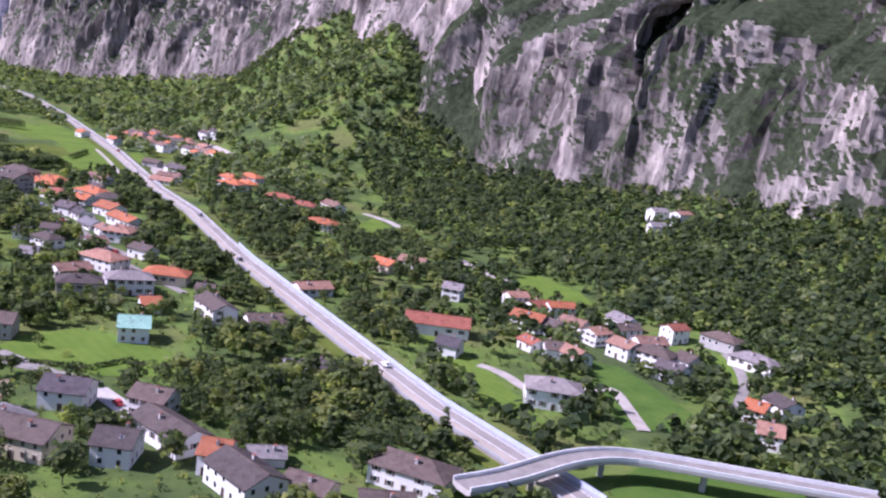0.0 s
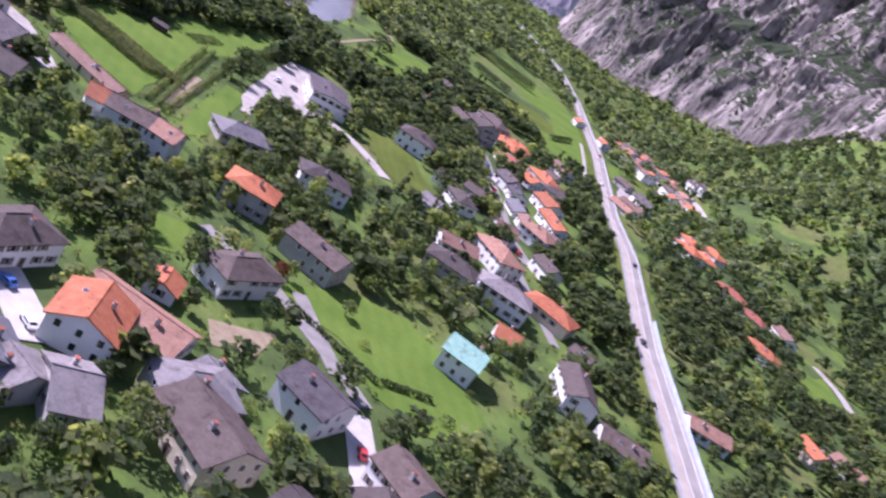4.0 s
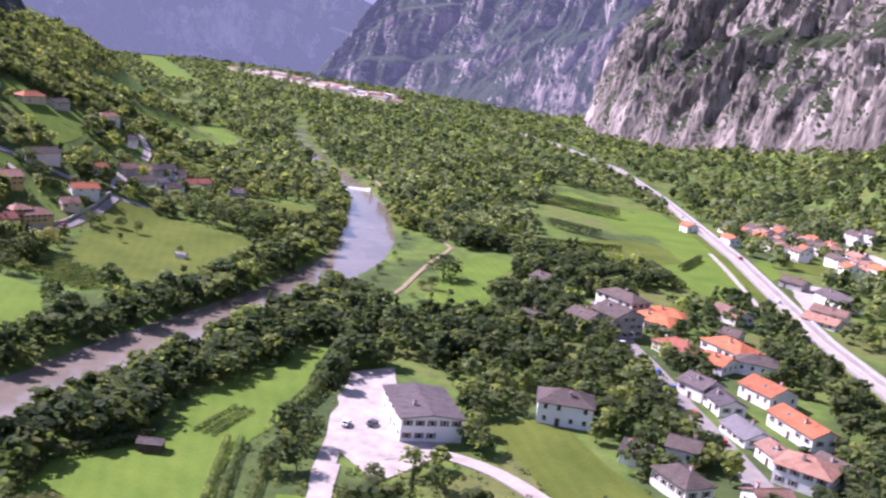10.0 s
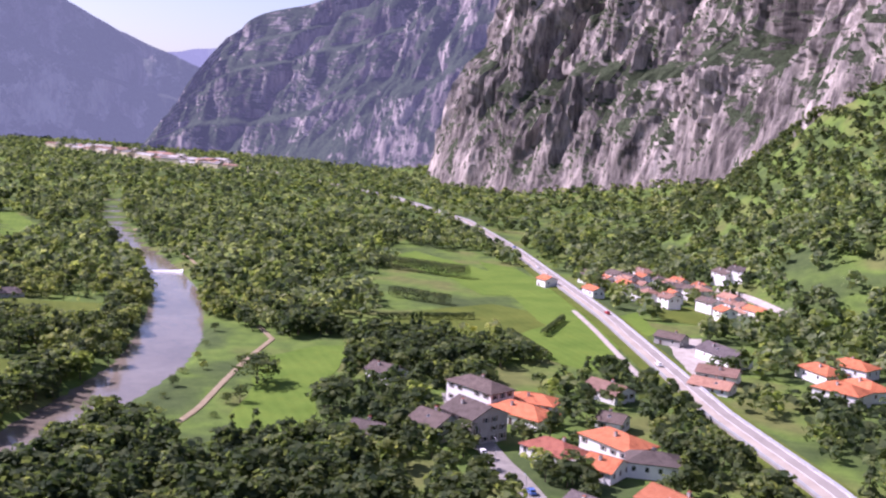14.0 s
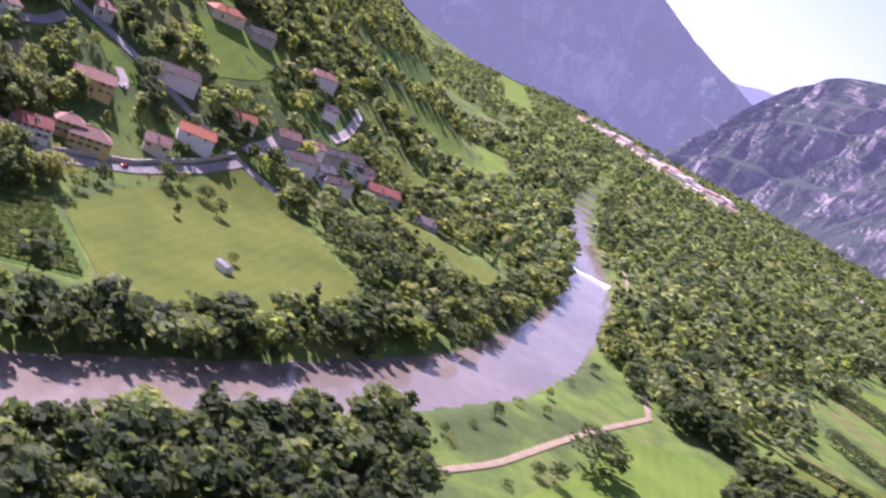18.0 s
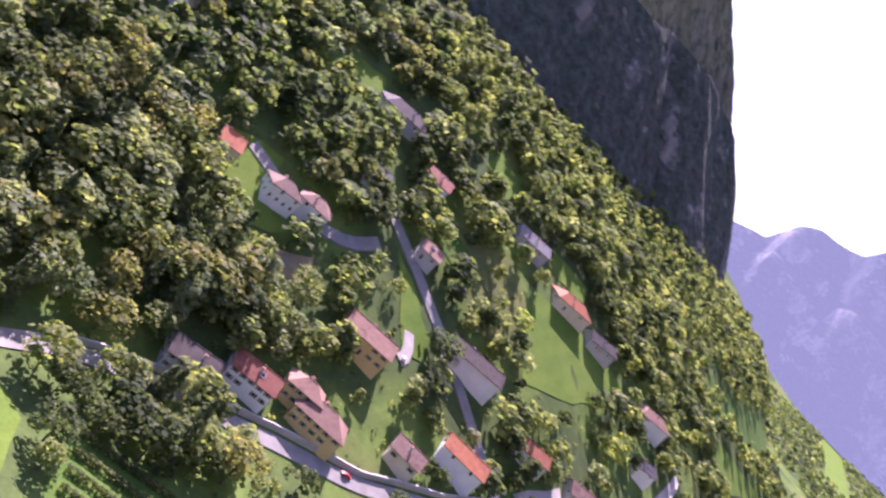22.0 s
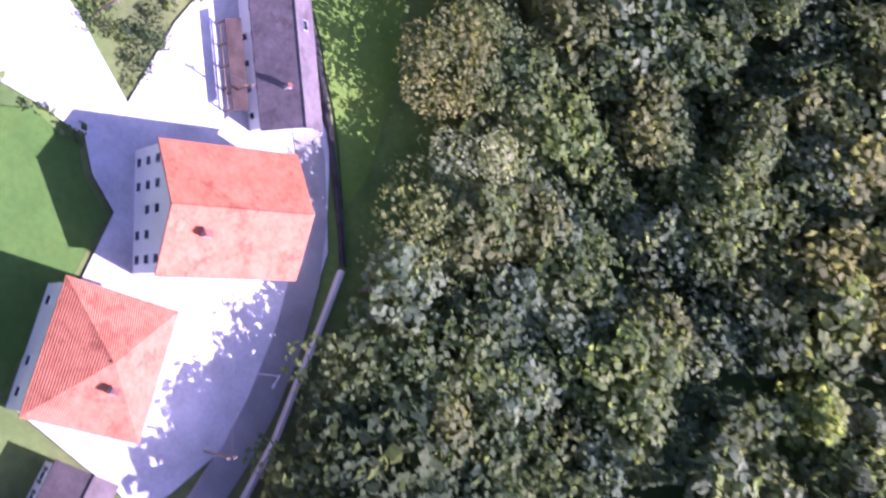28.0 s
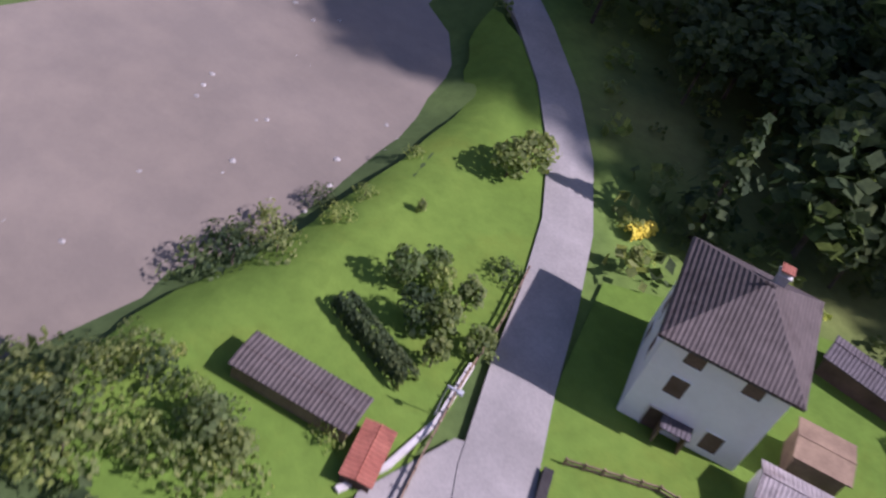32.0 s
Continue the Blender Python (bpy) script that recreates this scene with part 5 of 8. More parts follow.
house(-188.0, 470.6, -20, 9.3, 10.0, 5.0, "gable", MAT_ROOF_DARK, MAT_PLASTER, 0.42, "white house with a dark roof")
house(-206.6, 418.3, 27, 14.1, 11.0, 7.0, "hip", MAT_ROOF_BROWN, MAT_PLASTER, 0.42, "white villa with a brown hipped roof and shutters")
house(-173.8, 422.0, -9, 6.9, 9.0, 5.0, "gable", MAT_ROOF_RED, MAT_PLASTER, 0.42, "white house with a patched red roof")
house(-166.8, 446.6, -41, 12.2, 9.0, 3.0, "gable", MAT_ROOF_GREY, MAT_PLASTER, 0.42, "low white building with a pale roof")
house(-147.0, 428.0, -3, 12.9, 11.0, 6.0, "hip", MAT_ROOF_PINK, MAT_PLASTER, 0.42, "white house with a faded pink hipped roof")
house(-181.6, 407.8, 7, 6.5, 8.0, 4.0, "gable", MAT_ROOF_BROWN, MAT_PLASTER, 0.42, "small white house with a brown roof")
house(-161.6, 369.3, 11, 6.5, 9.0, 5.0, "gable", MAT_ROOF_GREY, MAT_PLASTER, 0.42, "white house with a grey roof")
house(-134.7, 375.4, -22, 17.2, 11.0, 6.0, "hip", MAT_ROOF_PINK, MAT_PLASTER, 0.42, "white house with a brownish pink roof")
house(-228.7, 384.7, -42, 21.1, 15.0, 7.0, "low", MAT_ROOF_DARK, MAT_PLASTER, 0.12, "white commercial building with a grey ribbed roof")
house(-223.3, 223.8, 16, 26.7, 15.0, 4.0, "arch", MAT_ROOF_DARK, MAT_PLASTER_GREY, 0.42, "long dark barn with a rounded roof")
house(-224.7, 244.1, 15, 24.4, 13.0, 5.0, "gable", MAT_ROOF_DARK, MAT_PLASTER_GREY, 0.42, "long dark-roofed barn")
house(-241.3, 253.9, 3, 8.9, 9.0, 4.0, "gable", MAT_ROOF_RED, MAT_PLASTER, 0.42, "white shed with a red and white roof")
house(-203.1, 236.3, 32, 10.5, 11.0, 4.0, "gable", MAT_ROOF_BROWN, MAT_PLASTER_GREY, 0.42, "farm building with a brown roof")
house(-193.2, 208.3, -7, 14.1, 11.0, 7.0, "gable", MAT_ROOF_DARK, MAT_PLASTER_GREY, 0.42, "grey house with a dark roof")
house(-212.4, 267.8, 4, 26.6, 6.0, 3.0, "gable", MAT_ROOF_PINK, MAT_PLASTER_CREAM, 0.42, "long low shed with a faded red roof")
house(-149.2, 403.3, 48, 8.4, 9.0, 5.0, "gable", MAT_ROOF_PINK, MAT_PLASTER, 0.42, "white house with a pale roof")
house(-472.5, 428.9, 87, 13.8, 10.0, 7.0, "gable", MAT_ROOF_PINK, MAT_PLASTER_YELLOW, 0.42, "yellow house with a faded orange roof")
house(-493.7, 459.3, 91, 18.3, 9.0, 7.0, "gable", MAT_ROOF_BROWN, MAT_PLASTER, 0.42, "long white house with a brown roof")
house(-468.0, 463.9, 77, 12.7, 9.0, 7.0, "gable", MAT_ROOF_ORANGE, MAT_PLASTER, 0.42, "white house with an orange roof by the lane")
house(-456.9, 448.6, 76, 8.3, 9.0, 5.0, "gable", MAT_ROOF_PINK, MAT_PLASTER_CREAM, 0.42, "house with a faded roof in the shade")
house(-448.8, 420.4, 86, 10.4, 9.0, 8.0, "hip", MAT_ROOF_PINK, MAT_PLASTER_YELLOW, 0.42, "yellow house with an upper hipped roof")
house(-446.7, 426.1, 82, 12.9, 10.0, 6.0, "hip", MAT_ROOF_PINK, MAT_PLASTER_YELLOW, 0.42, "yellow house with a hipped tiled roof")
house(-443.0, 409.4, 90, 10.8, 9.0, 6.0, "gable", MAT_ROOF_RED, MAT_PLASTER, 0.42, "long house with a dark red roof")
house(-435.4, 397.7, 98, 11.0, 9.0, 6.0, "gable", MAT_ROOF_BROWN, MAT_PLASTER_GREY, 0.42, "shaded house with a brown roof")
house(-489.9, 486.2, 89, 10.6, 8.0, 5.0, "gable", MAT_ROOF_ORANGE, MAT_PLASTER, 0.42, "house with an orange roof")
house(-494.3, 507.4, 95, 10.2, 9.0, 6.0, "gable", MAT_ROOF_PINK, MAT_PLASTER_GREY, 0.42, "village house with a faded red roof")
house(-500.7, 522.4, 105, 9.7, 8.0, 6.0, "gable", MAT_ROOF_PINK, MAT_PLASTER, 0.42, "village house with a pale roof")
house(-485.8, 511.0, 99, 13.7, 9.0, 6.0, "gable", MAT_ROOF_BROWN, MAT_PLASTER, 0.42, "village house with a brown roof")
house(-505.6, 533.7, 98, 8.8, 8.0, 6.0, "gable", MAT_ROOF_DARK, MAT_PLASTER_GREY, 0.42, "village house with a dark roof")
house(-511.9, 547.2, 97, 9.9, 9.0, 7.0, "gable", MAT_ROOF_BROWN, MAT_PLASTER, 0.42, "village house with a white gable")
house(-490.4, 524.8, 105, 9.5, 8.0, 6.0, "gable", MAT_ROOF_GREY, MAT_PLASTER, 0.42, "village house with a grey roof")
house(-487.6, 529.8, 102, 16.3, 8.0, 6.0, "hip", MAT_ROOF_BROWN, MAT_PLASTER, 0.42, "village house with a brown roof")
house(-510.6, 553.4, 106, 11.9, 8.0, 6.0, "gable", MAT_ROOF_BROWN, MAT_PLASTER, 0.42, "village house with a brown roof")
house(-504.9, 562.7, 83, 16.0, 10.0, 6.0, "gable", MAT_ROOF_RED, MAT_PLASTER_GREY, 0.42, "large house with a dark red roof")
house(-488.3, 578.3, 55, 11.2, 9.0, 4.0, "gable", MAT_ROOF_DARK, MAT_PLASTER_GREY, 0.42, "dark barn at the edge of the village")
house(-485.8, 395.0, 109, 14.1, 11.0, 10.0, "hip", MAT_ROOF_PINK, MAT_PLASTER, 0.42, "tall white house with a faded roof")
house(-489.5, 403.3, 85, 13.1, 10.0, 8.0, "hip", MAT_ROOF_PINK, MAT_PLASTER, 0.42, "white house with a tiled roof and roof terrace")
house(-484.4, 379.0, 103, 6.5, 9.0, 5.0, "gable", MAT_ROOF_ORANGE, MAT_PLASTER_CREAM, 0.42, "small house with an orange roof beside a meadow")
house(-534.1, 429.7, 83, 9.2, 9.0, 5.0, "gable", MAT_ROOF_RED, MAT_PLASTER, 0.42, "long house with a red roof")
house(-516.4, 413.5, 101, 6.5, 8.0, 5.0, "gable", MAT_ROOF_GREY, MAT_PLASTER, 0.42, "white house on the slope")
house(-544.0, 412.1, 102, 16.9, 10.0, 5.0, "hip", MAT_ROOF_BROWN, MAT_PLASTER_GREY, 0.42, "house with a brown roof high on the slope")
house(-553.5, 468.6, 98, 13.8, 9.0, 4.0, "gable", MAT_ROOF_GREY, MAT_PLASTER_GREY, 0.42, "long grey-roofed building on the slope")
house(-549.6, 490.7, 103, 16.3, 9.0, 5.0, "hip", MAT_ROOF_ORANGE, MAT_PLASTER_CREAM, 0.42, "house with an orange roof")
house(-562.9, 546.9, 103, 16.8, 9.0, 6.0, "hip", MAT_ROOF_PINK, MAT_PLASTER, 0.42, "house with a faded red roof")
house(-537.8, 542.4, 108, 10.1, 8.0, 6.0, "gable", MAT_ROOF_DARK, MAT_PLASTER, 0.42, "white house with a dark roof")
house(-552.2, 508.1, 112, 15.3, 8.0, 5.0, "gable", MAT_ROOF_BROWN, MAT_PLASTER_GREY, 0.42, "house with a brown roof among trees")
house(-510.9, 436.1, 85, 6.5, 8.0, 5.0, "gable", MAT_ROOF_PINK, MAT_PLASTER_GREY, 0.42, "small house with a red roof among trees")

# ---- the hamlet on the west bank, houses along the lane ----
house(-408.6, 347.8, 105, 18.6, 5.6, 6.2, "hip", MAT_ROOF_BROWN, MAT_PLASTER, 0.46, "long white three-storey house with a brown tiled roof", k=0.8, style="plain", chimney=2, z=0.2)
house(-417.5, 342.0, 105, 6.0, 5.0, 4.0, "gable", MAT_ROOF_ORANGE, MAT_PLASTER, 0.42, "small annexe with an orange tiled roof", k=0.7)
house(-391.0, 336.8, 15, 6.2, 6.2, 4.4, "hip", MAT_ROOF_BROWN, MAT_PLASTER, 0.5, "square white house with a brown hipped roof", k=0.7)
house(-390.0, 306.5, 98, 7.6, 4.8, 3.0, "gable", MAT_ROOF_BROWN, MAT_PLASTER, 0.45, "white house with a brown roof by the lane", k=0.6)
house(-386.2, 280.0, 34.5, 11.9, 10.2, 5.6, "gable", MAT_ROOF_ORANGE, MAT_PLASTER, 0.52, "old house with a weathered orange tiled roof", k=0.7, style="plain", over=0.35)
house(-384.7, 295.4, 18, 8.4, 9.8, 5.2, "hip", MAT_ROOF_ORANGE, MAT_PLASTER, 0.42, "white house with a pinkish hipped tile roof", k=0.7, over=0.4)
house(-383.6, 264.5, -48.4, 12.0, 5.8, 2.9, "gable", MAT_ROOF_DARK, MAT_PLASTER, 0.7, "long white house with a dark ribbed roof", k=0.55, over=0.3)
house(30.6, 406.2, 28, 9.0, 7.5, 6.0, "gable", MAT_ROOF_PINK, MAT_PLASTER, 0.42, "small white house with a faded pinkish roof", k=0.9)
house(39.8, 398.0, 35, 10.5, 8.5, 5.2, "gable", MAT_ROOF_RED, MAT_PLASTER, 0.42, "small white house with a red tiled roof", k=0.9)
house(48.7, 398.3, 22, 12.0, 7.5, 6.0, "gable", MAT_ROOF_ORANGE, MAT_PLASTER, 0.42, "small white house with a orange tiled roof", k=0.9)
house(60.3, 367.2, 40, 9.0, 8.5, 5.2, "gable", MAT_ROOF_PINK, MAT_PLASTER, 0.42, "small white house with a faded pinkish roof", k=0.9)
house(72.9, 375.4, 30, 10.5, 7.5, 6.0, "gable", MAT_ROOF_BROWN, MAT_PLASTER, 0.42, "small white house with a brown tiled roof", k=0.9)
house(80.0, 362.3, 18, 12.0, 8.5, 5.2, "gable", MAT_ROOF_PINK, MAT_PLASTER, 0.42, "small white house with a faded pinkish roof", k=0.9)
house(93.5, 381.9, 33, 9.0, 7.5, 6.0, "gable", MAT_ROOF_RED, MAT_PLASTER, 0.42, "small white house with a red tiled roof", k=0.9)
# the next three houses stand in for a cluster of white ruins
house(117.4, 571.2, 25, 10.5, 8.5, 5.2, "gable", MAT_ROOF_GREY, MAT_PLASTER, 0.42, "small white house with a pale grey roof", k=0.9)
house(128.2, 557.8, 40, 12.0, 7.5, 6.0, "gable", MAT_ROOF_PINK, MAT_PLASTER, 0.42, "small white house with a faded pinkish roof", k=0.9)
house(113.3, 546.3, 10, 9.0, 8.5, 5.2, "gable", MAT_ROOF_GREY, MAT_PLASTER, 0.42, "small white house with a pale grey roof", k=0.9)
house(-371.3, 264.5, 98, 4.6, 3.9, 2.7, "gable", MAT_ROOF_RED, MAT_PLASTER, 0.42, "small white house with a red roof", k=0.5, over=0.25)
house(-365.4, 264.8, 98, 2.9, 2.2, 1.9, "gable", MAT_ROOF_RED, MAT_WOOD, 0.4, "small garden shed with a red roof", k=0.45, windows=False, chimney=0, over=0.2, thing="shed")
house(-366.5, 250.5, 9, 8.6, 6.5, 5.3, "hip", MAT_ROOF_BROWN, MAT_PLASTER, 0.75, "large house with a brown hipped tile roof", k=0.55, over=0.35, chimney=2)
house(-369.4, 254.6, 10, 6.4, 3.0, 2.0, "gable", MAT_ROOF_PINK, MAT_PLASTER_GREY, 0.3, "low outbuilding with a pinkish ribbed roof", k=0.4, windows=False, chimney=0, over=0.3, thing="outbuilding")
house(-364.7, 255.4, 10, 2.8, 4.4, 1.7, "low", MAT_ROOF_GREY, MAT_PLASTER, 0.1, "low white annexe with a pale flat roof", k=0.3, windows=False, chimney=0, over=0.1, thing="outbuilding")
house(-356.8, 256.8, 2, 6.2, 3.4, 2.3, "gable", MAT_ROOF_PINK, MAT_PLASTER, 0.42, "small house with a faded pinkish roof", k=0.5, over=0.3)
house(-357.1, 243.9, 69, 3.5, 3.7, 1.9, "gable", MAT_ROOF_GREY, MAT_PLASTER, 0.42, "small white house with a pale grey roof", k=0.5, over=0.25)
house(-353.4, 244.2, 69, 2.2, 1.4, 1.5, "low", MAT_ROOF_PINK, MAT_PLASTER, 0.1, "tiny shed with a pale pink roof", k=0.3, windows=False, chimney=0, over=0.1, thing="shed")
house(-370.0, 224.5, 0, 4.7, 5.2, 5.0, "hip", MAT_ROOF_BROWN, MAT_PLASTER, 0.6, "white three-storey house with dark shutters and brown hipped roof", k=0.6, style="closed", over=0.35, win=1.2)
house(-374.7, 228.0, 0, 3.4, 1.5, 1.5, "gable", MAT_ROOF_GREY, MAT_PLASTER, 0.35, "low white annexe with a patched grey roof", k=0.3, windows=False, chimney=0, over=0.15, thing="outbuilding")
house(-375.0, 225.4, 0, 2.0, 1.8, 1.6, "low", MAT_WOOD, MAT_WOOD, 0.1, "small brown wooden lean-to shed", k=0.3, windows=False, chimney=0, over=0.15, thing="shed")
house(-377.0, 219.9, 165, 4.4, 1.5, 1.2, "gable", MAT_ROOF_DARK, MAT_DARKWOOD, 0.3, "long dark wooden garden shed", k=0.3, windows=False, chimney=0, over=0.15, thing="shed")
house(-380.2, 219.3, 165, 1.2, 1.3, 1.0, "low", MAT_ROOF_RED, MAT_DARKWOOD, 0.1, "small red-roofed hen house by the wall", k=0.2, windows=False, chimney=0, over=0.1, thing="shed")
house(-357.6, 233.4, 178, 4.4, 1.5, 0.95, "low", MAT_ROOF_BROWN, MAT_WOOD, 0.1, "brown flat-roofed wooden garden shed", k=0.2, windows=False, chimney=0, over=0.12, thing="shed")
house(-360.7, 234.4, 95, 2.2, 1.0, 0.7, "low", MAT_ROOF_RED, MAT_DARKWOOD, 0.1, "small dark red shed beside the lane", k=0.2, windows=False, chimney=0, over=0.08, thing="shed")
house(-515.0, 307.4, 70, 9.0, 7.0, 5.5, "gable", MAT_ROOF_PINK, MAT_PLASTER, 0.42, "white house high in the wood", k=0.8)
house(-511.7, 325.5, 80, 10.0, 8.0, 5.5, "hip", MAT_ROOF_BROWN, MAT_PLASTER, 0.42, "white house with a brown roof in the wood", k=0.8)
house(-508.9, 349.0, 75, 10.0, 7.0, 5.5, "gable", MAT_ROOF_PINK, MAT_PLASTER, 0.42, "white house with a faded roof in the wood", k=0.8)
field("meadow", [(-512, 299), (-506, 297), (-504, 310), (-496, 324), (-495, 337), (-503, 334), (-504, 318)], MAT_FIELD, "bright meadow in the wood", 0.15, "meadow", 4.0, 0.8)
field("meadow", [(-424.9, 313.5), (-429, 315), (-426, 326), (-433.5, 331.7), (-435.6, 341.4), (-424, 337), (-412, 328), (-408, 323)], MAT_FIELD_DARK, "shaded clearing in the wood", 0.15, "meadow", 4.0, 0.8)
field("yard", [(-375.6, 276.4), (-374.6, 268), (-375, 262), (-373.2, 256.5), (-376.5, 253.6), (-380, 258), (-392, 266), (-398, 275), (-401, 291), (-396, 303), (-390, 302), (-382, 301), (-381, 290), (-380, 284.4), (-376.8, 283), (-374.6, 281), (-370.2, 281.3), (-366, 282), (-361, 279), (-356, 276), (-357, 270.6), (-359.4, 271.6), (-365.2, 272.6), (-371, 274.5)], MAT_YARD, "bright white gravel yard between the houses", 0.2, "yard", 3.0, 0.3)
field("lawn", [(-370.2, 281.9), (-374.4, 281.6), (-376.5, 283.6), (-379.6, 284.9), (-380.4, 290), (-381.4, 300.5), (-376, 300), (-370, 293), (-366, 286)], MAT_FIELD_DARK, "small green lawn at the corner of the yard", 0.17, "lawn", 2.0, 0.3)
field("yard", [(-358, 249), (-359, 241), (-361.5, 236), (-363, 234), (-366.5, 241), (-368.5, 246), (-373, 254), (-373, 257), (-365, 260), (-361, 257), (-356, 254)], MAT_YARD, "bright gravel yard beside the hipped house", 0.2, "yard", 3.0, 0.4)
field("lawn", [(-350.8, 236), (-353, 240), (-357, 240), (-362, 234.5), (-362.3, 228), (-362.4, 220), (-360.6, 212), (-357, 207), (-353.5, 204), (-353.5, 207), (-355.6, 213), (-355, 219), (-353.4, 226), (-351.2, 232)], MAT_FIELD, "bright green lawn between the lane and the river", 0.17, "lawn", 0.9, 0.15)
field("meadow", [(-365.3, 229.4), (-365.6, 231), (-367, 236), (-369.5, 241.5), (-375.5, 248.5), (-381, 255), (-386, 258.8), (-391, 263.5), (-397, 270.5), (-397.5, 266.5), (-395.5, 260), (-394.1, 255), (-390.6, 248.4), (-388, 243), (-385, 235.7), (-384.8, 230), (-383, 223), (-376, 217.5), (-371, 218.5), (-365.3, 221)], MAT_FIELD, "green meadow below the wood", 0.17, "meadow", 3.0, 0.3)

field("lawn", [(-376.3, 217.9), (-382.8, 223), (-384.8, 230), (-391, 228), (-394, 219), (-391, 216.4), (-385, 217), (-381, 218)], MAT_FIELD, "sunlit grass above the low wall", 0.17, "lawn", 3.0, 0.3)

KEEP_DISCS.append((-378, 303, 7))
KEEP_POLYS.append([(-386.6, 306.8), (-400.7, 297.6), (-403.6, 309.0), (-406.4, 324.1), (-413.9, 331.3), (-414.1, 337.8), (-377.9, 326.4)])


def wall_strip(name, pts, h, w, mat, label, category="wall"):
    """A wall, hedge bank or rail base that follows the ground."""
    KEEP_LINES.extend(((*a, w), (*b, w)) for a, b in zip(pts, pts[1:]))
    dense = []
    for (ax, ay), (bx, by) in zip(pts, pts[1:]):
        n = max(1, int(math.hypot(bx - ax, by - ay) / 2.0))
        dense += [(ax + (bx - ax) * k / n, ay + (by - ay) * k / n) for k in range(n)]
    dense.append(pts[-1])
    vs, fs = [], []
    for i, (x, y) in enumerate(dense):
        (ax, ay), (bx, by) = dense[max(i - 1, 0)], dense[min(i + 1, len(dense) - 1)]
        l = math.hypot(bx - ax, by - ay) or 1
        nx, ny = -(by - ay) / l * w / 2, (bx - ax) / l * w / 2
        z = gz(x, y)
        hh = h * (1 + 0.06 * math.sin(i * 2.3))
        vs += [(x + nx, y + ny, z - 0.5), (x + nx * 0.9, y + ny * 0.9, z + hh), (x - nx * 0.9, y - ny * 0.9, z + hh), (x - nx, y - ny, z - 0.5)]
    for i in range(len(dense) - 1):
        for k in range(3):
            fs.append((i * 4 + k, i * 4 + k + 1, i * 4 + k + 5, i * 4 + k + 4))
    e = len(vs) - 4
    fs += [(3, 2, 1, 0), (e, e + 1, e + 2, e + 3)]
    return tagged(link_mesh(name, vs, fs, mat), label, category)


wall_strip("stone_wall", [(-400.0, 275.6), (-400.9, 280.1), (-402.1, 287), (-403.0, 292), (-403.4, 299)], 0.7, 0.4, MAT_CONCRETE, "low pale stone wall along the lane")
wall_strip("stone_wall", [(-366.2, 231.3), (-366.5, 234.6), (-367.4, 238.3)], 0.5, 0.4, MAT_DARKSTONE, "low dark stone wall beside the lane")
wall_strip("stone_wall", [(-368.4, 240.5), (-371.2, 244.7), (-374.9, 249.3), (-377.8, 252.3), (-380.5, 256.2), (-385.2, 259.2), (-389.9, 263.8), (-394.2, 268.3), (-397.7, 272.3), (-400, 275.2)], 0.6, 0.45, MAT_DARKSTONE, "long dark stone wall along the meadow")
wall_strip("stone_wall", [(-380.6, 217.4), (-387, 217.0), (-392.6, 217.7), (-396.5, 219.5), (-401.5, 220.9)], 0.5, 0.35, MAT_CONCRETE, "pale low wall at the wood's edge")
wall_strip("retaining_wall", [(-421, 376), (-426, 384), (-431, 394), (-435, 407), (-440, 420), (-446, 440), (-459, 463), (-472, 481)], 1.3, 0.5, MAT_CONCRETE, "grey retaining wall along the village road")

wall_strip("stone_wall", [(-360.4, 235.9), (-361.4, 234.2), (-362.1, 231.6), (-362.2, 228.6)], 0.3, 0.25, MAT_CONCRETE, "low pale wall between the lane and the garden")

# the bridge over the motorway
OVERPASS = [(10, 205), (21, 213), (35, 229), (49, 238), (72, 236), (93, 234), (115, 232)]


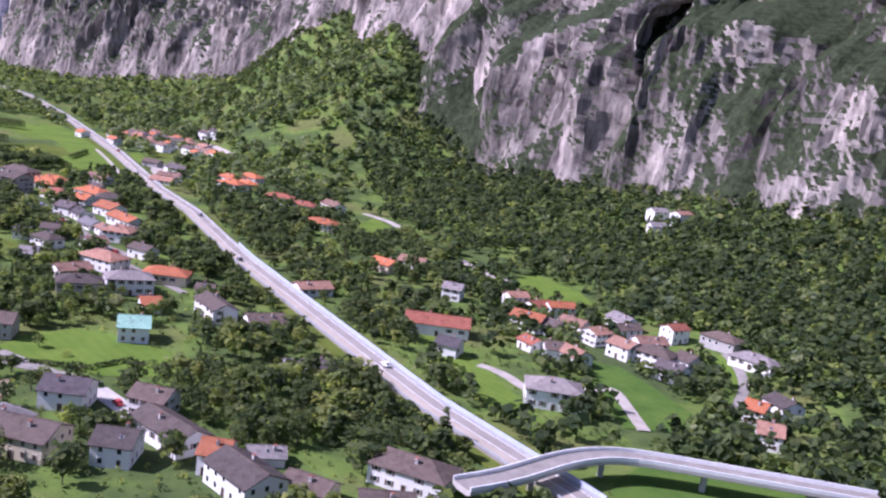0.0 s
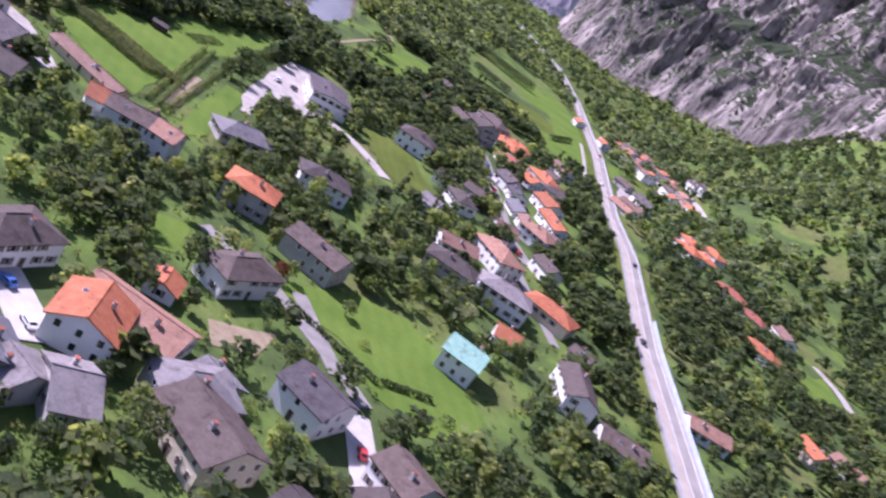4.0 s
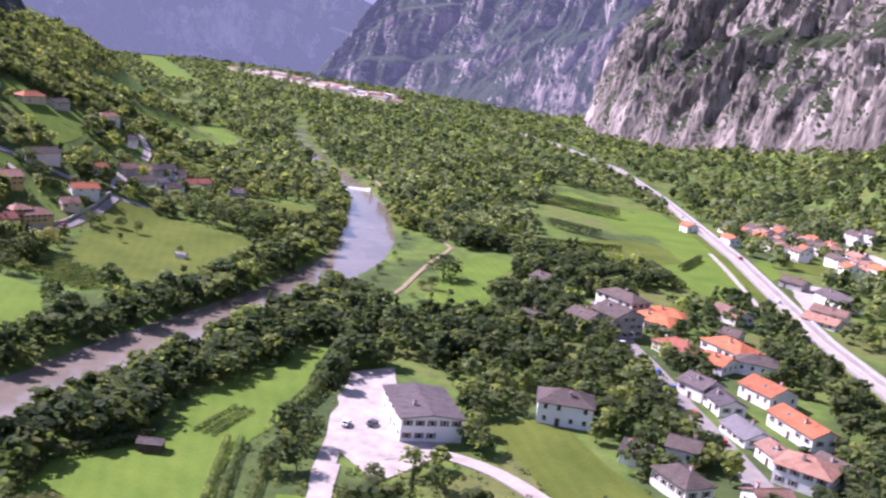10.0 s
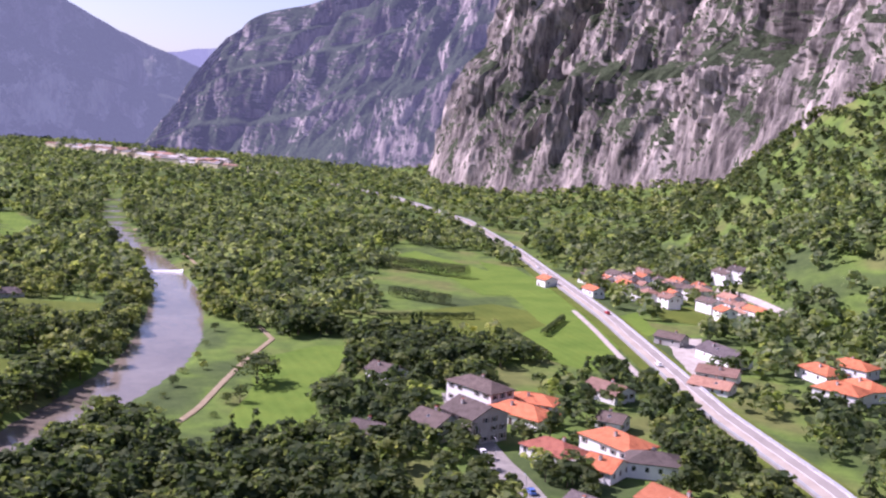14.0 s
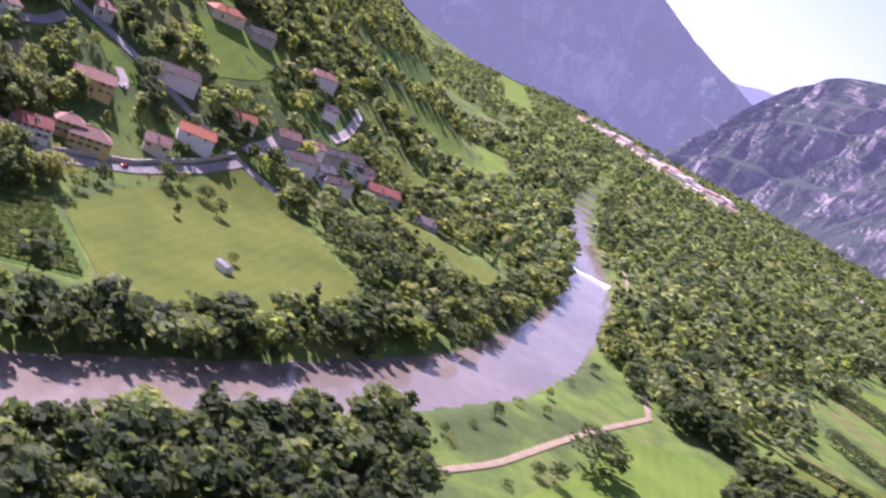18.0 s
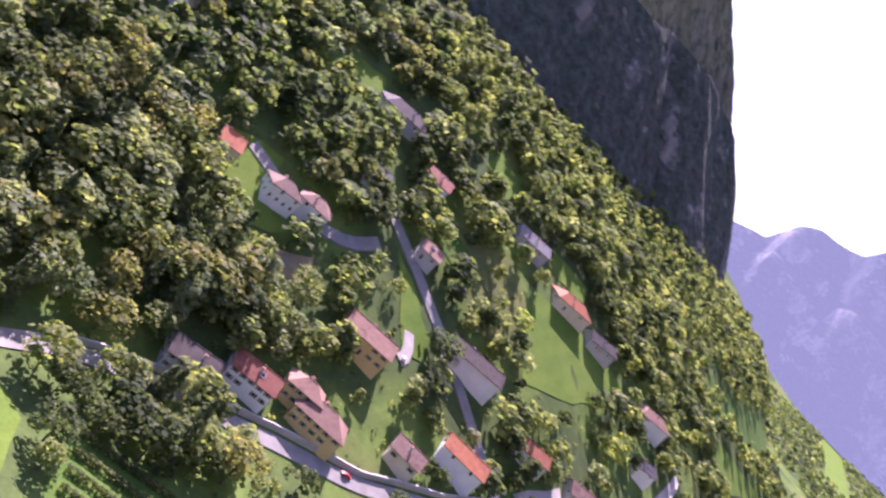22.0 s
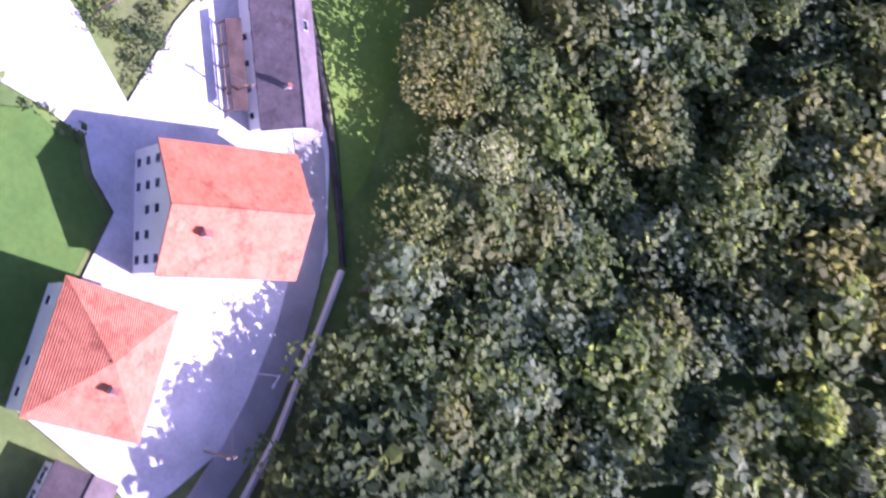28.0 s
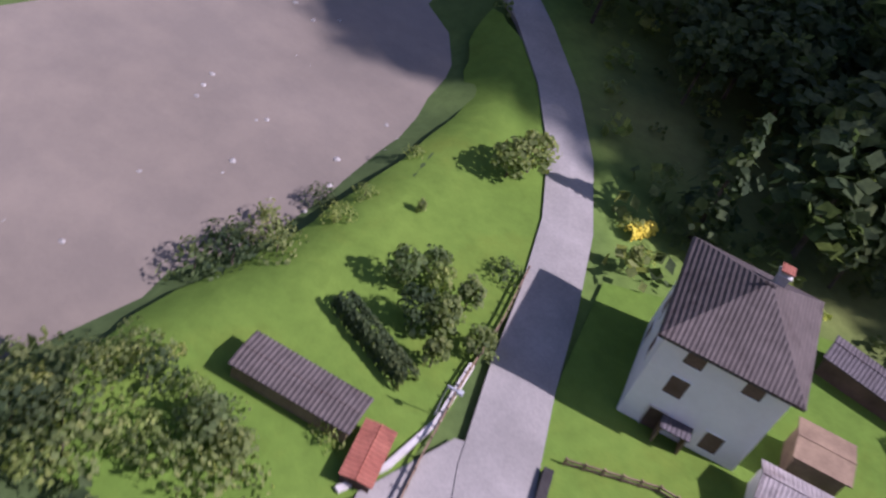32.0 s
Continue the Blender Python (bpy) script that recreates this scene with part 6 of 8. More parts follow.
def bridge(name, pts, z, half, label):
    KEEP_LINES.extend(((*a, half + 1), (*b, half + 1)) for a, b in zip(pts, pts[1:]))
    P = [Vector((x, y, 0)) for x, y in pts]
    dense = []
    for a, b in zip(P, P[1:]):
        dense += [a.lerp(b, k / 5) for k in range(5)]
    dense.append(P[-1])
    for _ in range(6):
        dense = [dense[0]] + [(a + 2 * b + c) / 4 for a, b, c in zip(dense, dense[1:], dense[2:])] + [dense[-1]]
    top = tagged(empty(name, Matrix.Identity(4)), label, "bridge")

    def sweep(pname, section, mat, plabel=""):
        vs, fs = [], []
        m = len(section)
        for i, p in enumerate(dense):
            d = (dense[min(i + 1, len(dense) - 1)] - dense[max(i - 1, 0)]).normalized()
            nx, ny = -d.y, d.x
            vs += [(p.x + nx * s, p.y + ny * s, z + h) for s, h in section]
        for i in range(len(dense) - 1):
            fs += [(i * m + k, i * m + (k + 1) % m, (i + 1) * m + (k + 1) % m, (i + 1) * m + k) for k in range(m)]
        fs += [tuple(range(m))[::-1], tuple(range(len(vs) - m, len(vs)))]
        ob = link_mesh(pname, vs, fs, mat, parent=top)
        if plabel:
            tagged(ob, plabel)
    sweep("deck", [(-half, 0), (half, 0), (half, -0.9), (half * 0.6, -1.5), (-half * 0.6, -1.5), (-half, -0.9)], MAT_CONCRETE)
    sweep("roadway", [(-half + 0.5, 0.06), (half - 0.5, 0.06), (half - 0.5, 0.01), (-half + 0.5, 0.01)], MAT_ROAD, "grey asphalt roadway")
    for s in (-1, 1):
        sweep("parapet", [(s * half, 0), (s * half, 1.0), (s * (half - 0.3), 1.0), (s * (half - 0.3), 0)], MAT_WHITE, "pale concrete parapet")
    for x, y in ((27, 221), (46, 237), (72, 236), (98, 233)):
        part("pier", box_bm(x - 0.7, y - 0.7, gz(x, y) - 1, x + 0.7, y + 0.7, z - 1.4, 0.1), MAT_CONCRETE, top)
    return top


bridge("road_bridge", OVERPASS, 6.3, 3.4, "pale concrete road bridge curving over the motorway")


# motorway barriers, markings, lamp posts and cars
def along(pts, off, s0, s1, step):
    """Points every step metres along a line, off to its left, with heading."""
    out, run = [], 0.0
    nxt = s0
    for (ax, ay), (bx, by) in zip(pts, pts[1:]):
        l = math.hypot(bx - ax, by - ay)
        while nxt <= run + l and nxt <= s1:
            u = (nxt - run) / l
            nx, ny = -(by - ay) / l, (bx - ax) / l
            out.append((ax + (bx - ax) * u + nx * off, ay + (by - ay) * u + ny * off, math.degrees(math.atan2(by - ay, bx - ax))))
            nxt += step
        run += l
    return out


def swept(name, pts, section, z, mat, parent=None):
    vs, fs = [], []
    m = len(section)
    for x, y, a in pts:
        nx, ny = -math.sin(radians(a)), math.cos(radians(a))
        vs += [(x + nx * s, y + ny * s, gz(x, y) + z + h) for s, h in section]
    for i in range(len(pts) - 1):
        fs += [(i * m + k, i * m + (k + 1) % m, (i + 1) * m + (k + 1) % m, (i + 1) * m + k) for k in range(m)]
    return link_mesh(name, vs, fs, mat, parent=parent)


tagged(swept("carriageway", along(MOTORWAY, 2.15, 2, 1300, 8), [(-1.75, -0.1), (-1.75, 0.0), (1.75, 0.0), (1.75, -0.1)], 1.67, MAT_PALE_ROAD), "worn beige concrete carriageway of the motorway", "road", kind="structure")
for off in (-4.5, 4.5):
    tagged(swept("guard_rail", along(MOTORWAY, off, 10, 1400, 8), [(-0.12, 0), (-0.12, 0.8), (0.12, 0.8), (0.12, 0)], 1.6, MAT_METAL), "long galvanised steel guard rail beside the motorway", "guard rail")
tagged(swept("noise_barrier", along(MOTORWAY, -5.1, 60, 330, 6), [(-0.15, 0), (-0.12, 1.9), (0.12, 1.9), (0.15, 0)], 1.5, MAT_BARRIER), "pale blue noise barrier along the motorway", "noise barrier")
for off in (-3.9, 0.0, 3.9):
    tagged(swept("road_marking", along(MOTORWAY, off, 5, 900, 8), [(-0.09, 0), (-0.09, 0.03), (0.09, 0.03), (0.09, 0)], 1.68, MAT_WHITE), "white painted line on the motorway", "road marking", kind="structure")


def car(mat, label):
    top = tagged(empty("car", Matrix.Identity(4)), label, "car")
    section = [(-2.1, 0.3), (2.1, 0.3), (2.15, 0.75), (1.2, 0.92), (0.6, 1.42), (-1.2, 1.45), (-1.85, 0.98), (-2.15, 0.9)]
    bm = prism_bm([(y, z) for y, z in section], -0.85, 0.85)
    bmesh.ops.bevel(bm, geom=bm.edges[:], offset=0.08, segments=1, affect="EDGES")
    part("body", bm, mat, top)
    part("windscreen", poly_bm([(-0.72, 1.17, 0.98), (0.72, 1.17, 0.98), (0.66, 0.68, 1.4), (-0.66, 0.68, 1.4)], [(0, 1, 2, 3)]), MAT_GLASS, top, "dark glass windscreen", Matrix.Translation((0, 0.03, 0.02)))
    part("rear_window", poly_bm([(-0.7, -1.8, 1.02), (0.7, -1.8, 1.02), (0.66, -1.28, 1.42), (-0.66, -1.28, 1.42)], [(3, 2, 1, 0)]), MAT_GLASS, top, "dark rear window", Matrix.Translation((0, -0.04, 0.03)))
    for q in (-1, 1):
        part("side_window", box_bm(q * 0.86 - 0.01, -1.2, 0.98, q * 0.86 + 0.01, 0.6, 1.32), MAT_GLASS, top)
        for y in (-1.3, 1.3):
            bm = bmesh.new()
            bmesh.ops.create_cone(bm, cap_ends=True, segments=12, radius1=0.32, radius2=0.32, depth=0.2, matrix=Matrix.Translation((q * 0.8, y, 0.32)) @ pose(0, 0, 0, 0, 90, 0))
            part("wheel", bm, MAT_TYRE, top)
    return top


CARS = [car(MAT_WHITE, "white parked family car with dark windows"), car(MAT_CAR_DARK, "dark grey car with dark windows"), car(MAT_CAR_RED, "red compact car with dark windows"), car(MAT_CAR_BLUE, "blue hatchback car with dark windows")]
car_spots = [(x, y, a - 90, 1.66, 1.0) for off, s0 in ((-2.0, 160), (2.0, 300)) for x, y, a in along(MOTORWAY, off, s0, 900, 240)]
car_spots += [(x, y, a, 0.35, 0.9) for x, y, a in ((-205, 480, 40), (-183, 452, 40), (-170, 437, 35), (-150, 411, 30), (-226, 500, 42), (-118, 194, 80), (-128, 196, 100), (-79, 238, 45), (-71, 229, 30), (-236, 375, 10), (-232, 381, 60), (-240, 370, 20), (-196, 469, 40), (-140, 403, 50))]
car_spots += [(x, y, a, 0.2, 0.6) for x, y, a in ((-443, 437, 20), (-479, 490, 60), (-484, 496, 60), (-480, 441, 80), (-357.5, 252.4, 20))]
for i, (x, y, a, up, k) in enumerate(car_spots):
    m = Matrix.Translation((x, y, gz(x, y) + up)) @ pose(0, 0, 0, 0, 0, a) @ Matrix.Diagonal((k, k, k, 1))
    if i < 4:
        CARS[i].matrix_basis = m
    else:
        copy_thing(CARS[(i * 7 + i // 3) % 4], Matrix.Identity(4)).matrix_basis = m

# far town up the valley: pale sheds and blocks
field("meadow", [(-1660, 1660), (-1400, 1560), (-1080, 1440), (-1040, 1500), (-1120, 1580), (-1660, 1800), (-1720, 1740)], MAT_FIELD, "meadows and pale ground round the far town", 0.5, "meadow", 40.0)
ribbon("lane", [(x, y, 7.0) for x, y in ((-1000, 1480), (-1100, 1500), (-1360, 1600), (-1600, 1700), (-1690, 1800))], MAT_GRAVEL, 1.0, "pale road through the far town", "road")
for i in range(80):
    u = rng.random()
    x, y = -1640 + 560 * u + rng.uniform(-30, 30), 1750 - 225 * u + rng.uniform(-45, 45)
    top = tagged(empty("town_building", pose(x, y, gz(x, y), 0, 0, rng.uniform(-40, 0))), "pale distant town building with a low roof", "building", "buildings of the far town")
    L, W, H = rng.uniform(16, 46), rng.uniform(10, 18), rng.uniform(5, 10)
    part("wall", box_bm(-L / 2, -W / 2, -2, L / 2, W / 2, H), MAT_PLASTER_CREAM, top)
    part("roof", roof_bm("gable", L, W, H, 1.6, 0.5, 0.4), rng.choice((MAT_PLASTER_GREY, MAT_ROOF_GREY, MAT_ROOF_PINK)), top)
    KEEP_DISCS.append((x, y, L / 2 + 4))

# foaming weir across the river
tagged(swept("weir", [(-484 - 3.6 * k, 690 - 2.6 * k + 1.2 * math.sin(k), 216) for k in range(7)], [(-1.4, 0), (-0.7, 1.35), (0.7, 1.25), (2.4, 0)], 0.55, MAT_FOAM), "white foaming weir across the river", "weir")

KEEP_POLYS.append([(-344, 612), (-336, 655), (-385, 715), (-420, 850), (-398, 890), (-296, 769), (-264, 712), (-220, 617), (-240, 612), (-274, 640), (-300, 620)])

# ---- trees ----
def quads_mesh(name, Q, ids, mats):
    """A mesh of loose quads Q (n, 4, 3)."""
    n = len(Q)
    me = bpy.data.meshes.new(name)
    me.vertices.add(n * 4)
    me.vertices.foreach_set("co", np.ascontiguousarray(Q, dtype=np.float32).ravel())
    me.loops.add(n * 4)
    me.loops.foreach_set("vertex_index", np.arange(n * 4, dtype=np.int32))
    me.polygons.add(n)
    me.polygons.foreach_set("loop_start", np.arange(0, n * 4, 4, dtype=np.int32))
    for m in mats:
        me.materials.append(m)
    if ids is not None:
        me.polygons.foreach_set("material_index", np.asarray(ids, np.int32))
    me.update(calc_edges=True)
    return me


def leaf_quads(P, N, size, r):
    """Bent leaf clumps: a quad at each point P facing about N."""
    n = len(P)
    N = N / np.linalg.norm(N, axis=1, keepdims=True)
    h = r.normal(size=(n, 3))
    u = np.cross(N, h)
    u /= np.linalg.norm(u, axis=1, keepdims=True)
    v = np.cross(N, u)
    s = size * r.uniform(0.6, 1.3, (n, 1))
    s2 = s * r.uniform(0.6, 1.0, (n, 1))
    bend = N * s * r.uniform(0.15, 0.5, (n, 1))
    return np.stack([P + u * s, P + v * s2 + bend * 0.4, P - u * s, P - v * s2 - bend], 1)


def broadleaf(seed, count, leaf, slim=1.0, many=11):
    """A crown of height 1 from the ground: lobes covered with leaf clumps, uneven, with gaps."""
    r = np.random.default_rng(seed)
    stray = 0.34 if many > 9 else 0.24
    lobes = []
    for k in range(many):
        a = k * 2.4 + r.uniform(-0.4, 0.4)
        h = 0.34 + 0.5 * (k / (many - 1)) ** 0.9
        d = (0.27 * slim) * math.sin(min(1, (1.06 - h) / 0.55) * math.pi / 2) * r.uniform(0.5, 1.1) * (0 if k == many - 1 else 1)
        lobes.append((d * math.cos(a), d * math.sin(a), h, r.uniform(0.13, 0.2) * (0.85 if k > many * 0.7 else 1) * (11 / many) ** 0.33))
    lobes = np.array(lobes)
    pick = r.integers(0, len(lobes), count)
    N = r.normal(size=(count, 3))
    N[:, 2] = N[:, 2] * 0.9 + 0.25
    N /= np.linalg.norm(N, axis=1, keepdims=True)
    rad = lobes[pick, 3:4] * r.uniform(0.78, 1.1, (count, 1))
    P = lobes[pick, :3] + N * rad * np.array([slim, slim, 0.8])
    return leaf_quads(P, N + r.normal(size=(count, 3)) * stray + np.array([0, 0, 0.3]), leaf, r)


def conifer(seed, count, leaf):
    r = np.random.default_rng(seed)
    h = r.uniform(0, 1, count) ** 1.4
    tier = 0.85 + 0.25 * np.sin(h * 40)
    a = r.uniform(0, 2 * np.pi, count)
    d = 0.2 * (1 - h) * tier * r.uniform(0.65, 1.05, count) + 0.01
    P = np.stack([d * np.cos(a), d * np.sin(a), 0.08 + 0.92 * h - 0.1 * d], 1)
    N = np.stack([np.cos(a), np.sin(a), np.full(count, 0.7)], 1) + r.normal(size=(count, 3)) * 0.3
    return leaf_quads(P, N, leaf, r)


def trunk_quads(h, r0, r1, sides=5, lean=(0, 0)):
    out = []
    for k in range(sides):
        a, b = 2 * math.pi * k / sides, 2 * math.pi * (k + 1) / sides
        out.append([(r0 * math.cos(a), r0 * math.sin(a), -0.05), (r0 * math.cos(b), r0 * math.sin(b), -0.05),
                    (r1 * math.cos(b) + lean[0], r1 * math.sin(b) + lean[1], h), (r1 * math.cos(a) + lean[0], r1 * math.sin(a) + lean[1], h)])
    return np.array(out)


LOD = {-2: (2800, 0.0155, 26), -1: (850, 0.028, 22), 0: (400, 0.046, 17), 1: (110, 0.092, 10), 2: (30, 0.155, 6), 3: (12, 0.24, 5)}
CROWNS = {}
for lod, (n, leaf, lobes) in LOD.items():
    CROWNS[lod] = [broadleaf(20 + k, n, leaf, (1.0, 1.2, 0.85, 1.1, 0.7)[k], lobes) for k in range(5)] + [conifer(40, int(n * 0.8), leaf * 0.8)]
BUSHES = [broadleaf(60 + k, 260, 0.05, 1.5) * np.array([1, 1, 1.0]) - np.array([0, 0, 0.18]) for k in range(3)]
TRUNK = trunk_quads(0.5, 0.022, 0.012)


WOODS = [[(-276, 439), (-287, 468), (-268, 492), (-232, 472), (-215, 459), (-205, 425), (-222, 398), (-251, 424)],
         [(-297, 383), (-327, 435), (-316, 470), (-304, 455), (-284, 420), (-280, 367), (-262, 274), (-272, 268), (-290, 330)]]


def in_polys(x, y, polys=KEEP_POLYS):
    hit = np.zeros(x.shape, bool)
    for c in polys:
        a = np.array(c, float)
        near = (x > a[:, 0].min()) & (x < a[:, 0].max()) & (y > a[:, 1].min()) & (y < a[:, 1].max())
        if not near.any():
            continue
        s = np.zeros(x.shape, bool)
        for (ax, ay), (bx, by) in zip(a, np.roll(a, -1, 0)):
            if ay == by:
                continue
            s ^= ((ay > y) != (by > y)) & (x < (bx - ax) * (y - ay) / (by - ay) + ax)
        hit |= s & near
    return hit


def line_gap(x, y):
    best = np.full(x.shape, 1e9)
    for (ax, ay, aw), (bx, by, bw) in KEEP_LINES:
        dx, dy = bx - ax, by - ay
        u = np.clip(((x - ax) * dx + (y - ay) * dy) / max(dx * dx + dy * dy, 1e-6), 0, 1)
        best = np.minimum(best, np.hypot(x - ax - u * dx, y - ay - u * dy) - aw)
    return best


def disc_gap(x, y):
    best = np.full(x.shape, 1e9)
    for a, b, r in KEEP_DISCS:
        best = np.minimum(best, np.hypot(x - a, y - b) - r)
    return best


def soft_noise(x, y, s, seed):
    return np.array([noise.noise(Vector((a / s, b / s, seed))) for a, b in zip(x, y)])


def density(x, y):
    """How thickly trees grow: wooded slopes, river banks, river woods, gardens."""
    dl, dr, g = lerp_x(LEFT_TOE, y) - x, x - lerp_x(RIGHT_TOE, y), river_gap(x, y)
    mx = np.interp(y, [p[1] for p in MOTORWAY], [p[0] for p in MOTORWAY])
    n = soft_noise(x, y, 38.0, 2.0)
    d = np.where(y > 560, 0.64 + 1.2 * n, 0.22 + 0.5 * n)
    garden = (x > -300) & (y < 545) & (x < mx)
    d = np.where(garden, 0.52 + 1.2 * n, d)
    d = np.where((x > mx) & (dr < 30), 0.58 + 1.0 * n, d)
    d = np.where(dr > 12, 0.98, d)
    west = (x < -395) & (y > np.where(x < -424, 412, 355)) & (y < 640)
    d = np.where(west, 0.56 + 1.1 * n, d)
    d = np.where((dl > np.where(y < 370, -6, 14)) & ~west, 0.98, d)
    d = np.where(west & (dl > 110), 0.9, d)
    bank = np.where((y > 255) & (x > -345) | (x > -290), 10.0, 3.0)
    d = np.where(in_polys(x, y, WOODS), 0.97, d)
    bank = np.where((y > 400) & (y < 640), 15.0, bank)
    d = np.where((g > 0.6) & (g < bank) & (y > 225), 0.94, d)
    wood = (y > 560) & (x < mx - 30) & (g > 0) & (g < 90) & (x > np.interp(y, [p[1] for p in RIVER], [p[0] for p in RIVER]))
    d = np.where(wood, 0.9, d)
    d = np.where((x < np.interp(y, [150, 200, 208, 214], [-354, -360, -367, -372])) & (y < 214), 0.97, d)
    edge = x - np.interp(y, [222, 230, 243, 255, 266, 272], [-384, -385, -388, -394, -397.5, -402])
    d = np.where((edge < 0) & (edge > -6) & (y > 238) & (y < 272), 0.35, d)
    for ax, ay, r in ((-40, 245, 20), (-33, 270, 20), (-50, 225, 18), (-215, 420, 16), (-195, 430, 16), (-180, 418, 14), (-60, 262, 14), (-195, 243, 17), (-172, 240, 18), (-150, 226, 15)):
        d = np.where(np.hypot(x - ax, y - ay) < r, 0.95, d)
    return d


def scatter(x0, x1, y0, y1, step, seed):
    r = np.random.default_rng(seed)
    X, Y = np.meshgrid(np.arange(x0, x1, step), np.arange(y0, y1, step))
    X = (X + r.uniform(-0.48, 0.48, X.shape) * step).ravel()
    Y = (Y + r.uniform(-0.48, 0.48, Y.shape) * step).ravel()
    return X, Y, r


def clear(X, Y, r):
    ok = (river_gap(X, Y) > 0.8)
    X, Y = X[ok], Y[ok]
    ok = r.uniform(size=X.shape) < density(X, Y)
    X, Y = X[ok], Y[ok]
    ok = ~(in_polys(X, Y) | in_polys(X + 2, Y) | in_polys(X - 2, Y) | in_polys(X, Y + 2) | in_polys(X, Y - 2))
    X, Y = X[ok], Y[ok]
    ok = (line_gap(X, Y) > 1.8) & (disc_gap(X, Y) > 0.8)
    return X[ok], Y[ok]


SPECIES = [MAT_LEAF, MAT_LEAF_YELLOW, MAT_LEAF_DARK, MAT_LEAF_GREY, MAT_BARK, MAT_LEAF_BROWN]


def plant(X, Y, lod, sizes, r, grey=0.0, dark=0.25, brown=0.0):
    """Quads and material indices of many trees."""
    Qs, ids = [], []
    for x, y in zip(X, Y):
        u = r.uniform()
        kind = 5 if u < 0.07 else r.integers(0, 5)
        h = r.uniform(*sizes)
        if kind == 5:
            h *= 1.25
        q = CROWNS[lod][kind]
        a = r.uniform(0, 6.28)
        ca, sa = math.cos(a) * h, math.sin(a) * h
        z = gz(x, y)
        b = np.empty_like(q)
        wide = r.uniform(1.15, 1.6)
        b[..., 0] = x + (q[..., 0] * ca - q[..., 1] * sa) * wide
        b[..., 1] = y + (q[..., 0] * sa + q[..., 1] * ca) * wide
        b[..., 2] = z + q[..., 2] * h
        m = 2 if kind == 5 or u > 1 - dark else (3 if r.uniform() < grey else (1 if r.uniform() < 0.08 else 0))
        if m in (0, 1) and r.uniform() < brown:
            m = 5
        Qs.append(b)
        ids.append(np.full(len(b), m))
        if lod < 2:
            Qs.append(TRUNK * h + np.array([x, y, z]))
            ids.append(np.full(len(TRUNK), 4))
    return np.concatenate(Qs), np.concatenate(ids)


def forest(name, x0, x1, y0, y1, step, lod, sizes, seed, label, grey=0.0, dark=0.25, where=None, brown=0.0):
    X, Y, r = scatter(x0, x1, y0, y1, step, seed)
    X, Y = clear(X, Y, r)
    if where is not None:
        ok = where(X, Y)
        X, Y = X[ok], Y[ok]
    if len(X) == 0:
        return None
    Q, ids = plant(X, Y, lod, sizes, r, grey, dark, brown)
    return tagged(new(name, quads_mesh(name, Q, ids, SPECIES)), label, "trees", kind="stuff")


forest("forest", -403, -372, 222, 300, 4.6, -2, (7, 10.5), 27, "tall deciduous trees at the edge of the wood", 0.3, 0.06, brown=0.3)
forest("forest", -432, -403, 222, 300, 4.6, -1, (8, 12), 17, "dense deciduous wood above the meadow", 0.3, 0.06, brown=0.3)
forest("forest", -475, -432, 222, 300, 4.8, 0, (7.0, 11.0), 18, "dense deciduous wood on the slope", 0.3, 0.1, brown=0.3)
forest("forest", -475, -372, 300, 415, 4.8, 0, (7.0, 11.5), 1, "dense deciduous wood on the west slope", 0.22, 0.15, brown=0.3)
# this wood and the spur's have shade put in as mostly dark leaves
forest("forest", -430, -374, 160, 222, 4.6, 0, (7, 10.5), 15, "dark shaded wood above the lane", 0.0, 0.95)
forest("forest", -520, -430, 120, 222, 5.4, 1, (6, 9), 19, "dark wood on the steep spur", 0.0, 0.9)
forest("forest", -600, -475, 200, 415, 5.6, 1, (6, 9), 12, "dense wood higher on the west slope", 0.2, 0.2, brown=0.3)
# dark leaves stand in for shade on this slope too
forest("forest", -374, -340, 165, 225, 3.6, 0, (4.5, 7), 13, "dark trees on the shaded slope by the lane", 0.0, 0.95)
forest("forest", -640, -372, 415, 640, 5.4, 1, (4.5, 9), 2, "trees among the houses of the west village", 0.12, 0.35)
forest("forest", -372, -340, 242, 300, 4.4, 0, (2.0, 3.6), 14, "small trees and shrubs by the river", 0.1, 0.3)
forest("forest", -356, -341, 236, 285, 2.5, 0, (2.0, 4.0), 24, "bushy young trees between the houses and the river", 0.15, 0.25)
forest("forest", -372, -250, 300, 620, 4.8, 1, (6, 10), 3, "trees lining the river banks", 0.1, 0.75)
forest("forest", -860, -640, 300, 800, 7.0, 2, (5, 8), 4, "woods on the western mountainside", 0.05, 0.45)
forest("forest", -900, -60, 640, 1000, 8.0, 2, (6.5, 11), 5, "grey willow woods between the river and the motorway", 0.5, 0.3, lambda x, y: ~((x < -640) & (y < 800)))
forest("forest", -560, -250, 620, 640, 7.5, 2, (5, 9), 6, "willow wood by the river", 0.5, 0.2)
forest("forest", -250, 230, 545, 640, 6.2, 2, (5, 8.5), 7, "wood below the cliffs", 0.06, 0.62)
forest("forest", 0, 340, 150, 545, 5.8, 2, (5.5, 9), 8, "scrubby wood on the eastern slope", 0.06, 0.68)
forest("forest", -250, 0, 360, 545, 5.8, 1, (4.5, 9), 9, "garden trees of the village", 0.08, 0.7)
forest("forest", -2000, -250, 1000, 2000, 12.5, 3, (7, 11), 10, "patchwork of woods up the valley", 0.3, 0.3)
forest("forest", -320, 0, 1000, 1320, 9.0, 2, (6, 10), 16, "woods on the talus below the cliffs", 0.04, 0.95)
forest("forest", -60, 180, 640, 1000, 6.5, 2, (5.5, 9.5), 11, "woods at the foot of the cliffs", 0.04, 0.8)


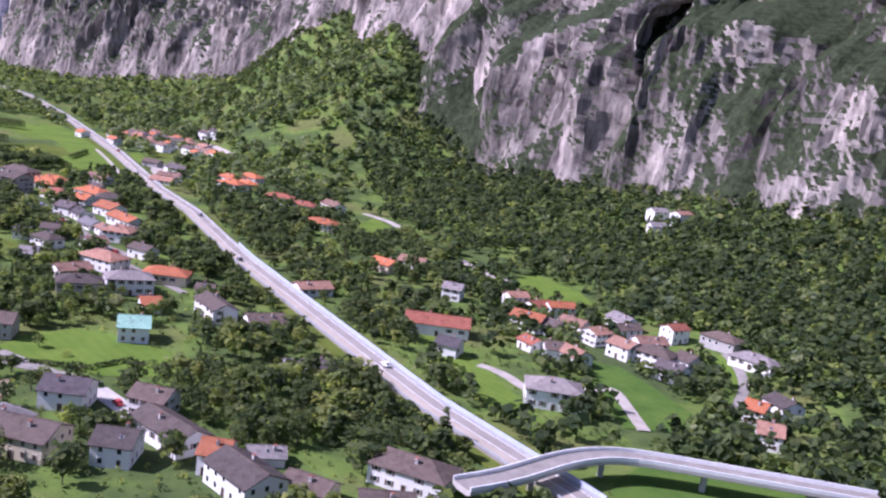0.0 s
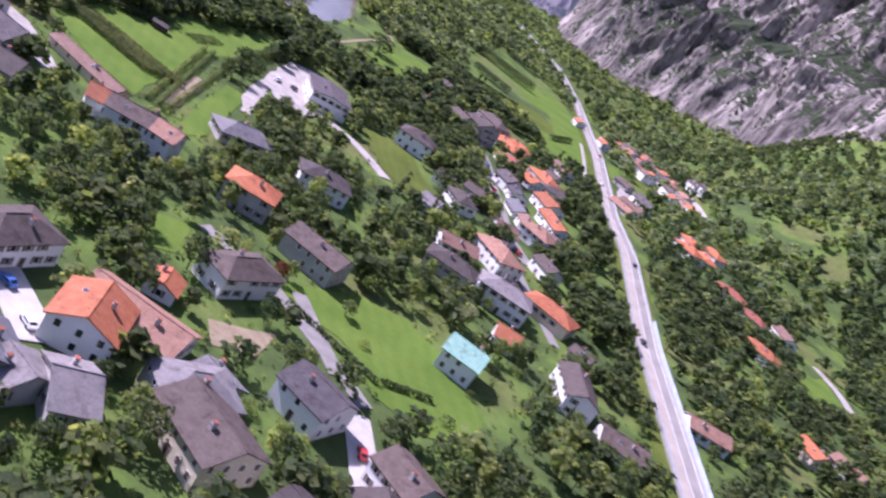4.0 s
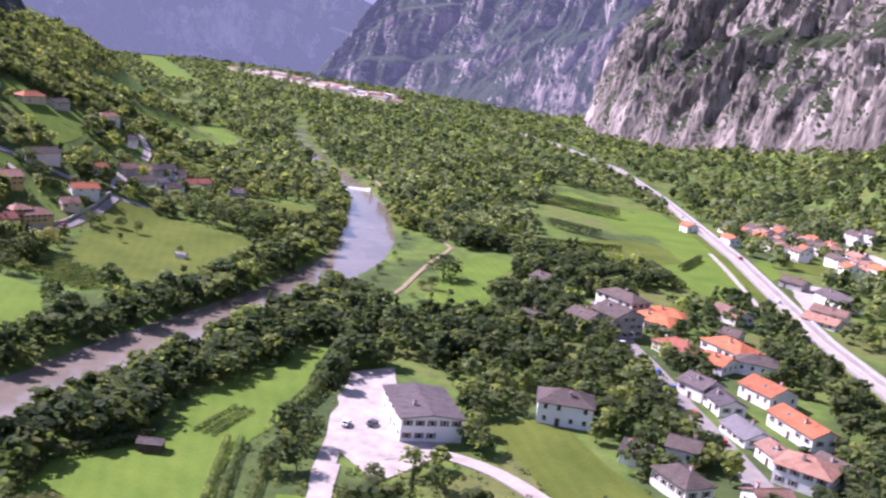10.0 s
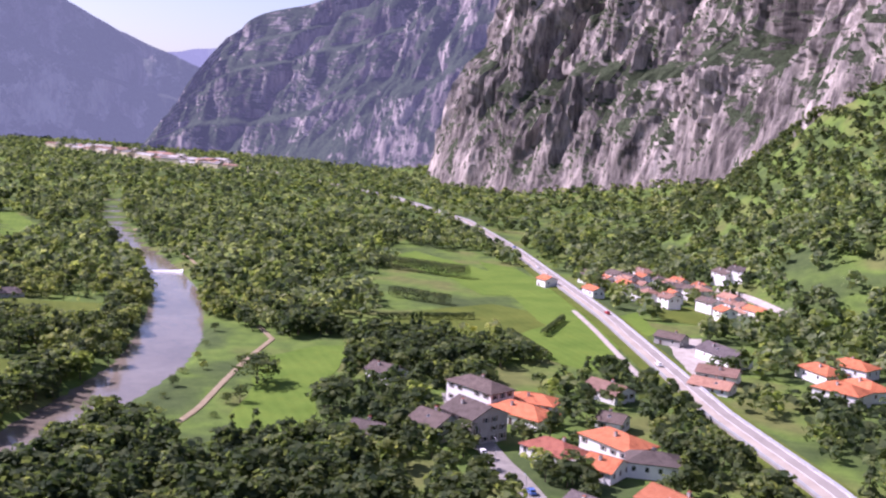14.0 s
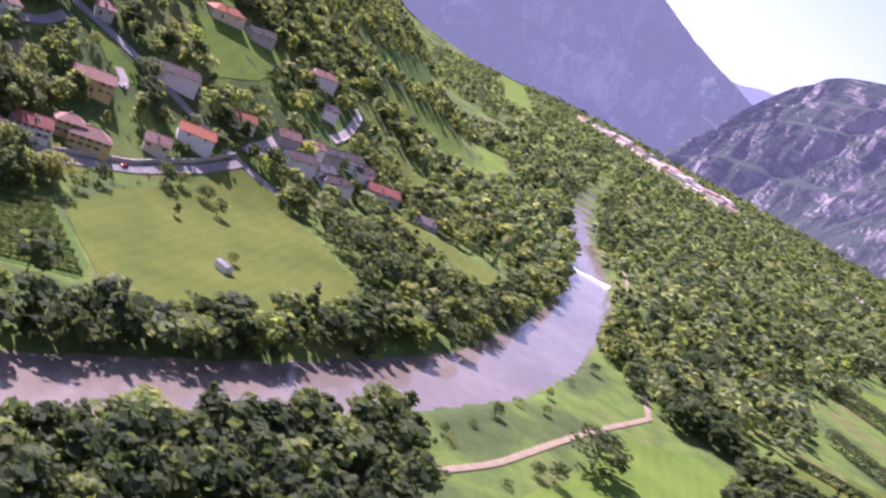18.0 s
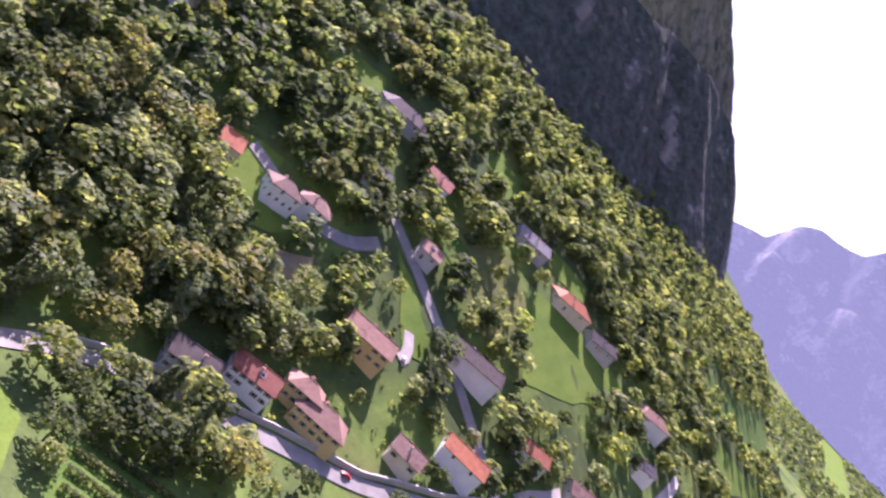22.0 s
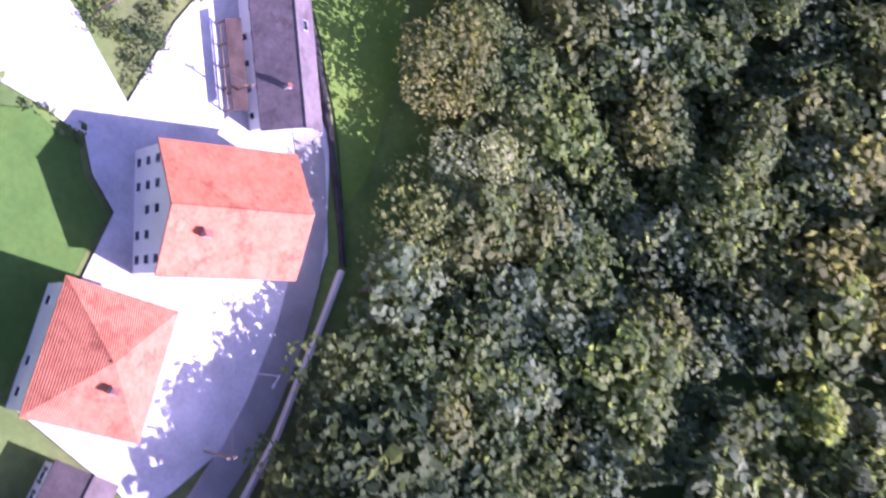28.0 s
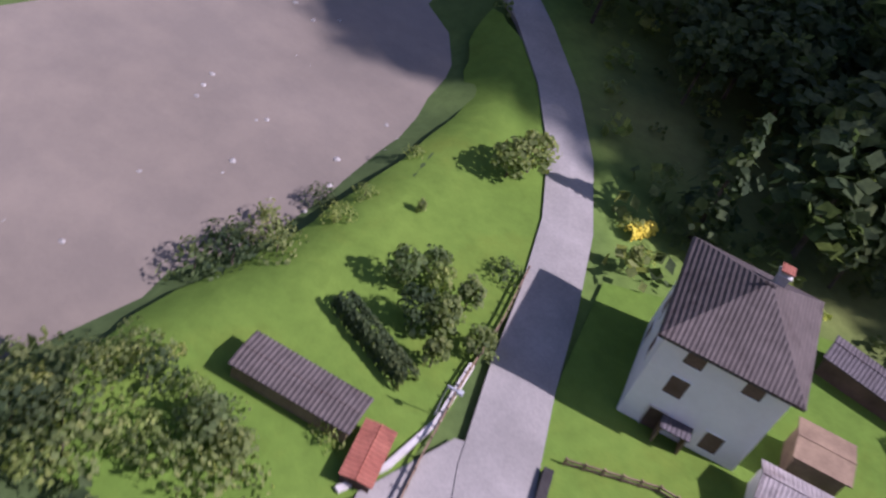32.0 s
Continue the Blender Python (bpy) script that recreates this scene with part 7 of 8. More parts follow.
def tree_thing(name, kind, mat, label):
    base = tagged(empty(name, Matrix.Identity(4)), label, "tree" if name == "tree" else "shrub")
    tk = new("trunk" if name == "tree" else "stem", quads_mesh("trunk", TRUNK, None, [MAT_BARK]))
    tk.parent = base
    cr = new("crown", quads_mesh("crown", CROWNS[0][kind] if name == "tree" else BUSHES[kind], None, [mat]))
    cr.parent = base
    return base


TREES = [tree_thing("tree", 0, MAT_LEAF, "round leafy green garden tree"), tree_thing("tree", 1, MAT_LEAF_DARK, "dense dark green broadleaf tree"), tree_thing("tree", 2, MAT_LEAF_YELLOW, "light yellowish green leafy tree"),
         tree_thing("tree", 3, MAT_LEAF_DARK, "broad dark green tree"), tree_thing("tree", 4, MAT_LEAF, "slender green tree beside houses"), tree_thing("tree", 5, MAT_LEAF_DARK, "tall dark green garden conifer"),
         tree_thing("shrub", 0, MAT_LEAF, "rounded green garden shrub"), tree_thing("shrub", 1, MAT_LEAF_DARK, "dark clipped garden shrub"), tree_thing("shrub", 2, MAT_LEAF_YELLOW, "light green garden shrub")]
COPPER = tree_thing("tree", 3, MAT_LEAF_RED, "copper red leafed tree")
used = set()


def stand(proto, x, y, h, wide=1.0):
    m = Matrix.Translation((x, y, gz(x, y))) @ pose(0, 0, 0, 0, 0, rng.uniform(0, 360)) @ Matrix.Diagonal((h * wide, h * wide, h, 1))
    if proto not in used:
        used.add(proto)
        proto.matrix_basis = m
        return proto
    ob = copy_thing(proto, Matrix.Identity(4))
    ob.matrix_basis = m
    return ob


def undergrowth(name, x0, x1, y0, y1, step, seed, label):
    """Low bushes and garden plants between the trees."""
    X, Y, r = scatter(x0, x1, y0, y1, step, seed)
    ok = river_gap(X, Y) > 1.0
    X, Y = X[ok], Y[ok]
    ok = ~in_polys(X, Y) & (line_gap(X, Y) > 0.6) & (disc_gap(X, Y) > -0.8)
    X, Y = X[ok], Y[ok]
    low = [broadleaf(80 + k, 16, 0.2, 1.6, 5) - np.array([0, 0, 0.2]) for k in range(4)]
    Qs, ids = [], []
    for x, y in zip(X, Y):
        h, a = r.uniform(0.7, 2.0), r.uniform(0, 6.28)
        q = low[int(r.integers(0, 4))] * h
        b = q.copy()
        b[..., 0] = x + q[..., 0] * math.cos(a) - q[..., 1] * math.sin(a)
        b[..., 1] = y + q[..., 0] * math.sin(a) + q[..., 1] * math.cos(a)
        b[..., 2] += gz(x, y)
        Qs.append(b)
        ids.append(np.full(len(b), int(r.choice([0, 0, 1, 2, 2]))))
    tagged(new(name, quads_mesh(name, np.concatenate(Qs), np.concatenate(ids), SPECIES)), label, "bushes", kind="stuff")


undergrowth("undergrowth", -300, 60, 150, 400, 4.4, 51, "low bushes and plants in the village gardens")
undergrowth("undergrowth", -620, -400, 380, 640, 5.5, 52, "low bushes between the houses on the slope")
undergrowth("undergrowth", -378, -340, 200, 300, 2.6, 53, "low bushes and weeds along the river lane")

X, Y, r = scatter(-300, 10, 150, 360, 5.5, 33)
X, Y = clear(X, Y, r)
sel = r.permutation(len(X))
for i in sel[:330]:
    u = r.uniform()
    if u < 0.3:
        stand(TREES[6 + int(r.integers(0, 3))], X[i], Y[i], r.uniform(2.0, 3.4))
    else:
        stand(TREES[int(r.choice([0, 0, 1, 1, 1, 2, 3, 3, 4, 5]))], X[i], Y[i], r.uniform(5.0, 9.5))
if len(sel) > 330:
    Q, ids = plant(X[sel[330:]], Y[sel[330:]], 1, (5.0, 9.0), r, 0.05, 0.7)
    tagged(new("garden_trees", quads_mesh("garden_trees", Q, ids, SPECIES)), "leafy trees filling the gardens", "trees", kind="stuff")
for x, y, h, w, k in ((-430, 463, 6.5, 1.1, 0), (-421, 447, 4.5, 1.1, 4), (-444, 508, 11, 1.5, 3), (-430, 507, 13, 1.5, 1), (-417, 508, 13, 1.6, 3), (-406, 509, 12, 1.5, 1), (-410, 520, 12, 1.5, 3), (-424, 520, 13, 1.5, 1), (-436, 521, 11, 1.4, 3), (-452, 512, 8, 1.3, 0), (-307, 503, 6, 1.1, 1), (-395, 455, 4, 1.2, 0)):
    stand(TREES[k], x, y, h, w)
stand(COPPER, -128, 262, 5.0)
for p in TREES:
    if p not in used:
        stand(p, -200, 300, 4)

# ---- gardens and small things by the river lane ----
for x, y, h, w, k in ((-351.2, 229.6, 1.8, 1.2, 6), (-352.2, 228.6, 2.0, 1.2, 7), (-353.4, 227.4, 1.8, 1.1, 6), (-354.6, 224.6, 1.1, 1.2, 8), (-354.8, 222.6, 0.9, 1.2, 8), (-355.3, 218.5, 0.8, 1.2, 8),
                      (-351.5, 237, 1.9, 1.3, 7), (-351.0, 239.2, 2.2, 1.3, 7), (-354.2, 237.6, 1.6, 1.2, 8), (-356.1, 237.9, 2.0, 1.3, 6), (-357.4, 237.2, 1.8, 1.2, 6), (-353.0, 239.4, 2.4, 1.2, 6), (-352.4, 234.9, 1.5, 1.2, 6),
                      (-359.3, 234.2, 1.2, 1.0, 8), (-363.8, 241.1, 1.1, 0.9, 7), (-365.4, 216.8, 1.0, 1.1, 8), (-366.4, 218.4, 0.9, 1.1, 8), (-348.5, 236.8, 1.2, 1.3, 6), (-351.8, 247.1, 2.4, 1.3, 6), (-351.9, 251.0, 2.6, 1.3, 6),
                      (-354.0, 248.5, 1.8, 1.2, 7), (-347.4, 245.8, 2.6, 1.3, 6), (-345.8, 242.1, 2.6, 1.3, 7), (-362.6, 268.3, 1.6, 1.2, 6), (-366.8, 270.5, 1.9, 1.2, 7), (-369.8, 273.0, 2.0, 1.2, 7), (-359.7, 263, 1.8, 1.3, 6), (-355, 265.5, 2.0, 1.3, 6)):
    stand(TREES[k], x, y, h, w)
for x, y, h, w, k in ((-358.2, 226.6, 2.2, 1.0, 0), (-359.6, 226.4, 2.0, 1.0, 2), (-360.4, 228.0, 2.3, 1.0, 0), (-360.9, 229.6, 2.0, 1.0, 4), (-359.5, 228.2, 2.2, 1.0, 1), (-359.4, 217.6, 2.4, 1.2, 0), (-357.2, 222.4, 0.9, 1.0, 4),
                      (-371.9, 221.0, 2.2, 1.0, 3), (-366.0, 219.4, 1.6, 1.0, 4), (-428, 317.5, 4.0, 1.2, 2), (-356.0, 236.5, 2.2, 1.2, 0), (-350, 244, 3.2, 1.2, 3), (-353, 253.5, 3.4, 1.3, 1), (-361, 262.5, 3.0, 1.2, 0)):
    stand(TREES[k], x, y, h, w)
stand(COPPER, -372.3, 220.6, 1.9)
for x, y, h, w, k in ((-350.8, 238.5, 1.8, 1.2, 6), (-352.3, 238.5, 2.0, 1.2, 7), (-352.6, 240.1, 1.6, 1.2, 8), (-352.0, 236.0, 1.5, 1.2, 6), (-353.3, 235.7, 1.7, 1.2, 7), (-354.5, 237.9, 1.4, 1.2, 6), (-354.7, 235.6, 1.3, 1.2, 8), (-357.0, 236.7, 1.8, 1.2, 0), (-356.0, 235.8, 1.4, 1.2, 6), (-359.1, 225.5, 1.8, 1.2, 0), (-360.9, 226.3, 2.0, 1.2, 4), (-362.1, 228.0, 1.7, 1.2, 0), (-360.6, 227.8, 1.8, 1.2, 4), (-361.5, 223.4, 1.2, 1.2, 7), (-360.1, 216.6, 2.6, 1.2, 0), (-351.3, 227.3, 1.8, 1.2, 7), (-352.1, 225.7, 1.6, 1.2, 6), (-353.0, 223.0, 1.2, 1.2, 7)):
    stand(TREES[k], x, y, h, w)
for x, y, h, w, k in ((-408.6, 297.7, 13.5, 1.15, 0), (-408.2, 306.4, 14.5, 1.15, 3), (-408.5, 314.2, 13, 1.15, 0), (-410.2, 322.0, 14, 1.15, 2), (-413.4, 327.9, 12, 1.15, 1), (-408.5, 289.5, 13, 1.15, 3), (-383.7, 318.9, 4.0, 1.2, 0), (-384.0, 324.8, 5.0, 1.2, 1), (-381.3, 326.6, 4.5, 1.2, 3), (-416.2, 323.2, 3.0, 1.2, 0), (-421.8, 322.1, 4.0, 1.2, 2)):
    stand(TREES[k], x, y, h, w)
for x, y, h, w, k in ((-322.6, 480.6, 3.2, 1.3, 0), (-328.1, 493.2, 2.4, 1.3, 7), (-334.5, 505.3, 4.0, 1.3, 1), (-342.8, 519.5, 2.8, 1.3, 6), (-350.6, 537.0, 3.2, 1.3, 0), (-362.1, 556.0, 2.4, 1.3, 7), (-374.2, 577.0, 4.0, 1.3, 1), (-319.0, 480.4, 2.8, 1.3, 6), (-340.2, 527.1, 3.2, 1.3, 0), (-304.2, 486.2, 2.4, 1.3, 7), (-309.2, 499.1, 4.0, 1.3, 1)):
    stand(TREES[k], x, y, h, w)
for x, y, h, w, k in ((-411.1, 384.7, 5.0, 1.35, 1), (-419.3, 393.1, 6.1, 1.35, 3), (-420.0, 401.8, 7.2, 1.35, 0), (-421.4, 412.0, 5.5, 1.35, 1), (-442.7, 449.5, 6.7, 1.35, 3), (-444.0, 455.1, 5.0, 1.35, 0), (-460.9, 504.8, 6.1, 1.35, 1), (-398.4, 384.0, 7.2, 1.35, 3), (-392.7, 385.4, 5.5, 1.35, 0), (-407.2, 389.9, 6.7, 1.35, 1), (-442.1, 382.3, 5.0, 1.35, 3), (-448.1, 391.8, 6.1, 1.35, 0), (-457.9, 407.3, 7.2, 1.35, 1), (-439.2, 461.5, 5.5, 1.35, 3), (-387.6, 220.8, 8.0, 1.25, 0), (-389.0, 226.9, 7.0, 1.25, 1), (-387.2, 231.6, 5.0, 1.25, 4), (-315.0, 522.8, 11.0, 2.0, 3), (-85.7, 288.2, 2.4, 1.2, 7), (-80.2, 270.4, 3.0, 1.2, 7), (-92.1, 265.8, 1.8, 1.2, 6), (-105.1, 268.5, 2.6, 1.2, 8), (-115.1, 273.3, 4.5, 1.2, 0), (-84.5, 265.9, 1.6, 1.2, 7)):
    stand(TREES[k], x, y, h, w)
for x, y, h, w, k in ((-374.3, 273.2, 2.0, 1.2, 7), (-373.2, 271.2, 2.3, 1.2, 7), (-374.2, 270.2, 1.9, 1.1, 6), (-371.6, 272.4, 1.5, 1.1, 8), (-372.6, 269.0, 1.6, 1.1, 7), (-374.9, 275.0, 1.2, 1.1, 6), (-368.6, 270.6, 2.4, 1.2, 6), (-366.0, 268.2, 2.2, 1.2, 7), (-363.0, 270.4, 1.8, 1.2, 6), (-361.2, 266.6, 2.2, 1.2, 7)):
    stand(TREES[k], x, y, h, w)


def leafy_block(name, x0, y0, x1, y1, w, h, mat, label, size=0.1, per=90, category="hedge"):
    """A clipped hedge or crop row: leaf clumps over a rounded bar."""
    r = np.random.default_rng(int(abs(x0 * 13 + y0 * 7)))
    L = math.hypot(x1 - x0, y1 - y0)
    n = int(L * (w + 2 * h) * per)
    a = r.uniform(0, np.pi, n)
    u = r.uniform(0, 1, n)
    side, up = np.cos(a), np.sin(a)
    rr = 0.9 + 0.2 * r.uniform(size=n)
    nx, ny = -(y1 - y0) / L, (x1 - x0) / L
    off = np.sign(side) * np.abs(side) ** 0.6 * w / 2 * rr
    X, Y = x0 + (x1 - x0) * u + nx * off, y0 + (y1 - y0) * u + ny * off
    Z = ground_z(X, Y) + h * up ** 0.5 * rr
    P = np.stack([X, Y, Z], 1)
    N = np.stack([nx * side, ny * side, up + 0.2], 1) + r.normal(size=(n, 3)) * 0.35
    return tagged(new(name, quads_mesh(name, leaf_quads(P, N, size, r), None, [mat])), label, category)


leafy_block("flower_bed", -363.9, 241.3, -366.2, 244.0, 0.8, 0.55, MAT_LEAF, "planted bed of bushes between yard and lane", 0.08, 150, "flower bed")
leafy_block("flower_bed", -364.6, 242.2, -365.2, 242.9, 0.7, 0.8, MAT_RED, "cluster of red flowers beside the lane", 0.06, 120, "flower bed")
leafy_block("hedge", -356.9, 229.0, -360.6, 230.9, 0.9, 0.9, MAT_LEAF_DARK, "dark clipped hedge beside the garden shed", 0.09, 170)
leafy_block("flower_bed", -351.6, 236.2, -353.6, 234.0, 0.6, 0.25, MAT_LEAF_YELLOW, "flower bed with yellow and brown plants", 0.07, 150, "flower bed")
leafy_block("flower_bed", -365.4, 217.4, -366.3, 216.2, 0.6, 0.6, MAT_YELLOW, "bright yellow flowering shrub", 0.07, 200, "shrub")
leafy_block("flower_bed", -364.9, 242.2, -365.5, 242.8, 0.6, 0.5, MAT_RED, "planter with bright red flowers", 0.06, 300, "planter")
leafy_block("flower_bed", -354.6, 246.6, -355.2, 245.8, 0.5, 0.6, MAT_RED, "red flowering bush by the wall", 0.06, 300, "shrub")


def log_pile(x, y, ang, label):
    top = tagged(empty("log_pile", pose(x, y, gz(x, y) + 0.07, 0, 0, ang)), label, "log pile")
    bm = bmesh.new()
    bmesh.ops.create_cone(bm, cap_ends=True, segments=8, radius1=0.24, radius2=0.22, depth=4.6, matrix=pose(0, 0, 0, 90, 0, 0))
    me = bpy.data.meshes.new("log")
    bm.to_mesh(me)
    bm.free()
    me.materials.append(MAT_LOG)
    for row, count in enumerate((5, 4, 3)):
        for i in range(count):
            o = new("log", me)
            o.parent = top
            o.location = ((i - (count - 1) / 2) * 0.48, rng.uniform(-0.15, 0.15), 0.24 + row * 0.41)
    return top


log_pile(-371.1, 235.3, 25, "stack of pale brown logs on the meadow")
vs = [(px * 0.32, py * 0.42, 0.5 + 0.12 * math.sin(px * 1.7) - 0.05 * abs(px) ** 2 + 0.03 * math.cos(py * 2)) for py in range(-3, 4) for px in range(-2, 3)]
fs = [(j * 5 + i, j * 5 + i + 1, j * 5 + i + 6, j * 5 + i + 5) for j in range(6) for i in range(4)]
tarp = tagged(link_mesh("tarpaulin", vs + [(x, y, z - 0.5) for x, y, z in vs], fs + [tuple(q + 35 for q in f[::-1]) for f in fs] + [(i, 35 + i, 36 + i, 1 + i) for i in range(4)] + [(30 + i, 31 + i, 66 + i, 65 + i) for i in range(4)] + [(j * 5, j * 5 + 5, j * 5 + 40, j * 5 + 35) for j in range(6)] + [(j * 5 + 4, j * 5 + 39, j * 5 + 44, j * 5 + 9) for j in range(6)], MAT_CYAN), "bright blue tarpaulin over a stack of wood", "tarpaulin")
tarp.matrix_basis = pose(-368.9, 234.4, gz(-368.9, 234.4) + 0.07, 0, 0, 25)


def fence(pts, h, step, label):
    top = tagged(empty("fence", Matrix.Identity(4)), label, "fence")
    post = bpy.data.meshes.new("post")
    bm = box_bm(-0.04, -0.04, -0.2, 0.04, 0.04, h)
    bm.to_mesh(post)
    bm.free()
    post.materials.append(MAT_WOOD)
    run = along(pts, 0, 0, 1e4, step)
    for x, y, a in run:
        p = new("post", post)
        p.parent = top
        p.matrix_basis = pose(x, y, gz(x, y) + 0.08, 0, 0, a)
    for z in (0.45, 0.85):
        swept("rail", run, [(-0.03, 0), (-0.03, 0.07), (0.03, 0.07), (0.03, 0)], 0.08 + h * z - 0.07, MAT_WOOD, top)
    return top


fence([(-362.3, 235.4), (-362.2, 233.0), (-362.2, 229.5), (-362.4, 226.0), (-362.3, 222.5)], 0.6, 0.7, "brown wooden fence along the river lane")
fence([(-366.6, 230.6), (-370.2, 229.6), (-372.6, 230.2)], 0.5, 0.7, "low wooden fence round the lawn")

# stones in the shallow river
for i in range(26):
    t = rng.random()
    x, y = -343.5 - 9 * rng.random() * (0.4 + 0.6 * t), 232 - 24 * t
    if i % 3 == 0:
        x = -352.0 - 2.2 * rng.random() + 0.2 * (t < 0.4) * 20 * 0.2
    s = rng.uniform(0.07, 0.2)
    bm = bmesh.new()
    bmesh.ops.create_icosphere(bm, subdivisions=1, radius=s)
    for v in bm.verts:
        v.co *= rng.uniform(0.75, 1.2)
        v.co.z *= 0.6
    me = bpy.data.meshes.new("river_stone")
    bm.to_mesh(me)
    bm.free()
    me.materials.append(MAT_ROCKS)
    o = tagged(new("river_stone", me), "pale stone lying in shallow water", "stone", "stones in the river")
    o.location = (x, y, max(gz(x, y), -1.75) + s * 0.15)

# vineyard, hedgerows and crop rows
for k in range(9):
    u = k / 8
    leafy_block("vine_trellis", -405 + 35 * u, 388 + 2.5 * u, -405.5 + 37 * u, 410.5 - 0.5 * u, 1.0, 1.3, MAT_CROP, "row of green vines in the vineyard", 0.22, 16, "vine row")
for k in range(6):
    leafy_block("vegetable_bed", -257.7 + 1.0 * k, 288 + 2.0 * k, -221.1 + 1.0 * k, 294 + 2.0 * k, 1.5, 1.9, MAT_CROP, "tall row of maize in the kitchen garden", 0.26, 9, "crop row")
for x0, y0, x1, y1 in ((-251.5, 342.7, -204, 281.5), (-242.6, 347.8, -198.4, 283.1), (-249, 344.5, -201, 282.5)):
    leafy_block("vegetable_bed", x0, y0, x1, y1, 1.6, 1.6, MAT_LEAF, "long leafy row between the vegetable beds", 0.22, 10, "crop row")
for k in range(3):
    leafy_block("vegetable_bed", -259.7 + 2.2 * k, 340.2 + 0.6 * k, -264.7 + 2.2 * k, 358.3 + 0.6 * k, 1.0, 0.9, MAT_LEAF_DARK, "low dark row of vegetables", 0.2, 10, "crop row")
for x0, y0, x1, y1, w, h in ((-262, 383, -285, 424, 3, 3), (-249.6, 356.5, -269.2, 405.3, 3.4, 3.0), (-267, 308, -249, 281, 2.2, 2.5), (-262, 330, -267, 309, 2.2, 2.5), (-335, 640, -300, 668, 2.5, 3),
                              (-318, 590, -340, 612, 2.5, 3), (-246, 614, -276, 648, 2.5, 3), (-426, 781, -350, 774, 8.0, 7), (-358, 696, -324, 692, 6.0, 5), (-262, 652, -266, 692, 2.5, 3), (-120, 258, -94, 261, 1.2, 1.4), (-95, 262, -87, 273, 1.2, 1.4)):
    leafy_block("hedge", x0, y0, x1, y1, w, h, MAT_LEAF_DARK, "long dark green hedge between fields", 0.35, 5)
house(-389, 450.5, 20, 4.2, 2.6, 2.0, "gable", MAT_ROOF_GREY, MAT_PLASTER, 0.35, "small white shed in the hay meadow", k=0.5, windows=False, chimney=0, thing="shed")
house(-258, 327, 35, 5.0, 3.4, 2.2, "gable", MAT_ROOF_BROWN, MAT_DARKWOOD, 0.4, "brown wooden hut in the vegetable garden", k=0.6, windows=False, chimney=0, thing="shed")


def lamp_post(x, y, h, ang):
    top = tagged(empty("street_lamp", pose(x, y, gz(x, y), 0, 0, ang)), "slim grey steel street lamp beside the road", "street lamp")
    bm = bmesh.new()
    bmesh.ops.create_cone(bm, cap_ends=True, segments=6, radius1=0.09 * h / 6, radius2=0.05 * h / 6, depth=h, matrix=Matrix.Translation((0, 0, h / 2)))
    part("pole", bm, MAT_METAL, top)
    part("arm", box_bm(-0.03, 0, h - 0.08, 0.03, h * 0.2, h), MAT_METAL, top)
    part("head", box_bm(-0.1, h * 0.18, h - 0.1, 0.1, h * 0.3, h + 0.02, 0.02), MAT_METAL, top)


for x, y, h, a in ((-361.9, 231.4, 1.9, 90), (-398.4, 288, 4, 0), (-190, 457, 6, 40), (-205, 476, 6, 40), (-165, 430, 6, 40), (-221, 497, 6, 40)):
    lamp_post(x, y, h, a)


def porch(x, y, ang, L, W, h, label):
    """A wooden lean-to: sloping roof on posts."""
    top = tagged(empty("porch", pose(x, y, gz(x, y) + 0.2, 0, 0, ang)), label, "porch")
    part("roof", poly_bm([(-L / 2, -W / 2, h), (L / 2, -W / 2, h), (L / 2, W / 2, h + 0.5), (-L / 2, W / 2, h + 0.5), (-L / 2, -W / 2, h - 0.1), (L / 2, -W / 2, h - 0.1), (L / 2, W / 2, h + 0.4), (-L / 2, W / 2, h + 0.4)],
                         [(0, 1, 2, 3), (7, 6, 5, 4), (0, 4, 5, 1), (1, 5, 6, 2), (2, 6, 7, 3), (3, 7, 4, 0)]), MAT_DARKWOOD, top, "dark brown board roof")
    for k in range(5):
        px = -L / 2 + 0.15 + (L - 0.3) * k / 4
        part("post", box_bm(px - 0.07, -W / 2 + 0.05, -0.2, px + 0.07, -W / 2 + 0.19, h - 0.02), MAT_WOOD, top)
    part("railing", box_bm(-L / 2, -W / 2 + 0.08, 0.5, L / 2, -W / 2 + 0.16, 0.62), MAT_WOOD, top)
    return top


porch(-380.4, 267.9, 131.6, 8.0, 1.3, 1.7, "brown wooden porch along the long white house")


def telegraph_pole(x, y, h):
    top = tagged(empty("telegraph_pole", pose(x, y, gz(x, y), 0, 0, 40)), "tall weathered wooden telegraph pole beside the yard", "telegraph pole")
    bm = bmesh.new()
    bmesh.ops.create_cone(bm, cap_ends=True, segments=8, radius1=0.11, radius2=0.08, depth=h, matrix=Matrix.Translation((0, 0, h / 2)))
    part("pole", bm, MAT_WOOD, top)
    part("crossarm", box_bm(-0.5, -0.05, h - 0.5, 0.5, 0.05, h - 0.4), MAT_WOOD, top)
    return Vector((x, y, gz(x, y) + h - 0.4))


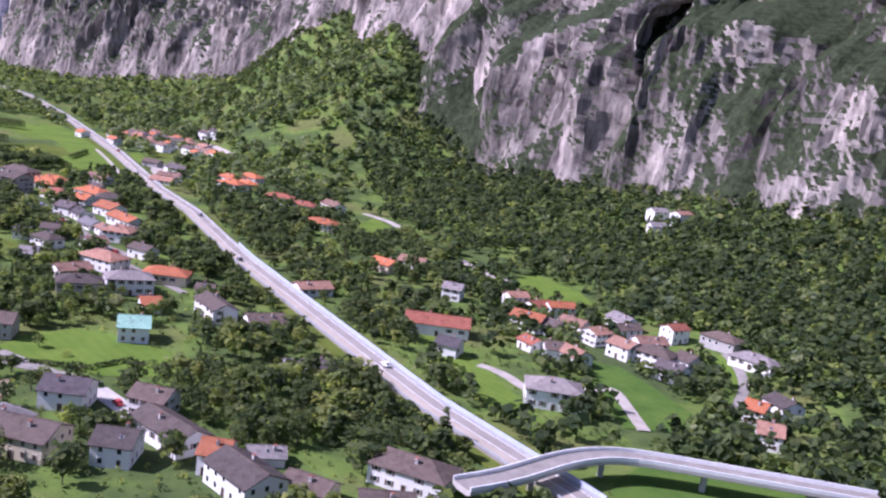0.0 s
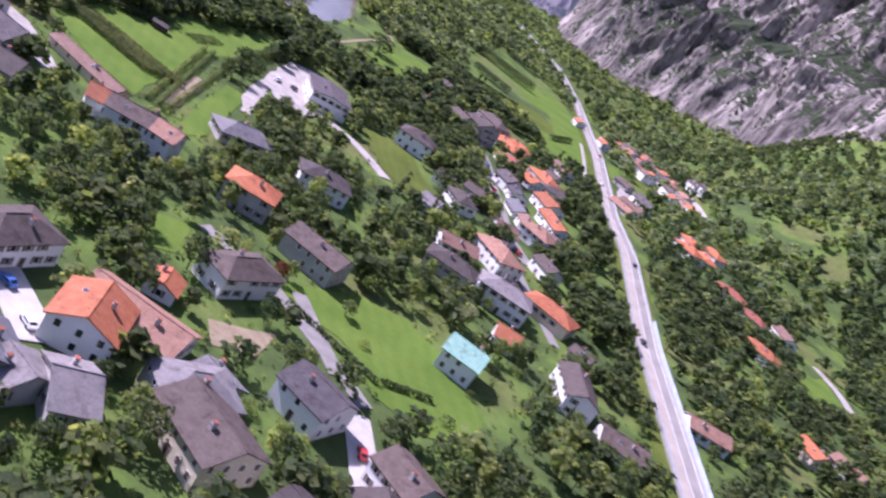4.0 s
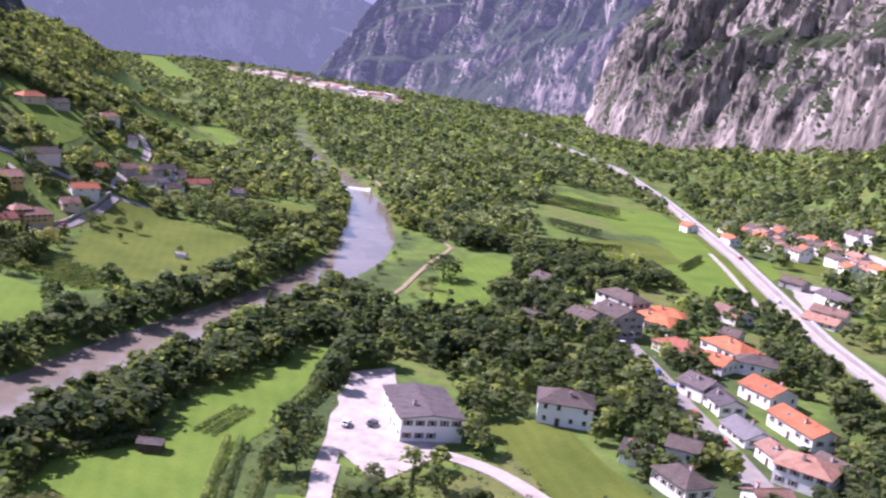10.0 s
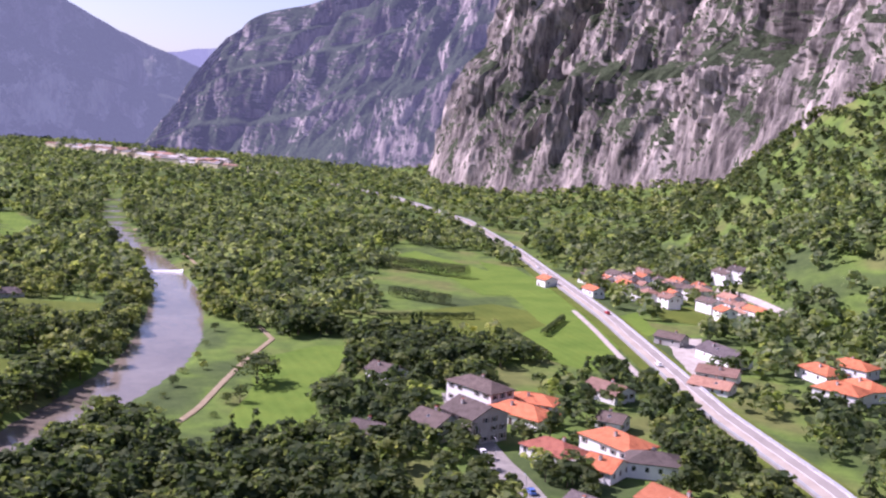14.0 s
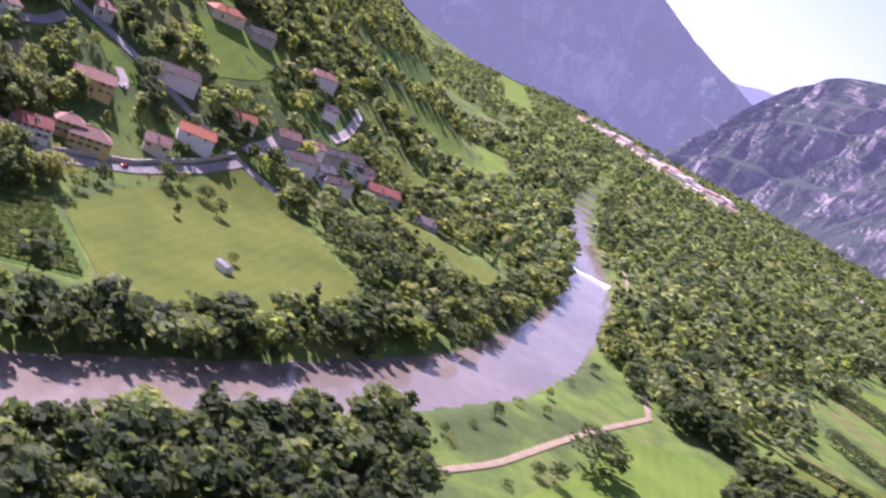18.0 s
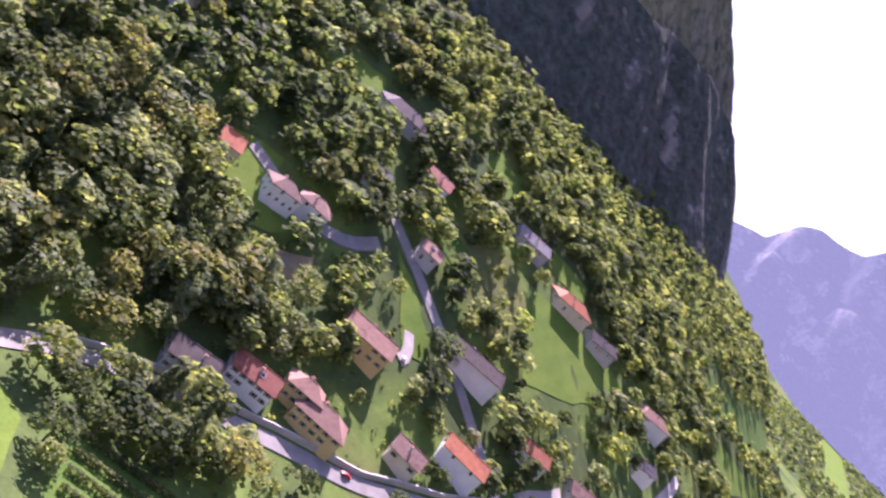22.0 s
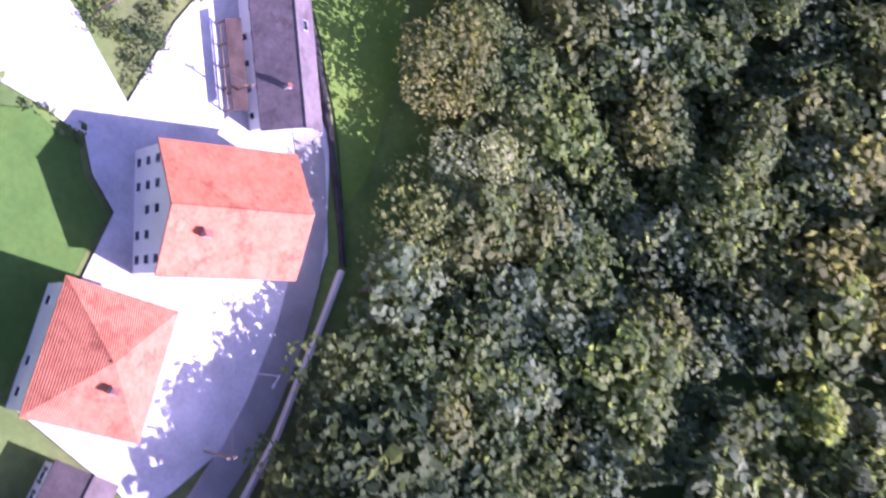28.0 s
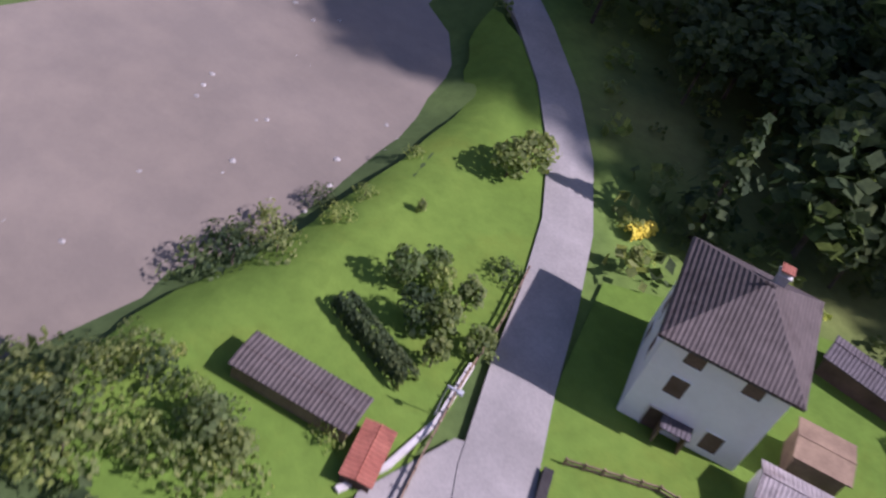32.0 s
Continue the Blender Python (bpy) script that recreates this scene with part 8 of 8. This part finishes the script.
def wire(a, b, sag):
    n = 14
    pts = [a.lerp(b, k / n) - Vector((0, 0, sag * 4 * (k / n) * (1 - k / n))) for k in range(n + 1)]
    vs, fs = [], []
    for p in pts:
        vs += [(p.x, p.y, p.z + 0.018), (p.x + 0.016, p.y, p.z - 0.01), (p.x - 0.016, p.y, p.z - 0.01)]
    for k in range(n):
        fs += [(k * 3 + q, k * 3 + (q + 1) % 3, k * 3 + 3 + (q + 1) % 3, k * 3 + 3 + q) for q in range(3)]
    tagged(link_mesh("overhead_wire", vs, fs, MAT_METAL), "thin overhead telephone wire across the yard", "wire")


poles = [telegraph_pole(-369.3, 272.4, 5.0), telegraph_pole(-381.8, 269.6, 4.6), telegraph_pole(-398.0, 296.0, 5.5)]
wire(poles[0], poles[1], 0.25)
wire(poles[1], poles[2], 0.5)

# pale boulders and weeds in the meadow beside the wall
for i in range(16):
    u = i / 15
    x, y, s = -371.0 - 5.5 * u + rng.uniform(-0.7, 0.7), 238.5 + 7.0 * u + rng.uniform(-0.7, 0.7), rng.uniform(0.06, 0.18)
    bm = bmesh.new()
    bmesh.ops.create_icosphere(bm, subdivisions=1, radius=s)
    for v in bm.verts:
        v.co *= rng.uniform(0.75, 1.2)
        v.co.z *= 0.7
    me = bpy.data.meshes.new("boulder")
    bm.to_mesh(me)
    bm.free()
    me.materials.append(MAT_ROCKS)
    o = tagged(new("boulder", me), "pale weathered boulder in the meadow grass", "boulder", "boulders in the meadow")
    o.location = (x, y, gz(x, y) + 0.17 + s * 0.3)
    if i % 2:
        stand(TREES[6 + i % 3], x + 0.5, y + 0.3, rng.uniform(0.5, 0.9), 1.2)


# canopy over the white house's door
canopy = tagged(empty("door_canopy", pose(-369.7, 227.2, gz(-369.6, 227.3), 0, 0, 0)), "small dark canopy over the white house's door", "canopy")
part("roof", box_bm(-0.6, -0.1, 1.12, 0.6, 0.6, 1.2, 0.02), MAT_ROOF_DARK, canopy)
for q in (-0.5, 0.5):
    part("bracket", box_bm(q - 0.04, -0.08, 0.0, q + 0.04, 0.5, 1.12), MAT_WOOD, canopy)
